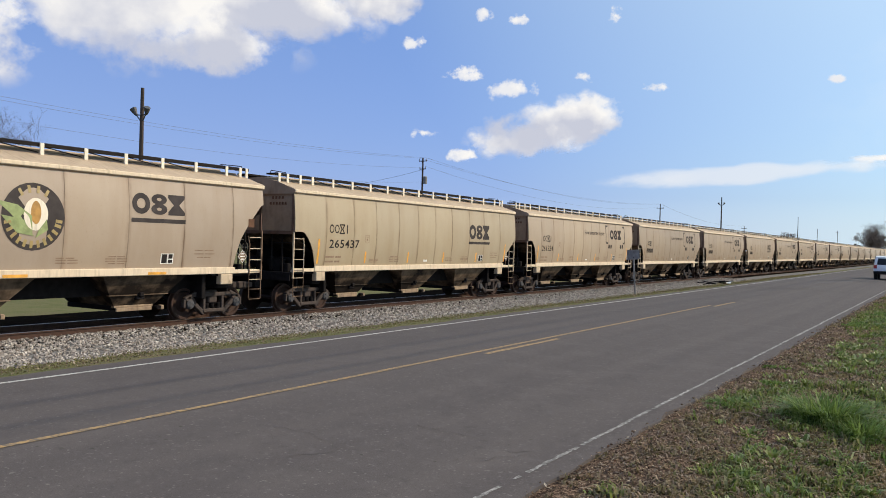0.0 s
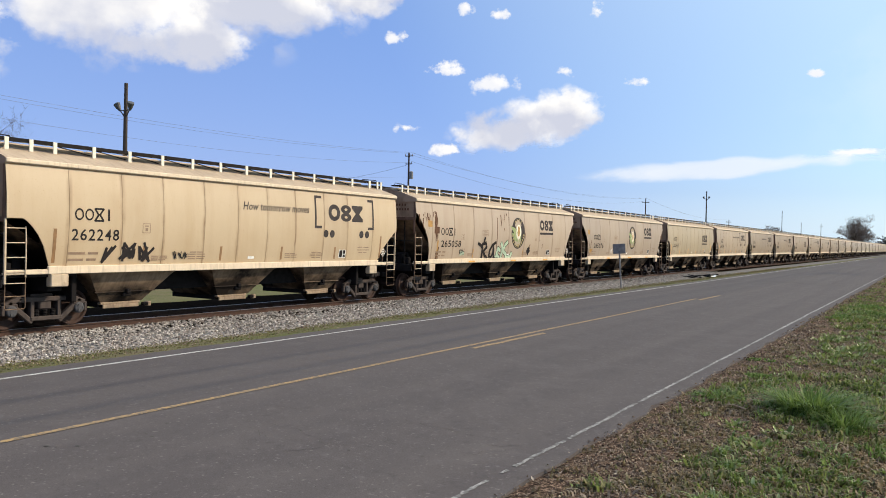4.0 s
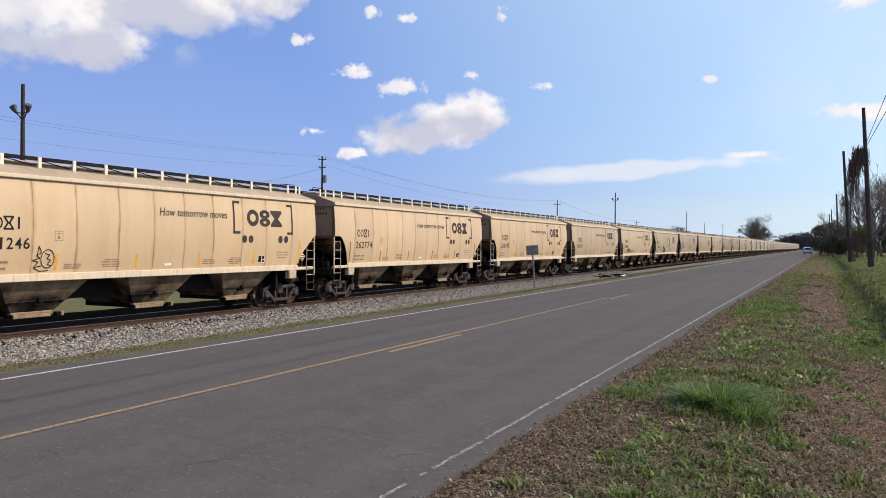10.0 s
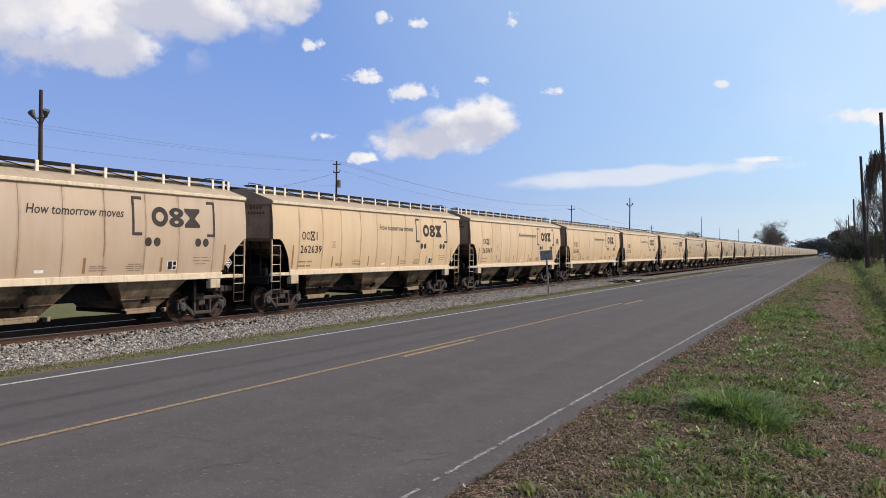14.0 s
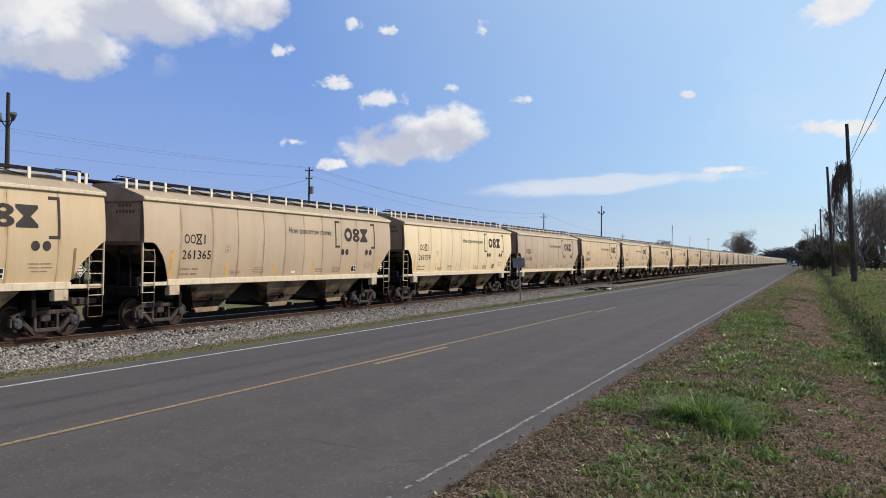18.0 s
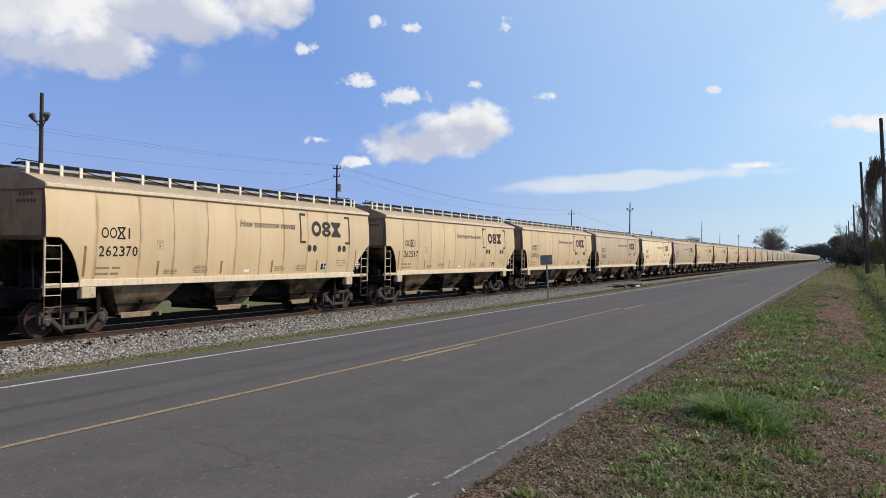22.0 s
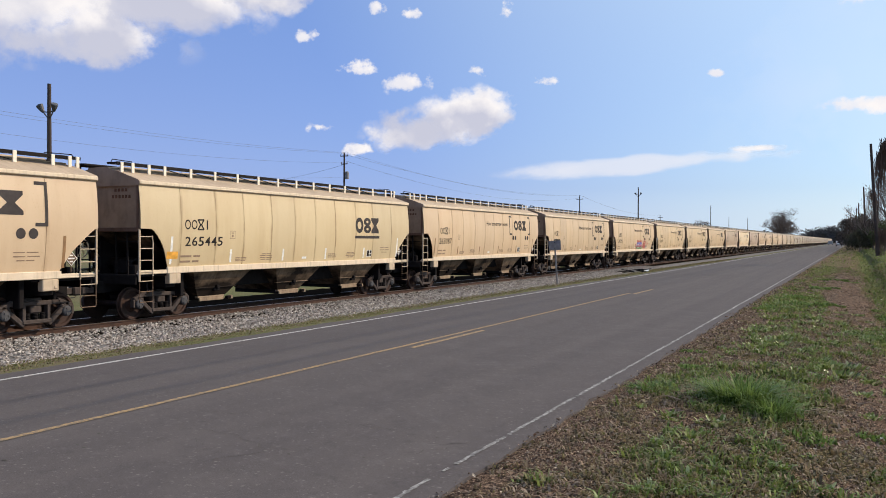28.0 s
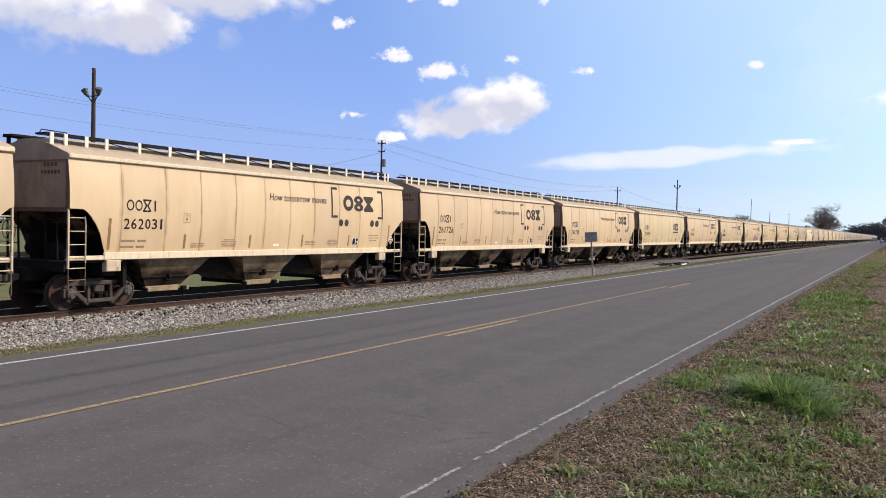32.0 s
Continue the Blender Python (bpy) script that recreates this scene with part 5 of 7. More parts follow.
    if spec.get("mural"):
        # five bulging sprayed shapes: red rims and crowns, blue shoulders, green feet, white-edged red hearts, drips
        red, blue, green, white, core = Flat(), Flat(), Flat(), Flat(), Flat()
        red.poly([(7.86, 1.98), (8.10, 2.03), (8.36, 1.98), (8.56, 1.72), (8.52, 1.52), (8.36, 1.50), (8.30, 1.72), (8.12, 1.90)])
        for i, c in enumerate((8.80, 9.24, 9.66, 10.07, 10.48)):
            q = (0.02, -0.03, 0.03, 0.0, -0.02)[i]
            red.stroke([(c - 0.24, 1.56), (c - 0.26, 1.86), (c - 0.12, 2.14), (c + 0.04 + q, 2.24), (c + 0.20, 2.08), (c + 0.27, 1.80), (c + 0.20, 1.56)], 0.10)
            red.poly([(c - 0.16, 2.12), (c - 0.10 + q, 2.30), (c - 0.12 + q, 2.40), (c + 0.04 + q, 2.36), (c + 0.12 + q, 2.40), (c + 0.10 + q, 2.26), (c + 0.16, 2.14)])
            blue.stroke([(c - 0.20, 1.88), (c - 0.08, 2.08), (c + 0.10, 2.12), (c + 0.20, 1.96)], 0.17)
            green.stroke([(c - 0.22, 1.62), (c - 0.10, 1.70), (c + 0.06, 1.62), (c + 0.22, 1.72)], 0.17)
            white.disc(c + 0.02, 1.88 + q, 0.17, 16, 0.62).stroke([(c - 0.20, 1.60), (c - 0.21, 1.84), (c - 0.10, 2.06)], 0.03)
            core.disc(c + 0.03, 1.88 + q, 0.125, 14, 0.58).stroke([(c - 0.02, 1.78), (c + 0.10, 1.64), (c + 0.20, 1.60)], 0.05)
            for k, d in enumerate((-0.20, -0.06, 0.10)):
                red.stroke([(c + d, 1.60), (c + d + 0.01, 1.53 - 0.01 * k)], 0.035)
        white.stroke([(8.04, 1.97), (8.34, 1.88), (8.46, 1.68)], 0.03)
        # a scribble in a dome with rays, and a small one beyond
        core.stroke([(11.18, 2.18), (11.40, 2.27), (11.66, 2.29), (11.92, 2.24)], 0.05)
        for k in range(7):
            a = 11.20 + 0.115 * k
            core.stroke([(a, 2.14), (a + 0.035, 1.62), (a + 0.075, 2.16 - 0.3 * (k % 2)), (a + 0.10, 1.66)], 0.034)
        for a, q, d, e in ((11.04, 1.96, 10.93, 2.02), (11.04, 1.80, 10.94, 1.76), (11.10, 1.66, 10.98, 1.56), (11.52, 2.32, 11.46, 2.46), (11.66, 2.33, 11.66, 2.48), (11.80, 2.30, 11.86, 2.44), (12.02, 2.20, 12.30, 2.36), (12.06, 2.08, 12.36, 2.20),
                           (12.06, 1.92, 12.28, 1.94), (12.04, 1.76, 12.30, 1.62), (12.00, 1.64, 12.18, 1.52), (12.70, 1.98, 12.74, 2.20), (12.74, 2.20, 12.80, 2.02), (12.80, 2.02, 12.88, 2.20), (12.88, 2.20, 12.92, 1.96), (12.98, 1.94, 13.06, 2.20), (13.06, 2.20, 13.16, 1.92), (13.0, 2.04, 13.13, 2.04)):
            core.stroke([(a, q), (d, e)], 0.032)
        for f, paint, lift in ((red, M_RED, 0.010), (blue, M_BLUE, 0.013), (green, M_LEAFY, 0.016), (white, M_WHITE, 0.019), (core, M_RED, 0.022)):
            tagged(lay(f, "graffiti", paint, car, half, "", lift), kind="stuff")
    for ob in car.children:
        if ob.name.startswith(("side_panel", "far_side", "body_shell")):
            ob.color = (spec["tint"][0] * 0.93, spec["tint"][1] * 0.95, spec["tint"][2] * 0.97, 1)
    return car


TAN = (0.75, 0.54, 0.335)
SPEC = {
    # cars -1 to 5: tints lowered to carry the passing cloud's shade
    0: dict(number="265437", style="bar", strip="o", tint=(0.47, 0.375, 0.25), finish="smooth yellowish-tan"),
    1: dict(number="265076", style="round", strip="o", tint=(0.45, 0.35, 0.26), finish="dusty pinkish-tan", patches=((1.38, 1.86, 1.78, 2.0, M_DULL), (16.6, 16.85, 2.75, 3.0, M_RUST)), tags=((5.27, 1.70, 0.9, 0.34, M_WHITE, 31),), rust=((1.4, 1.6, 0.3, 1.2, 10, 1),)),
    2: dict(number="265058", style="round", strip="o", tint=(0.52, 0.40, 0.29), finish="rust-stained pale tan", tags=((3.7, 1.72, 0.45, 0.27, M_INK, 9), (3.75, 1.66, 0.4, 0.22, M_PALE, 13)), scrawl=True, rust=((1.56, 2.6, 0.16, 1.0, 46, 2), (0.9, 3.2, 0.9, 0.3, 12, 3), (1.75, 1.7, 0.2, 0.4, 12, 4), (8.3, 3.0, 1.2, 0.8, 7, 5), (12.0, 1.9, 2.0, 1.2, 6, 6)), patches=((7.3, 7.36, 2.0, 3.5, M_RUST), (1.42, 1.84, 2.64, 2.92, M_RUST), (1.70, 1.80, 1.60, 2.34, M_DULL), (4.96, 5.04, 1.52, 1.98, M_DULL), (10.36, 10.44, 1.55, 1.98, M_DULL))),
    3: dict(number="262248", tint=(0.62, 0.47, 0.30), finish="warm tan", tags=((2.6, 1.62, 1.6, 0.5, M_INK, 4), (4.9, 1.66, 0.5, 0.25, M_INK, 6))),
    4: dict(number="263068", tint=(0.58, 0.43, 0.29), finish="tan"),
    5: dict(number="261493", tint=(0.68, 0.49, 0.31), strip="o", finish="warm tan"),
    6: dict(number="262774", tint=TAN, finish="clean warm tan"),
    7: dict(number="261246", tint=(0.74, 0.53, 0.32), finish="warm tan", strip="o", loops=True),
    8: dict(number="262069", tint=(0.75, 0.54, 0.34), finish="warm tan", tags=((15.0, 2.7, 0.5, 0.6, M_INK, 5),)),
    9: dict(number="262639", tint=TAN, finish="clean warm tan"),
    10: dict(number="261266", tint=(0.58, 0.43, 0.31), finish="dull tan"),
    11: dict(number="261039", tint=(0.95, 0.75, 0.48), strip="o", finish="bright yellowish-cream"),
    12: dict(number="261365", tint=(0.60, 0.45, 0.31), finish="dull tan", strip="o"),
    13: dict(number="261710", tint=(0.72, 0.53, 0.32), finish="warm tan"),
    14: dict(number="262517", tint=(0.74, 0.55, 0.33), finish="warm tan"),
    15: dict(number="262370", tint=(0.74, 0.55, 0.33), finish="warm tan"),
    16: dict(number="262191", tint=(0.72, 0.53, 0.33), finish="tan", mural=True),
    17: dict(tint=(0.69, 0.51, 0.32), finish="tan"),
    18: dict(number="263087", tint=(0.74, 0.54, 0.34), finish="warm tan"),
    19: dict(number="265445", style="bar", strip="w", patches=((1.05, 1.51, 1.78, 2.0, M_ORANGE),), tint=(0.72, 0.56, 0.33), finish="yellowish-cream"),
    20: dict(number="261731", tint=(0.74, 0.54, 0.34), finish="warm tan"),
    21: dict(number="261726", tint=(0.72, 0.52, 0.33), finish="warm tan"),
    22: dict(number="262031", tint=(0.75, 0.55, 0.34), finish="warm tan"),
    -1: dict(number="261334", tint=(0.48, 0.37, 0.26), strip="o", finish="dull tan"),
}
FIRST, LAST = -31, 24
PITCH = 17.5


def train_s(t):
    """Metres that the train has gone at t seconds."""
    q = (t - 16) / 16
    c = (190.5735, 2.1034, 1.5563, 0.9742, -1.7092)
    return sum(a * (q ** (i + 1) - (-1) ** (i + 1)) for i, a in enumerate(c))


def build_train():
    rich = {False: build_car(8.0, True), True: build_car(8.63, True)}
    low = build_car(8.0, False)
    cars = []
    rear = {}
    y = 20.66
    for k in range(0, FIRST - 1, -1):
        rear[k] = y
        y += PITCH
    rear[1] = 1.94
    rear[2] = -16.78
    for k in range(3, LAST + 1):
        rear[k] = -34.43 - (k - 3) * PITCH + {3: 0.16, 4: 0.10, 5: 0.07, 7: 0.05, 8: -0.06, 11: 0.04}.get(k, 0.0)
    rnd = random.Random(2)
    for k in range(FIRST, LAST + 1):
        j = rnd.uniform(-0.05, 0.05)
        # cars ahead of car 3 get darker tints, cloud shade painted in
        spec = dict(style="bracket", tint=tuple(c * (0.97 + 1.6 * j) for c in ((0.43, 0.33, 0.235) if k < 3 else (0.67, 0.49, 0.32))), finish="dull tan" if k < 3 else "tan")
        if k % 5 == -4 % 5 and k < -1:
            spec["style"] = "bar"
        spec.update(SPEC.get(k, {}))
        spec.setdefault("style", "bracket")
        long = k in (1, 2)
        half = 8.63 if long else 8.0
        near = k >= -8
        car = copy_thing(rich[long] if near else low, pose(TRACK_X, rear[k] + half, RAIL_Z))
        tagged(car, spec["finish"] + " steel covered hopper car with three bays", "freight car", "hopper cars of the train")
        decorate(car, spec, half)
        cars.append((k, car, rear[k] + half))
    for p in (*rich.values(), low):
        for o in (p, *p.children_recursive):
            bpy.data.objects.remove(o)
    return cars


CARS = build_train()


def motions():
    ts = [i * 0.5 for i in range(65)]
    for k, car, y0 in CARS:
        walk(car, [(t, pose(TRACK_X, y0 + train_s(t), RAIL_Z)) for t in ts])
        if k < -2:
            continue
        # the wheels turn while the car passes near
        near = [i / 30 for i in range(961) if 0 < y0 + train_s(i / 30) < 62]
        if not near:
            continue
        span = sorted({0.0, *near, 32.0})
        for w in [o for o in car.children_recursive if o.name.startswith("wheelset")]:
            loc = tuple(w.location)
            rows = []
            for t in span:
                t2 = min(max(t, near[0]), near[-1])
                a = -(train_s(t2) - train_s(near[0])) / 0.457
                rows.append((t, Matrix.Translation(loc) @ Matrix.Rotation(a, 4, "X")))
            walk(w, rows)
    extra_motions()

# ---- poles, wires and small things by the road ----


def polar(az, dist):
    return -math.sin(radians(az)) * dist, math.cos(radians(az)) * dist


def utility_pole(x, y, top, name="utility_pole", label="weathered wooden utility pole", r=0.16, lean=(0.0, 0.0), kind="plain", base=None):
    z0 = ground_z(x, y) if base is None else base
    h = top - z0
    root = thing(name, label, "utility pole", "poles along the line" if kind != "light" else "")
    root.location = (x, y, z0)
    n = 6
    m = Mesh().tube([(lean[0] * k / n, lean[1] * k / n, -0.4 + (h + 0.4) * k / n) for k in range(n + 1)], [r * (1.15 - 0.5 * k / n) for k in range(n + 1)], 10)
    part("pole_shaft", m, M_POLE, root, "", True)
    at = lambda t: (lean[0] * t, lean[1] * t, h * t)
    if kind == "light":
        a = at(1 - 1.75 / h)
        for s in (-1, 1):
            arm = Mesh().tube([(a[0], a[1], a[2] - 0.75), (a[0] + s * 0.52, a[1] - 0.08, a[2] - 0.16)], 0.045, 6).tube([(a[0], a[1], a[2] - 0.22), (a[0] + s * 0.52, a[1] - 0.08, a[2] - 0.16)], 0.04, 6)
            part("bracket_arm", arm, M_LAMPSHELL, root)
            f = Mesh().tube([(a[0] + s * 0.50, a[1] - 0.05, a[2] - 0.20), (a[0] + s * 0.62, a[1] - 0.10, a[2] - 0.02), (a[0] + s * 0.74, a[1] - 0.18, a[2] + 0.26), (a[0] + s * 0.76, a[1] - 0.19, a[2] + 0.30)], [0.09, 0.16, 0.25, 0.23], 12)
            part("floodlight", f, M_LAMPSHELL, root, "round metal floodlight")
    elif kind == "transformer":
        for t, w in ((0.97, 0.55), (0.90, 0.45)):
            a = at(t)
            part("crossarm", Mesh().box(a[0] - w, a[0] + w, a[1] - 0.05, a[1] + 0.05, a[2] - 0.05, a[2] + 0.05, 0.01), M_POLE, root)
            for s in (-0.9, 0.9):
                part("insulator", Mesh().tube([(a[0] + s * w, a[1], a[2] + 0.05), (a[0] + s * w, a[1], a[2] + 0.25)], [0.05, 0.035], 6), M_GALV, root)
        a = at(0.80)
        part("transformer", Mesh().tube([(a[0] + 0.38, a[1], a[2] - 0.45), (a[0] + 0.38, a[1], a[2] + 0.40), (a[0] + 0.38, a[1], a[2] + 0.48)], [0.24, 0.24, 0.12], 12), M_GALV, root, "grey can transformer")
    elif kind == "arm":
        a = at(0.93)
        part("crossarm", Mesh().box(a[0] - 0.8, a[0] + 0.8, a[1] - 0.06, a[1] + 0.06, a[2] - 0.06, a[2] + 0.06, 0.01), M_POLE, root)
        for s in (-0.7, 0.7):
            part("insulator", Mesh().tube([(a[0] + s, a[1], a[2] + 0.06), (a[0] + s, a[1], a[2] + 0.25)], [0.05, 0.03], 6), M_GALV, root)
    return root


def wire(p, q, sag, r=0.012, n=14):
    p, q = Vector(p), Vector(q)
    pts = [p.lerp(q, k / n) - Vector((0, 0, sag * 4 * (k / n) * (1 - k / n))) for k in range(n + 1)]
    return thing("overhead_wire", "thin dark overhead wire slung between the poles", "wire", "overhead wires", m=Mesh().tube(pts, r, 4), material=M_WIRE)


for az, el, x, kind in ((51.3, 9.44, -50.0, "light"), (32.84, 5.85, -55.0, "transformer"), (16.82, 3.03, -55.0, "arm"), (12.96, 3.52, -50.0, "light"), (11.54, 1.68, -55.0, "arm"),
                        (8.35, 2.28, -50.0, "plain"), (7.22, 1.54, -55.0, "plain"), (6.08, 1.46, -50.0, "arm")):
    dist = -x / math.sin(radians(az))
    utility_pole(x, dist * math.cos(radians(az)), 1.752 + dist * math.tan(radians(el)), "floodlight_pole" if kind == "light" else "utility_pole",
                 {"light": "tall dark wooden pole with two floodlights", "transformer": "wooden utility pole with a grey transformer and insulators",
                  "arm": "wooden utility pole with a short crossarm", "plain": "bare weathered wooden pole beyond the railway"}[kind],
                 0.19 if kind == "light" else 0.15, (0.0, 0.0), kind)
utility_pole(-55.5, 10.0, 12.0, "utility_pole", "wooden utility pole with a short crossarm", 0.15, (0, 0), "arm")
PB, PC, PE, PL = (-55, 85.2, 12.1), (-55, 181.9, 11.8), (-55, 269.4, 9.8), (-55.5, 10.0, 11.7)
for dx, dz, sag in ((-0.5, 0.0, 1.2), (0.5, 0.0, 1.1), (0.4, -1.2, 1.5), (0.0, -2.9, 1.6)):
    wire((PL[0] + dx, PL[1], PL[2] + dz), (PB[0] + dx, PB[1], PB[2] + dz), sag, 0.011)
for dx, dz, sag in ((-0.5, 0.0, 1.5), (0.5, 0.0, 1.8), (0.3, -1.0, 2.2)):
    wire((PB[0] + dx, PB[1], PB[2] + dz), (PC[0] + dx, PC[1], PC[2] + dz * 0.6), sag, 0.013)
wire((PC[0] + 0.5, PC[1], PC[2] - 0.2), (PE[0], PE[1], PE[2]), 1.4, 0.02)
wire((PB[0], PB[1], PB[2] - 1.4), (-83, 96, 9.6), 0.6, 0.016)

# old poles along the far bank of the ditch
ROADSIDE = ((3.15, 70.0, 12.2, -0.67), (2.45, 99.0, 12.0, -0.8), (2.4, 177.0, 12.0, -0.6), (1.9, 252.0, 12.0, -0.5), (1.4, 288.0, 12.0, -0.4))
for x, y, top, lx in ROADSIDE:
    utility_pole(x, y, top, "roadside_pole", "old leaning wooden pole wrapped in dry vines" if y < 110 else "old wooden pole by the woods", 0.19, (lx, 0.0), "plain")
utility_pole(3.1, 134.0, 10.5, "roadside_pole", "slim pale wooden pole by the woods", 0.12, (0.2, 0), "plain")
wire((2.6, 70.0, 9.3), (3.3, -15.0, 11.2), 0.15, 0.02, 24)
wire((2.6, 70.0, 9.1), (4.68, -15.0, 11.1), 0.15, 0.02, 24)
utility_pole(4.0, -15.0, 12.0, "roadside_pole", "old wooden pole by the road", 0.18, (0, 0), "plain")


def vine_cluster(x, y, z, r, h, seed, n=260):
    rnd = random.Random(seed)
    m = Mesh()
    for _ in range(n):
        a = rnd.uniform(0, 6.28)
        d = r * rnd.random() ** 0.7
        p = Vector((x + d * math.cos(a), y + d * math.sin(a) * 0.7, z + rnd.uniform(-0.2, 0.6)))
        pts = [p.copy()]
        for _ in range(4):
            p = p + Vector((rnd.uniform(-0.16, 0.14), rnd.uniform(-0.12, 0.12), -h / 4 * rnd.uniform(0.25, 1.2)))
            pts.append(p.copy())
        m.tube(pts, [0.02, 0.017, 0.014, 0.011, 0.006], 3, False)
    return thing("hanging_vine", "tangle of withered brown vine hanging on an old pole", "vine", m=m, material=M_VINE, kind="")


vine_cluster(2.35, 70.0, 8.6, 0.55, 1.5, 1, 130)
vine_cluster(1.85, 70.0, 7.9, 0.42, 3.3, 2, 110)
vine_cluster(2.15, 70.0, 8.9, 0.5, 2.4, 7, 90)
vine_cluster(1.9, 99.0, 6.6, 0.5, 1.8, 3, 80)
vine_cluster(2.8, 99.0, 2.6, 0.8, 3.2, 4, 90)
vine_cluster(3.2, 70.0, 2.0, 0.35, 1.6, 6, 60)


def road_sign():
    x, y = -13.75, 41.6
    z = ground_z(x, y)
    s = thing("road_sign", "small metal road sign on a leaning post, seen from behind", "road sign")
    s.location = (x, y, z)
    s.rotation_euler = (0, radians(-4.0), 0)
    part("sign_post", Mesh().box(-0.04, 0.04, -0.025, 0.025, -0.3, 2.30, 0.006), M_GALV, s)
    part("sign_board", Mesh().box(-0.33, 0.33, -0.034, -0.026, 1.80, 2.30, 0.004), M_GALV, s, "plain grey back of the board")
    part("bolt", Mesh().box(-0.015, 0.015, -0.045, -0.034, 2.18, 2.21), M_DARK, s)
    part("bolt", Mesh().box(-0.015, 0.015, -0.045, -0.034, 1.88, 1.91), M_DARK, s)


road_sign()


def litter():
    rnd = random.Random(9)
    z = lambda x, y: ground_z(x, y)
    d = thing("debris_heap", "dark broken boards and a white sheet lying in the grass", "debris")
    d.location = (-12.8, 55.7, z(-12.8, 55.7))
    for i in range(6):
        a, l = rnd.uniform(-0.5, 0.5), rnd.uniform(0.5, 1.3)
        part("broken_board", Mesh().box(-l / 2, l / 2, -0.07, 0.07, 0.0, 0.05, 0.006, Matrix.Translation((rnd.uniform(-1, 0.9), rnd.uniform(-0.4, 0.4), 0.03 + 0.04 * i)) @ Matrix.Rotation(a, 4, "Z") @ Matrix.Rotation(rnd.uniform(-0.15, 0.15), 4, "Y")), M_DARK, d)
    sheet = Mesh().grid([[(0.1 + u * 0.14, v * 0.12, 0.16 + 0.12 * math.sin(u * 1.3) * math.cos(v)) for u in range(5)] for v in range(4)])
    part("white_sheet", sheet, M_WHITE, d)
    for x, y, l in ((0.9, 36.0, 0.4), (0.9, 17.6, 0.22), (1.15, 18.4, 0.26), (0.9, 52, 0.3), (0.3, 9.4, 0.07)):
        m = Mesh().grid([[(x + l * (u / 3 - 0.5), y + l * 0.35 * (v / 2 - 0.5) + 0.02 * u, z(x, y) + 0.02 + 0.025 * math.sin(u * 1.7 + v)) for u in range(4)] for v in range(3)])
        thing("litter_scrap", "crumpled pale scrap of litter in the verge", "litter", "litter on the verge", m=m, material=M_WHITE)
    for x, y, l, a in ((-0.45, 9.9, 0.34, 0.6), (0.05, 11.0, 0.3, 0.3), (-1.75, 9.7, 0.3, 2.7), (0.45, 7.6, 0.25, 0.2), (0.7, 12.5, 0.4, 0.9)):
        m = Mesh().tube([(x, y, z(x, y) + 0.05), (x + l * 0.5 * math.cos(a), y + l * 0.5 * math.sin(a), z(x, y) + 0.07), (x + l * math.cos(a), y + l * math.sin(a), z(x, y) + 0.04)], [0.008, 0.007, 0.004], 5)
        thing("dry_stick", "pale dry stick lying in the grass", "stick", "sticks on the verge", m=m, material=M_DRY)
    c = thing("utility_cabinet", "pale metal utility cabinet in the grass beyond the railway", "cabinet")
    c.location = (-46.3, 37.7, ground_z(-46.3, 37.7) - 0.02)
    part("cabinet_body", Mesh().box(-0.5, 0.5, -0.45, 0.45, 0.0, 0.62, 0.03), M_GALV, c)
    part("cabinet_lid", Mesh().box(-0.54, 0.54, -0.49, 0.49, 0.62, 0.68, 0.02), M_WHITE, c)


litter()


# ---- trees ----
def bare_tree(x, y, h, seed, spread=0.5, name="bare_tree", label="leafless deciduous tree with fine twigs", levels=6, z=None, fine=0.012):
    rnd = random.Random(seed)
    root = thing(name, label, "tree", "trees in the distance")
    root.location = (x, y, ground_z(x, y) if z is None else z)
    trunk, crown = Mesh(), Mesh()

    def limb(p, d, l, r, lev):
        pts, rad = [p.copy()], [r]
        for k in range(3):
            d = (d + Vector((rnd.uniform(-1, 1), rnd.uniform(-1, 1), rnd.uniform(-0.4, 0.9))) * 0.14).normalized()
            p = p + d * l / 3
            pts.append(p.copy())
            rad.append(r * (1 - 0.15 * (k + 1)))
        if lev <= 1:
            trunk.tube(pts, rad, 7, False)
        elif lev < 4:
            crown.tube(pts, rad, 4, False)
        else:
            w = d.orthogonal().normalized() * max(r, fine)
            crown.add([pts[0] - w, pts[0] + w, pts[1] + w * 0.7, pts[1] - w * 0.7, pts[3]], [(0, 1, 2, 3), (3, 2, 4)])
        if lev >= levels:
            return
        for k in range(4 if lev == 0 else 3 if lev < 3 or rnd.random() < 0.35 else 2):
            q = pts[rnd.choice((2, 3, 3))] if lev else pts[rnd.choice((1, 2, 3, 3))]
            a = rnd.uniform(0, 6.283)
            side = Vector((math.cos(a), math.sin(a), rnd.uniform(-0.1, 0.5)))
            limb(q, (d * (1 - spread) + side * spread).normalized(), l * rnd.uniform(0.62, 0.86), r * rnd.uniform(0.5, 0.66), lev + 1)

    limb(Vector((0, 0, -0.2)), Vector((0, 0, 1)), h * 0.26, h * 0.013, 0)
    for _ in range(2):
        limb(Vector((0, 0, h * rnd.uniform(0.16, 0.24))), Vector((rnd.uniform(-0.5, 0.5), rnd.uniform(-0.5, 0.5), 0.9)).normalized(), h * 0.22, h * 0.014, 1)
    part("trunk", trunk, M_BARK, root)
    part("crown", crown, M_TWIG, root)
    return root


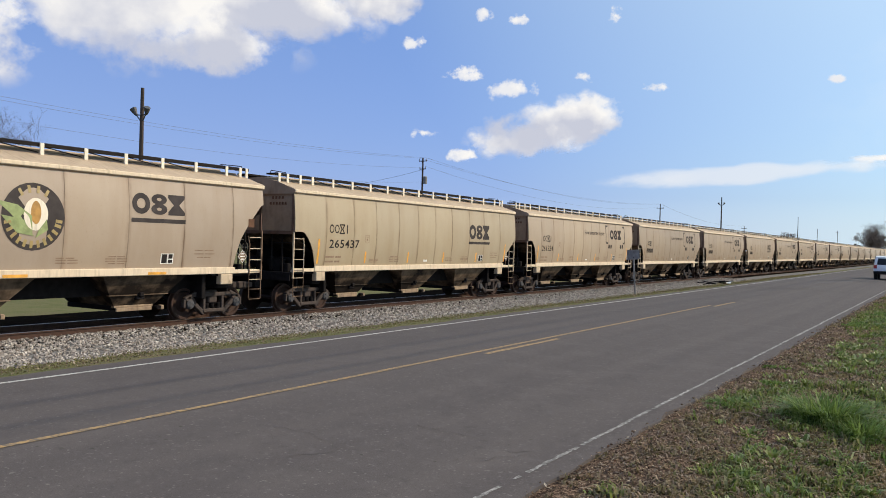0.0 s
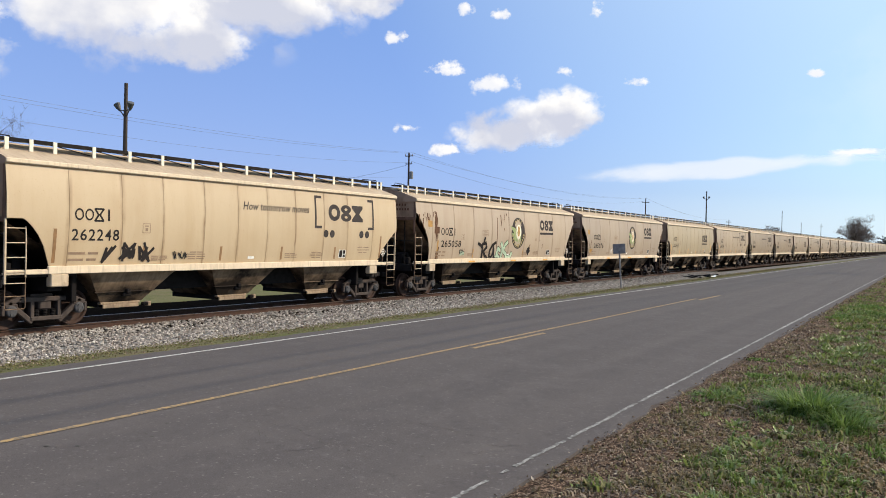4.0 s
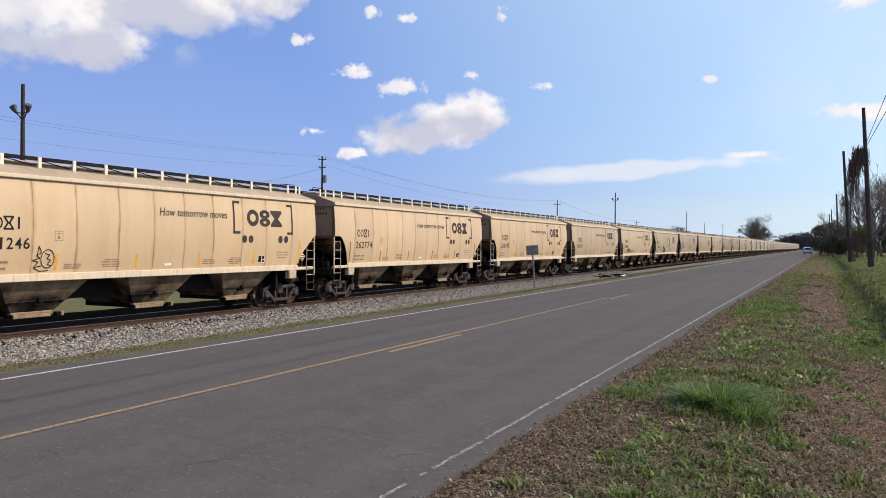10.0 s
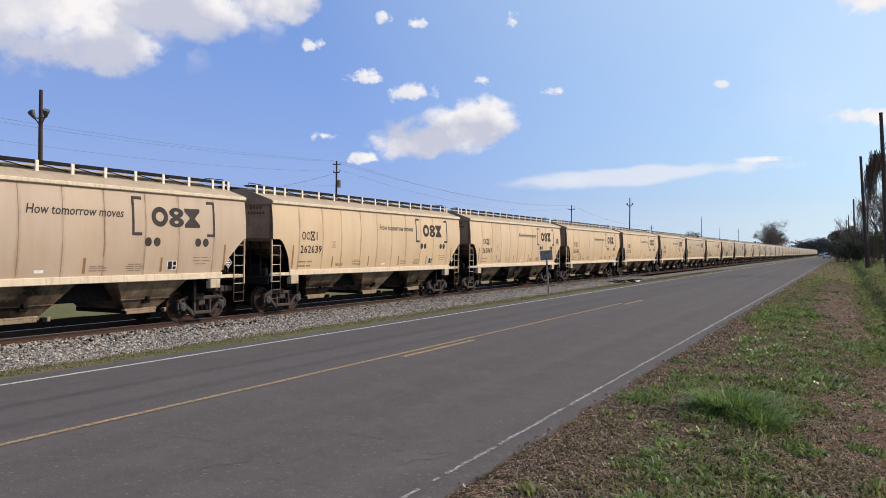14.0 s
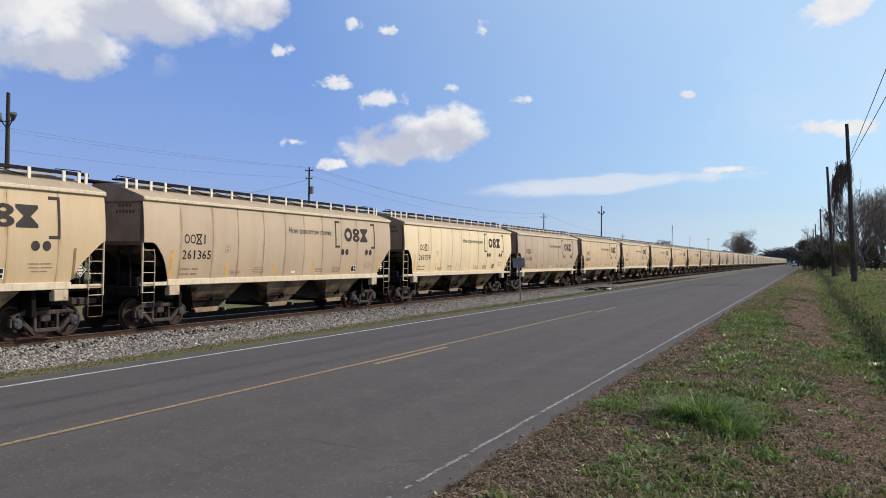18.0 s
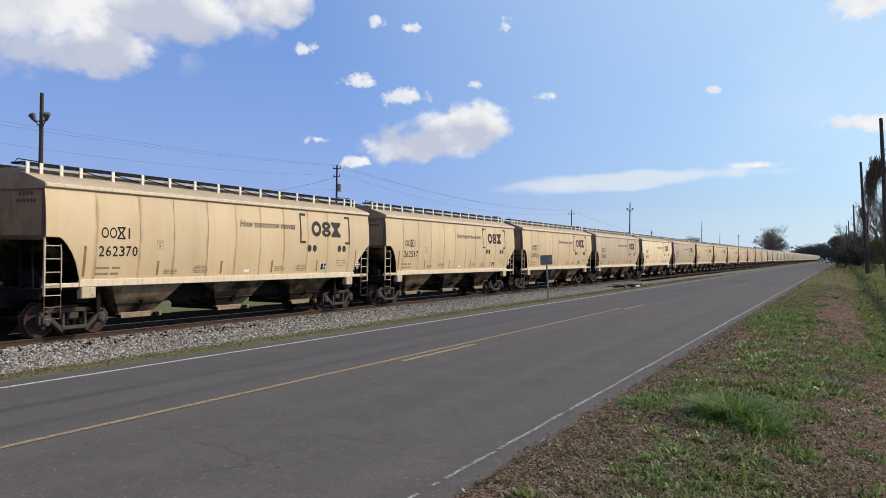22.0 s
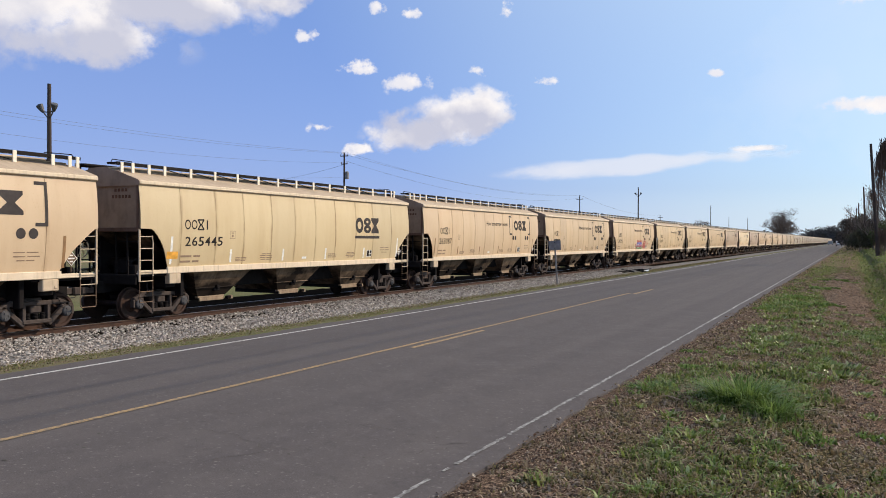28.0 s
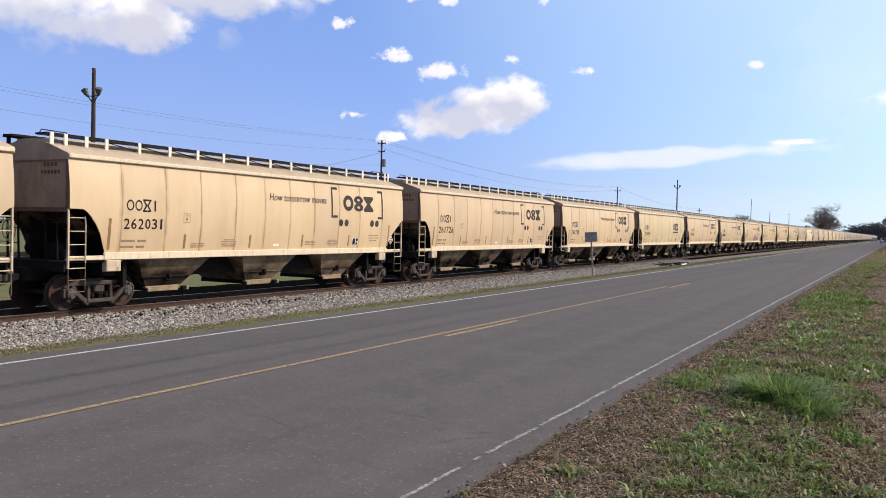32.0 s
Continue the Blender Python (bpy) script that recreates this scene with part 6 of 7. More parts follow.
def leafy_tree(x, y, h, r, seed, name="evergreen_tree", label="dark evergreen tree with dense foliage", material=None, n=900, leaf=0.35, low=0.1):
    rnd = random.Random(seed)
    root = thing(name, label, "tree", "trees in the distance")
    root.location = (x, y, ground_z(x, y))
    trunk = Mesh().tube([(0, 0, -0.2), (0.1, 0, h * 0.5), (0.05, 0.1, h * 0.9)], [h * 0.025, h * 0.018, h * 0.006], 6)
    for k in range(8):
        a = k * 2.4
        z = h * (0.25 + 0.07 * k)
        trunk.tube([(0.05, 0, z), (r * 0.7 * math.cos(a), r * 0.7 * math.sin(a), z + h * 0.1)], [h * 0.008, h * 0.003], 4)
    part("trunk", trunk, M_BARK, root)
    c = Mesh()
    blobs = [(rnd.uniform(-0.6, 0.6) * r, rnd.uniform(-0.6, 0.6) * r, h * rnd.uniform(low + 0.1, 0.88), r * rnd.uniform(0.35, 0.6)) for _ in range(9)]
    vs, fs = [], []
    for _ in range(n):
        bx, by, bz, br = rnd.choice(blobs)
        d = Vector((rnd.gauss(0, 1), rnd.gauss(0, 1), rnd.gauss(0, 1))).normalized() * br * rnd.uniform(0.6, 1.08)
        p = Vector((bx + d.x, by + d.y, max(h * low, bz + d.z * 0.9)))
        t = Euler((rnd.uniform(0, 6), rnd.uniform(0, 6), rnd.uniform(0, 6))).to_matrix()
        s = leaf * rnd.uniform(0.6, 1.4)
        k = len(vs)
        for q in ((-0.5, 0, 0), (0, 0.35, 0.1), (0.5, 0, 0), (0, -0.35, 0.1)):
            vs.append(tuple(p + t @ (Vector(q) * s)))
        fs.append((k, k + 1, k + 2, k + 3))
    c.v, c.f = vs, fs
    part("crown", c, material or M_EVER, root)
    return root


for az, dist, h, seed, lev in ((4.05, 480, 22.0, 5, 9), (4.38, 485, 17.5, 6, 8), (3.75, 490, 17.0, 4, 8), (4.15, 500, 20.0, 14, 8), (9.05, 330, 12.6, 7, 8), (10.5, 340, 12.0, 8, 8), (61.4, 84, 16.5, 9, 8), (65.0, 84, 13, 17, 6), (3.6, 420, 8, 19, 5)):
    x, y = polar(az, dist)
    bare_tree(x, y, h, seed, 0.52, levels=lev, fine=dist * 0.00008)
rt = random.Random(63)
for k in range(16):
    az = -2.0 - 0.30 * k + rt.uniform(-0.1, 0.1)
    dist = rt.choice((150, 165, 190, 215)) + rt.uniform(-8, 8)
    x, y = polar(az, dist)
    bare_tree(x, y, rt.uniform(0.078, 0.10) * dist + (1.5 if az < -2.2 else -1.5), 400 + k, rt.uniform(0.30, 0.42), "woods_tree", "tall leafless tree at the edge of the woods", 6, None, 0.025)
for az, dist, h, seed in ((-0.9, 215, 12.0, 39), (-0.3, 260, 12.5, 40), (0.25, 300, 11.5, 41), (-1.2, 160, 10.0, 43)):
    x, y = polar(az, dist)
    bare_tree(x, y, h, seed, 0.4, "woods_tree", "tall leafless tree at the edge of the woods", 6, None, 0.025)
for az, dist, h, r, seed in ((0.30, 225, 6.2, 2.6, 51), (-0.15, 235, 8.4, 3.0, 52), (-0.65, 215, 7.0, 2.8, 53), (-1.1, 200, 5.4, 2.6, 54), (-0.4, 180, 4.0, 2.4, 55), (-0.9, 165, 4.0, 2.0, 56), (0.05, 260, 7.5, 3.0, 57),
                             (-2.9, 185, 5.0, 3.2, 59), (-3.8, 190, 4.6, 3.4, 60), (-4.7, 190, 5.0, 3.4, 61), (-2.0, 210, 5.5, 3, 62)):
    x, y = polar(az, dist)
    leafy_tree(x, y, h * 1.12, r * 1.05, seed, *(("evergreen_tree", "dark evergreen tree with dense foliage", None) if seed % 3 else ("leafless_thicket", "brown leafless thicket tangled with vines", M_BRUSH)), 3400, 0.26)
x, y = polar(-1.75, 128)
leafy_tree(x, y, 5.0, 2.0, 58, "green_bush_tree", "small tree with olive-green leaves beside the old poles", M_BUSH, 2200, 0.3)
for k in range(15):
    az, dist = 0.1 + 0.19 * k, 1000 + 40 * (k % 4)
    x, y = polar(az, dist)
    leafy_tree(x, y, 11.0 + 2.0 * math.sin(k * 1.7) + (4.5 if 3 < k < 12 else 0), 11.0, 70 + k, "far_tree", "hazy dark distant tree in the woods on the horizon", M_FAR, 700, 1.9, 0.0)
for k in range(26):
    az, dist = 5.0 + 2.6 * k, 420 + 60 * (k % 3)
    x, y = polar(az, dist)
    leafy_tree(x, y, 5.2 + 1.2 * math.sin(k * 2.1), 9.0, 120 + k, "far_tree", "dark distant tree in the woods on the horizon", M_FAR, n=360, leaf=1.4, low=0.0)

# ---- verge plants ----


def blades(name, label, spots, material, seed):
    """Spots: (x, y, count, radius, height, droop)."""
    rnd = np.random.RandomState(seed)
    sp = np.array([(x, y, n, r, h, d, ground_z(x, y) - 0.012) for x, y, n, r, h, d in spots])
    x, y, _, r, h, droop, z = np.repeat(sp, sp[:, 2].astype(int), axis=0).T
    n = len(x)
    a, b = rnd.uniform(0, 6.283, n), rnd.uniform(0, 6.283, n)
    d = r * np.sqrt(rnd.uniform(0, 1, n))
    px, py = x + d * np.cos(a), y + d * np.sin(a)
    hh = h * rnd.uniform(0.45, 1.15, n)
    lean = droop * hh * rnd.uniform(0.2, 1.2, n)
    w = rnd.uniform(0.004, 0.010, n) * (1 + y / 18)
    ca, sa = np.cos(b), np.sin(b)
    wx, wy = -sa * w, ca * w
    mx, my = px + ca * lean * 0.35, py + sa * lean * 0.35
    zm = z + hh * 0.62
    v = np.stack([np.stack(q, 1) for q in ((px - wx, py - wy, z), (px + wx, py + wy, z), (mx + wx * 0.8, my + wy * 0.8, zm), (mx - wx * 0.8, my - wy * 0.8, zm),
                                           (px + ca * lean, py + sa * lean, z + hh * (1.0 - 0.25 * droop)))], 1).reshape(-1, 3)
    m = Mesh()
    m.v = v.tolist()
    m.f = [f for k in range(0, 5 * n, 5) for f in ((k, k + 1, k + 2, k + 3), (k + 3, k + 2, k + 4))]
    return thing(name, label, "grass", kind="stuff", m=m, material=material)


def scatter():
    rnd = random.Random(21)
    green, olive, dry, strip = [], [], [], []
    for _ in range(36000):
        y = 3.2 + rnd.random() ** 1.7 * 60
        hi = -2.45 + min(9.0, 2.6 + 0.30 * y)
        x = rnd.uniform(-2.60, hi)
        g = green_at(x, y)
        s = 1 + y / 30
        if rnd.random() < g * 0.95:
            lush = g > (0.80 if y > 9 else 1.0) + rnd.uniform(-0.25, 0.25)
            (green if lush else olive).append((x, y, rnd.randint(6, 10), (0.035 + 0.09 * rnd.random() ** 2) * s, rnd.uniform(0.04, 0.11) * (1.3 if lush else 0.85) * (1.4 if x > 1.8 else 1), 1.1))
        elif rnd.random() < (0.6 if g > 0.0 else 0.25):
            dry.append((x, y, rnd.randint(3, 7), (0.05 + 0.12 * rnd.random()) * s, rnd.uniform(0.02, 0.06), 2.1))
    for _ in range(9000):
        y = 4.5 + rnd.random() ** 1.3 * 15
        x = rnd.uniform(-2.55, 3.2)
        g = green_at(x, y)
        if g > rnd.uniform(-0.15, 0.75):
            olive.append((x, y, rnd.randint(5, 8), 0.05 + 0.06 * rnd.random(), rnd.uniform(0.025, 0.075), 1.4))
        elif rnd.random() < 0.5:
            dry.append((x, y, rnd.randint(3, 6), 0.06 + 0.08 * rnd.random(), rnd.uniform(0.015, 0.05), 2.2))
    for _ in range(5200):
        y = 13 + rnd.random() ** 1.4 * 60
        x = 1.80 + abs(rnd.gauss(0, 1.0)) * (1 + y / 60) if rnd.random() < 0.8 else rnd.uniform(1.3, 1.9)
        (green if rnd.random() < 0.7 else olive).append((x, y, rnd.randint(8, 13), 0.10 * (1 + y / 40), rnd.uniform(0.08, 0.2), 0.9))
    for _ in range(9000):
        y = rnd.uniform(-7.0, 3.6)
        x = rnd.uniform(-2.6, 5.0)
        (olive if rnd.random() < green_at(x, y) else dry).append((x, y, 6, 0.12, rnd.uniform(0.03, 0.08), 1.2))
    for _ in range(2600):
        y = 60 + rnd.random() ** 1.5 * 120
        x = rnd.uniform(-2.3, 14)
        if rnd.random() < green_at(x, y):
            green.append((x, y, 3, 0.3, rnd.uniform(0.08, 0.2), 0.6))
    for _ in range(9500):
        y = 6.5 + rnd.random() ** 1.6 * 90
        x = rnd.uniform(-14.5, -10.65)
        s = 1 + y / 40
        (strip if rnd.random() < 0.72 else dry).append((x, y, rnd.randint(4, 7), 0.22 * s, rnd.uniform(0.015, 0.045), 1.4))
    blades("verge_grass", "short uneven green grass on the road verge", green, M_BLADE, 1)
    blades("olive_grass", "thin worn olive-brown turf on the road verge", olive, M_OLIVE, 5)
    blades("dry_grass", "dead brown grass and leaf litter on the verge", dry, M_DRY, 2)
    blades("trackside_grass", "thin yellowish-green grass strip between road and ballast", strip, M_STRIP, 3)


M_STRIP = island_mat("strip_grass", (0.165, 0.155, 0.062), (0.225, 0.195, 0.088), (0.125, 0.13, 0.048), (0.25, 0.21, 0.105), thin=0.3)
scatter()


def grass_tuft(x, y, r, h, n, seed):
    spots = []
    rnd = random.Random(seed)
    for _ in range(max(3, n // 40)):
        a, d = rnd.uniform(0, 6.28), r * rnd.random() ** 0.6
        spots.append((x + d * math.cos(a), y + d * math.sin(a), 40, 0.11, h * rnd.uniform(0.6, 1.1) * (1 - 0.5 * d / r), 0.75))
    t = blades("grass_tuft", "lush bright green tuft of long grass", spots, M_TUFT, seed)
    t["category"], t["kind"] = "grass tuft", "stuff"


def arching_tuft(x, y, r, h, n, seed):
    """Long blades that rise from one crown and arch outwards."""
    rnd = np.random.RandomState(seed)
    a = rnd.uniform(0, 6.283, n)
    d = 0.45 * r * np.sqrt(rnd.uniform(0, 1, n))
    px, py, z0 = d * np.cos(a), d * np.sin(a), np.full(n, -0.03)
    b = a + rnd.normal(0, 0.5, n)
    hh = h * rnd.uniform(0.5, 1.1, n)
    out = r * rnd.uniform(0.15, 0.95, n)
    w = rnd.uniform(0.003, 0.008, n)
    wx, wy = -np.sin(b) * w, np.cos(b) * w
    rows = []
    for t, wide in ((0.0, 0.8), (0.4, 1.0), (0.75, 0.75), (1.0, 0.05)):
        qx, qy = px + np.cos(b) * out * t ** 1.7, py + np.sin(b) * out * t ** 1.7
        qz = z0 + hh * (1.55 * t - 0.55 * t * t * (0.6 + out / r))
        rows += [np.stack((qx - wx * wide, qy - wy * wide, qz), 1), np.stack((qx + wx * wide, qy + wy * wide, qz), 1)]
    m = Mesh()
    m.v = np.stack(rows, 1).reshape(-1, 3).tolist()
    m.f = [(k + i, k + i + 1, k + i + 3, k + i + 2) for k in range(0, 8 * n, 8) for i in (0, 2, 4)]
    root = thing("grass_tuft", "lush green tuft of long arching grass", "grass tuft", "tufts on the verge")
    root.location = (x, y, ground_z(x, y))
    tagged(part("grass_clump", m, M_TUFT, root), kind="stuff")


M_TUFT = island_mat("lush_grass", (0.11, 0.18, 0.040), (0.24, 0.33, 0.095), (0.13, 0.21, 0.045), (0.045, 0.08, 0.018), rough=0.45, thin=0.4)
for i, (x, y, r, h, n) in enumerate(((-1.15, 10.2, 0.46, 0.46, 1400), (-0.75, 9.6, 0.30, 0.32, 500), (-2.25, 10.6, 0.26, 0.18, 420), (-0.4, 8.8, 0.25, 0.14, 300), (-2.1, 12.6, 0.3, 0.12, 320), (-2.36, 14.4, 0.16, 0.14, 140), (0.2, 9.5, 0.2, 0.1, 160), (-1.1, 6.7, 0.28, 0.1, 240), (-1.55, 7.3, 0.2, 0.09, 160),
                                     (-1.9, 24.5, 0.6, 0.18, 700), (-1.3, 26.5, 0.8, 0.2, 900), (-1.6, 29, 0.7, 0.2, 700), (-0.6, 27, 0.4, 0.16, 300), (-1.0, 36, 0.8, 0.2, 600), (-0.6, 44, 0.9, 0.2, 500),
                                     (0.55, 19.3, 0.35, 0.2, 400), (1.1, 21.5, 0.6, 0.25, 700), (1.2, 26, 0.7, 0.22, 700), (1.3, 33, 0.8, 0.22, 700), (2.3, 17, 0.6, 0.25, 600), (2.6, 22, 0.8, 0.25, 800), (2.2, 28, 0.9, 0.25, 800), (3.2, 34, 1.0, 0.28, 800), (2.7, 42, 1.0, 0.3, 700), (3.8, 52, 1.4, 0.3, 700))):
    if i in (0, 1, 2):
        arching_tuft(x, y, r * 1.45, h * 0.66, int(n * 0.55), 200 + i)
    grass_tuft(x, y, r, h * (0.52 if i < 3 else 1.0), n, 200 + i)


def weed(x, y, s, seed):
    """A clump of broad weed leaves."""
    rnd = random.Random(seed)
    m = Mesh()
    z = ground_z(x, y) - 0.01
    for _ in range(int(26 + 46 * s)):
        a, d = rnd.uniform(0, 6.283), 0.17 * s * rnd.random() ** 0.7
        px, py = x + d * math.cos(a), y + d * math.sin(a)
        l, w = 0.046 * s ** 0.6 * rnd.uniform(0.5, 1.4), 0.0145 * s ** 0.6 * rnd.uniform(0.7, 1.4)
        up = rnd.uniform(0.4, 2.0)
        c, q = math.cos(a), math.sin(a)
        pts = []
        for t, ww in ((0, 0.25), (0.35, 1.0), (0.7, 0.8), (1.0, 0.05)):
            fx, fz = l * t, l * up * t * (1.25 - 0.55 * t)
            pts.append([(px + c * fx - q * w * ww, py + q * fx + c * w * ww, z + fz), (px + c * fx, py + q * fx, z + fz - 0.004), (px + c * fx + q * w * ww, py + q * fx - c * w * ww, z + fz)])
        m.grid(pts)
    root = thing("broadleaf_weed", "low clump of broad dark green weed leaves", "weed", "weeds on the verge")
    root.location = (x, y, z)
    m.v = [(a - x, b - y, c - z) for a, b, c in m.v]
    tagged(part("leaf_clump", m, M_WEED, root), kind="stuff")
    return root


rw = random.Random(77)
SPOTS = [(-0.34, 14.0, 1.9), (-0.15, 13.4, 1.6), (-0.5, 14.6, 1.5), (0.0, 14.3, 1.4), (-1.38, 16.3, 1.7), (-1.2, 17.0, 1.5), (-1.34, 8.1, 1.3), (-1.24, 8.9, 1.2), (-1.5, 15.6, 1.3), (-1.1, 16.0, 1.4),
         (-1.66, 21.4, 1.6), (-1.8, 18.3, 1.6), (-1.5, 18.9, 1.4), (-1.0, 17.6, 1.5), (-0.8, 15.4, 1.3), (-1.15, 6.75, 1.0), (-0.65, 7.4, 0.9), (1.2, 17.0, 1.7), (1.5, 19.5, 2.0), (1.9, 18, 1.6), (-0.4, 17.5, 1.2)]
for _ in range(92):
    y = 4.8 + rw.random() ** 1.3 * 20
    SPOTS.append((rw.uniform(-2.0, 0.5 + 0.08 * y), y, rw.uniform(0.35, 0.75) * (1 + y / 40)))
for i, (x, y, s) in enumerate(SPOTS):
    weed(x, y, s, 300 + i)


def leaf_litter():
    """Dead leaves and clods along the edge of the asphalt."""
    rnd = random.Random(4)
    vs, fs = [], []
    for _ in range(15000):
        y = 3 + rnd.random() ** 1.6 * 34
        x = -2.72 + abs(rnd.gauss(0, 0.55)) if rnd.random() < 0.6 else rnd.uniform(-2.4, 2.6)
        if rnd.random() > 0.42 + 0.9 * noise.noise((x * 1.1, y * 0.7, 2.0)) + 0.4 * noise.noise((x * 4, y * 3, 6.0)):
            continue
        z = ground_z(x, y) + 0.004
        if x < -2.6:
            z = max(z, road_z(x) + 0.004)
        s = 0.005 + 0.015 * rnd.random() ** 2.0 * (1 + y / 30)
        t = Euler((rnd.gauss(0, 0.6), rnd.gauss(0, 0.6), rnd.uniform(0, 6))).to_matrix()
        k = len(vs)
        for q in ((-1, -0.3, 0), (0, -0.6, 0.3), (1, 0.1, 0), (0.1, 0.6, 0.25)):
            p = t @ (Vector(q) * s)
            vs.append((x + p.x, y + p.y, z + 0.004 + p.z))
        fs.append((k, k + 1, k + 2, k + 3))
    m = Mesh()
    m.v, m.f = vs, fs
    thing("leaf_litter", "reddish-brown dead leaves and clods along the asphalt edge", "leaf litter", kind="stuff", m=m, material=M_LITTER)


def clods():
    """Loose clods and pebbles on the bare soil."""
    rnd = random.Random(14)
    base = [(1, 0, 0), (-1, 0, 0), (0, 1, 0), (0, -1, 0), (0, 0, 1), (0, 0, -1)]
    tri = [(0, 2, 4), (2, 1, 4), (1, 3, 4), (3, 0, 4), (2, 0, 5), (1, 2, 5), (3, 1, 5), (0, 3, 5)]
    m = Mesh()
    for _ in range(3600):
        y = 3.2 + rnd.random() ** 1.7 * 26
        x = rnd.uniform(-2.75, 1.8)
        if rnd.random() < green_at(x, y) * 1.2:
            continue
        s = (0.005 + 0.011 * rnd.random() ** 2.5) * (1 + y / 40)
        z = max(ground_z(x, y), road_z(x) if x < -2.6 else -9) + s * 0.4
        m.add([(x + b[0] * s * rnd.uniform(0.7, 1.5), y + b[1] * s * rnd.uniform(0.7, 1.5), z + b[2] * s * rnd.uniform(0.5, 1.1)) for b in base], tri)
    thing("soil_clods", "loose brown clods and pebbles on the bare verge", "clods", kind="stuff", m=m, material=M_CLOD)


def sprigs():
    """Small clumps of bright grass and leaves all over the verge."""
    rnd = random.Random(31)
    spots = []
    while len(spots) < 900:
        y = 4.6 + rnd.random() ** 1.4 * 26
        x = rnd.uniform(-2.4, 3.4)
        if rnd.random() < green_at(x, y) * 1.3 - 0.35 + (0.15 if y > 9 else 0):
            spots.append((x, y, rnd.randint(10, 22), 0.05 + 0.07 * rnd.random() ** 2, rnd.uniform(0.06, 0.15), 1.3))
    blades("grass_sprigs", "scattered bright sprigs of fresh grass on the verge", spots, M_SPRIG, 9)


M_SPRIG = island_mat("fresh_grass", (0.13, 0.20, 0.045), (0.30, 0.38, 0.13), (0.08, 0.13, 0.03), (0.20, 0.28, 0.07), (0.48, 0.50, 0.28), rough=0.4, thin=0.5)
sprigs()
M_CLOD = island_mat("dry_clods", (0.09, 0.058, 0.04), (0.20, 0.135, 0.09), (0.05, 0.034, 0.026), (0.30, 0.23, 0.17), rough=0.9)
clods()
M_LITTER = island_mat("dead_leaves", (0.10, 0.068, 0.046), (0.25, 0.175, 0.12), (0.025, 0.019, 0.016), (0.19, 0.105, 0.068), (0.54, 0.45, 0.34))
leaf_litter()


# ---- vehicles on the road ----
def build_suv(name, label, paint):
    root = thing(name, label, "car", "vehicles on the road")
    sec = [(-2.3, 0.45), (-2.32, 0.75), (-2.25, 1.02), (-2.05, 1.70), (-1.7, 1.80), (0.1, 1.80), (0.75, 1.12), (1.9, 1.02), (2.25, 0.85), (2.3, 0.45)]
    m = Mesh()
    rows = []
    for x, k in ((-0.93, 0.97), (-0.90, 1.0), (0.90, 1.0), (0.93, 0.97)):
        rows.append([(x * (1 - 0.13 * max(0, (z - 1.05)) / 0.75), y * k, z * (k if z > 1 else 1)) for y, z in sec])
    m.grid(rows)
    for r in (rows[0], rows[-1]):
        m.add(r, [tuple(range(len(r)))])
    part("body", m, paint, root, "", True)
    part("rear_window", Mesh().add([(-0.70, -2.225, 1.12), (0.70, -2.225, 1.12), (0.66, -2.09, 1.60), (-0.66, -2.09, 1.60)], [(0, 1, 2, 3)]), M_GLASS, root)
    for s in (-1, 1):
        part("side_window", Mesh().add([(s * 0.945, -1.85, 1.14), (s * 0.945, 0.55, 1.14), (s * 0.855, 0.05, 1.66), (s * 0.855, -1.7, 1.66)], [(0, 1, 2, 3)]), M_GLASS, root)
        part("tail_lamp", Mesh().box(*sorted((s * 0.70, s * 0.92)), -2.345, -2.28, 0.85, 1.10, 0.01), M_LAMP, root)
        for y in (-1.4, 1.4):
            w = part("wheel", Mesh().lathe_x([(s * a, r) for a, r in ((0.70, 0.30), (0.72, 0.36), (0.90, 0.36), (0.94, 0.30))][::s], 18), M_RUBBER, root)
            w.location = (0, y, 0.36)
            part("hub", Mesh().lathe_x([(s * a, r) for a, r in ((0.93, 0.2), (0.95, 0.18), (0.955, 0.05))][::s], 12), M_GALV, w)
    part("windscreen", Mesh().add([(-0.72, 0.72, 1.16), (0.72, 0.72, 1.16), (0.66, 0.17, 1.72), (-0.66, 0.17, 1.72)], [(0, 1, 2, 3)]), M_GLASS, root)
    part("bumper", Mesh().box(-0.92, 0.92, -2.40, -2.28, 0.42, 0.66, 0.03), M_DARK, root)
    part("plate", Mesh().box(-0.15, 0.15, -2.35, -2.33, 0.76, 0.86), M_WHITE, root, "plain pale bar")
    return root


SUV = build_suv("suv", "white sport utility vehicle with dark windows driving on the road", M_CARWHITE)
ONCOMING = build_suv("suv", "grey sport utility vehicle far down the road", M_CARGREY)
THIRD = build_suv("suv", "pale sport utility vehicle far down the road", M_CARWHITE)

# ---- clouds ----


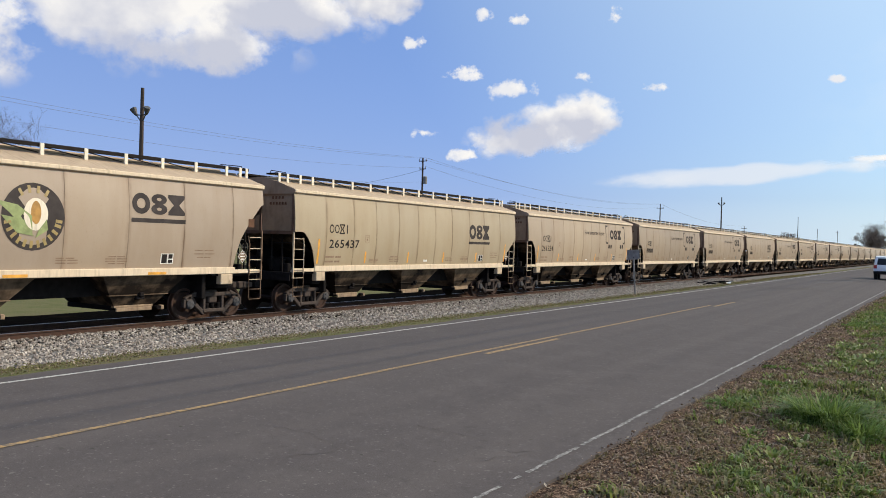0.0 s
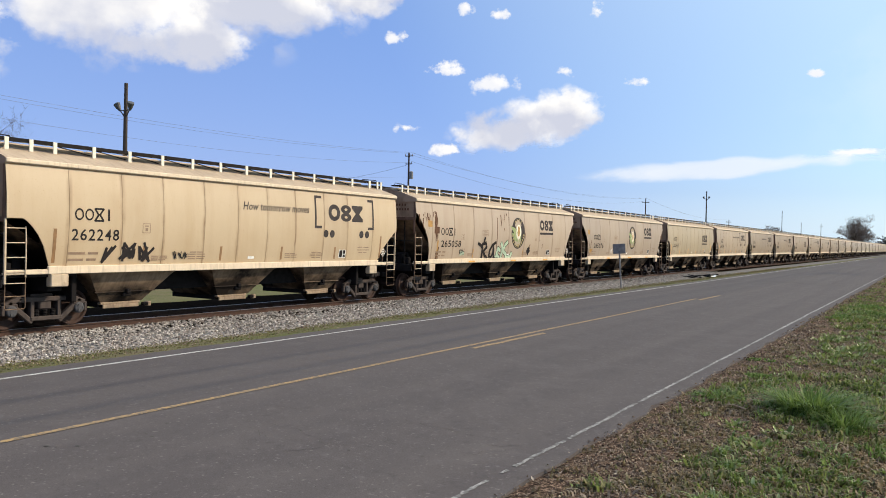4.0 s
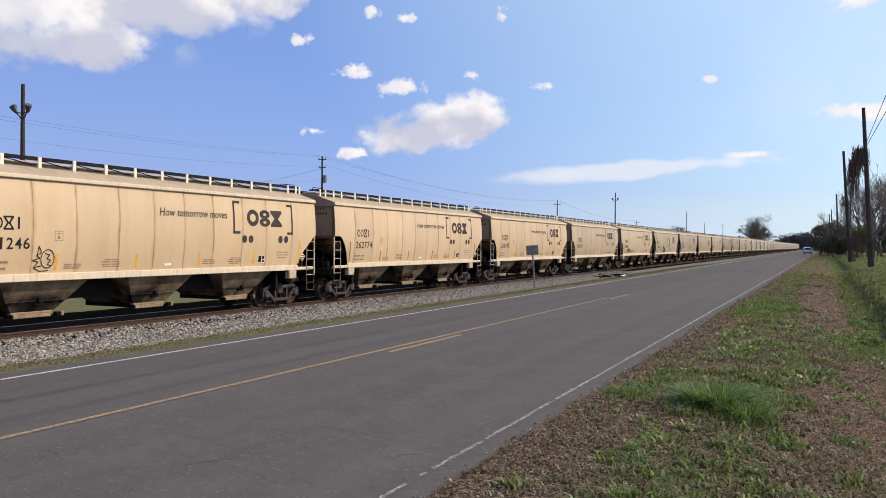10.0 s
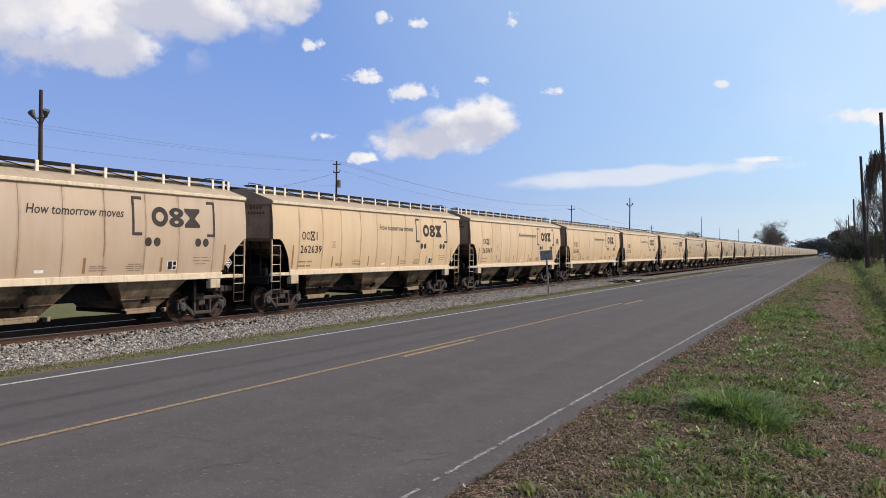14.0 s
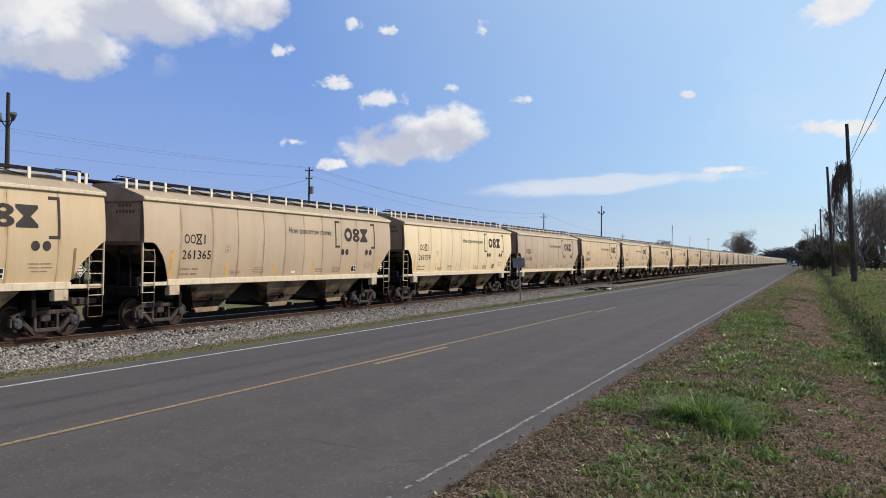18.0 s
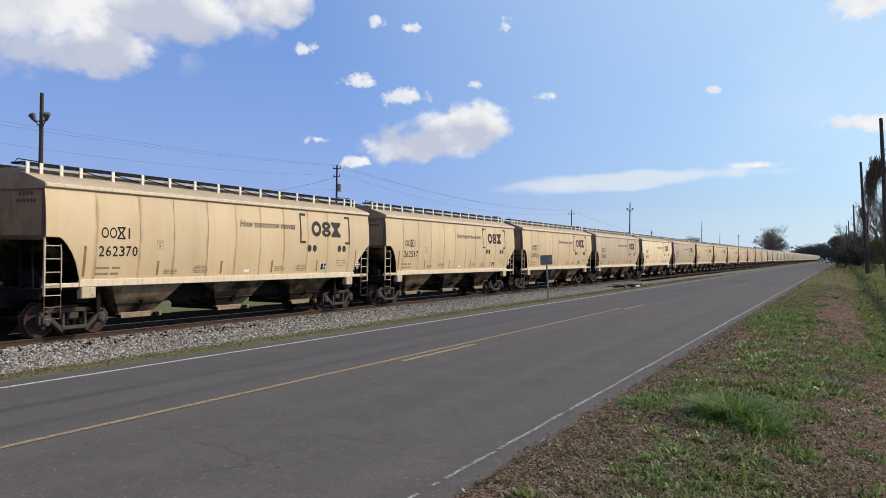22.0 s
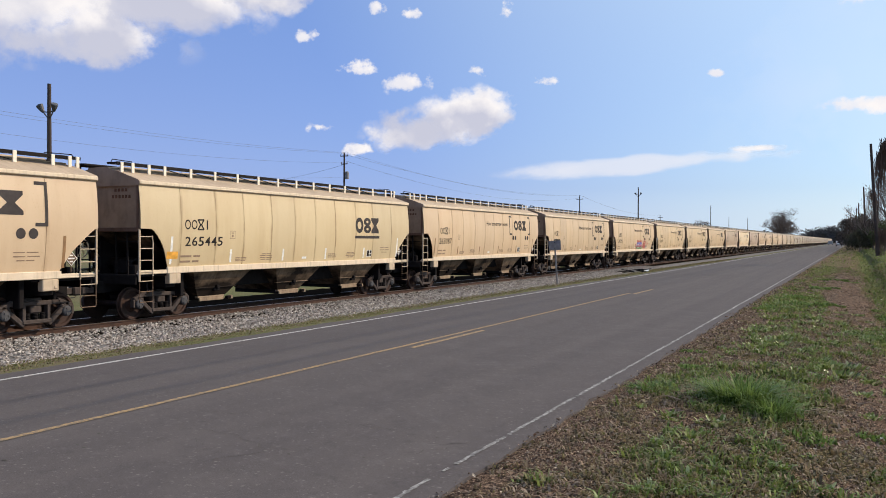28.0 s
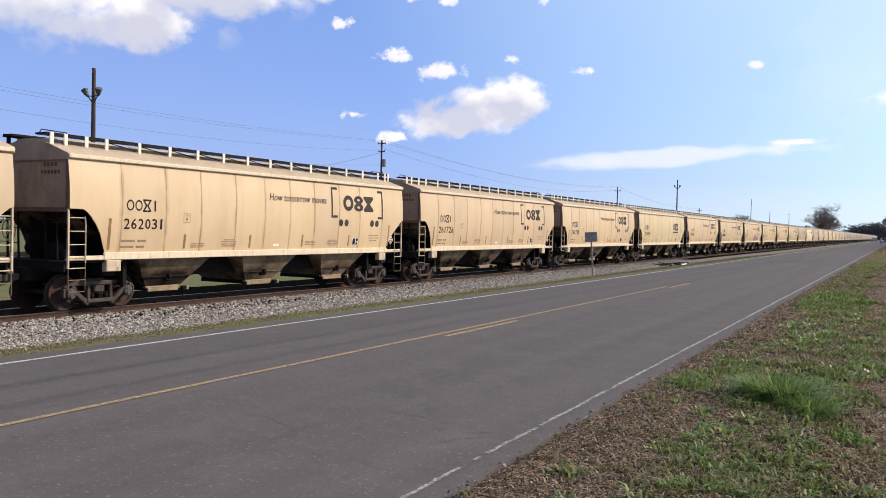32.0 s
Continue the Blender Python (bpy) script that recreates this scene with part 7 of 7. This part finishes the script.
def make_cloud(name, bias, low=(0.60, 0.64, 0.77), most=1.0):
    m = Nodes(name, 1.0)
    n, l = m.n, m.l
    uv = n.new("ShaderNodeUVMap").outputs[0]
    rand = n.new("ShaderNodeObjectInfo").outputs["Random"]
    shift = n.new("ShaderNodeVectorMath")
    shift.operation = "MULTIPLY_ADD"
    comb = n.new("ShaderNodeCombineXYZ")
    for i in range(3):
        l.new(rand, comb.inputs[i])
    l.new(comb.outputs[0], shift.inputs[0])
    shift.inputs[1].default_value = (3000, 5000, 7000)
    l.new(m.co, shift.inputs[2])
    big = n.new("ShaderNodeTexNoise")
    big.inputs["Scale"].default_value, big.inputs["Detail"].default_value, big.inputs["Roughness"].default_value = 0.0068, 9, 0.56
    l.new(shift.outputs[0], big.inputs["Vector"])
    ln = n.new("ShaderNodeVectorMath")
    ln.operation = "LENGTH"
    l.new(uv, ln.inputs[0])
    # density = noise * 1.9 + 0.42 - radius
    a = n.new("ShaderNodeMath")
    a.operation = "MULTIPLY_ADD"
    l.new(big.outputs["Fac"], a.inputs[0])
    a.inputs[1].default_value, a.inputs[2].default_value = 2.3, bias
    s = n.new("ShaderNodeMath")
    s.operation = "SUBTRACT"
    l.new(a.outputs[0], s.inputs[0])
    l.new(ln.outputs["Value"], s.inputs[1])
    alpha = m.ramp(s.outputs[0], (0.0, 0.0), (0.10, 0.26 * most), (0.27, 0.82 * most), (0.48, most))
    alpha = m.mix(1.0, alpha, m.ramp(ln.outputs["Value"], (0.74 if most > 0.5 else 0.2, 1.0), (0.99, 0.0)), "MULTIPLY")
    shade = n.new("ShaderNodeTexNoise")
    shade.inputs["Scale"].default_value, shade.inputs["Detail"].default_value = 0.006, 7
    l.new(shift.outputs[0], shade.inputs["Vector"])
    sep = n.new("ShaderNodeSeparateXYZ")
    l.new(uv, sep.inputs[0])
    # sunlit upper right and grey lower left are painted into the glow
    side = n.new("ShaderNodeMath")
    side.operation = "MULTIPLY_ADD"
    l.new(sep.outputs[0], side.inputs[0])
    side.inputs[1].default_value = 0.10
    l.new(shade.outputs["Fac"], side.inputs[2])
    rise = n.new("ShaderNodeMath")
    rise.operation = "MULTIPLY_ADD"
    l.new(sep.outputs[1], rise.inputs[0])
    rise.inputs[1].default_value = 0.14
    l.new(side.outputs[0], rise.inputs[2])
    col = m.ramp(rise.outputs[0], (0.40, low), (0.60, (1.0, 1.0, 1.0)))
    e = n.new("ShaderNodeEmission")
    e.inputs["Strength"].default_value = 0.92
    l.new(col, e.inputs["Color"])
    t = n.new("ShaderNodeBsdfTransparent")
    mx = n.new("ShaderNodeMixShader")
    l.new(alpha, mx.inputs[0])
    l.new(t.outputs[0], mx.inputs[1])
    l.new(e.outputs[0], mx.inputs[2])
    l.new(mx.outputs[0], n["Material Output"].inputs["Surface"])
    return m.mat


M_CLOUD = make_cloud("cloud_vapour", -0.40)
M_STREAK = make_cloud("streak_cloud_vapour", -0.40, (0.92, 0.94, 0.98), 0.62)
M_MILK = make_cloud("milky_veil_vapour", -0.30, (0.80, 0.93, 1.0), 0.20)
M_WISP = make_cloud("thin_cloud_vapour", -0.56, (0.86, 0.89, 0.96))
CLOUDS = []
for az, el, w, h in ((52.0, 14.4, 27.0, 10.0), (42.5, 14.9, 14.0, 6.4), (37.0, 16.2, 8.5, 4.4), (34.19, 13.44, 2.9, 1.9), (30.9, 11.43, 3.6, 1.8), (27.55, 10.57, 5.4, 2.1), (22.64, 11.38, 2.1, 1.5), (25.4, 7.7, 12.5, 4.6), (22.6, 8.5, 9.0, 4.6), (27.6, 6.9, 9.0, 2.4),
                     (30.59, 6.14, 4.3, 1.3), (33.47, 7.52, 2.4, 1.1), (10.4, 5.15, 27.0, 1.9), (4.2, 5.9, 7.0, 1.0), (17.92, 10.59, 3.0, 1.1), (29.32, 15.4, 3.2, 1.5), (27.2, 15.08, 2.0, 1.1),
                     (-2.4, 8.3, 7.5, 1.8), (-1.8, 15.3, 7.0, 3.0), (6.96, 10.75, 2.0, 0.8), (20.64, 15.26, 1.7, 1.5), (47.5, 12.2, 14.0, 4.0), (63, 12, 14, 8), (70, 18, 22, 10), (-12, 9, 14, 4), (-25, 14, 20, 6), (-6.0, 9.5, 34.0, 17.0)):
    R = {0: 4200.0, 1: 3650.0, 2: 3200.0, 7: 4300.0, 8: 3900.0, 9: 4600.0, 21: 4700.0}.get(len(CLOUDS), 4330.0 + 24.0 * len(CLOUDS))
    grow = max(0.55, min(2.4, w / 7.5))
    wide = (2.2 if w > 6 * h else 1.15) * grow
    hw, hh = R * math.tan(radians(w / 2)) / wide, R * math.tan(radians(h / 2)) / grow
    me = Mesh().grid([[(hw * (u / 4 - 1), 0.0, hh * (v / 4 - 1)) for u in range(9)] for v in range(9)]).mesh("cloud", M_MILK if h > 15 else M_STREAK if w > 15 and h < 3 else M_CLOUD if w * h > 25 and w < 6 * h else M_WISP)
    lay_uv = me.uv_layers.new(name="UVMap")
    for lp in me.loops:
        q = me.vertices[lp.vertex_index].co
        lay_uv.data[lp.index].uv = (q.x / hw, q.z / hh)
    ob = tagged(new("cloud", me), "white fair-weather cloud drifting in the blue sky", "cloud", kind="structure")
    ob.scale = (wide, 1, grow)
    CLOUDS.append((ob, az, el, R))


def extra_motions():
    for k, (ob, az, el, R) in enumerate(CLOUDS):
        tilt = {7: 7, 8: 9, 9: 4, 12: 4}.get(k, 0)
        rows = []
        for t in (0.0, 8.0, 16.0, 24.0, 32.0):
            a = az + 0.062 * (t - 9)
            c = math.cos(radians(el)) * R
            rows.append((t, pose(-math.sin(radians(a)) * c, math.cos(radians(a)) * c, 1.75 + math.sin(radians(el)) * R, el, -tilt, a)))
        walk(ob, rows)
    far = ((0, 72), (3.5, 128), (7, 184), (9, 214), (12, 252), (16, 284), (20, 302), (26.5, 310), (32, 313))
    walk(SUV, [(t, pose(-4.0, y, road_z(-4.0))) for t, y in far])
    walk(ONCOMING, [(t, pose(-8.2, 410 - 1.0 * t, road_z(-8.2), 0, 0, 180)) for t in (0, 8, 16, 24, 32)])
    walk(THIRD, [(t, pose(-4.72, 355 + 1.5 * t, road_z(-4.72))) for t in (0, 8, 16, 24, 32)])


motions()
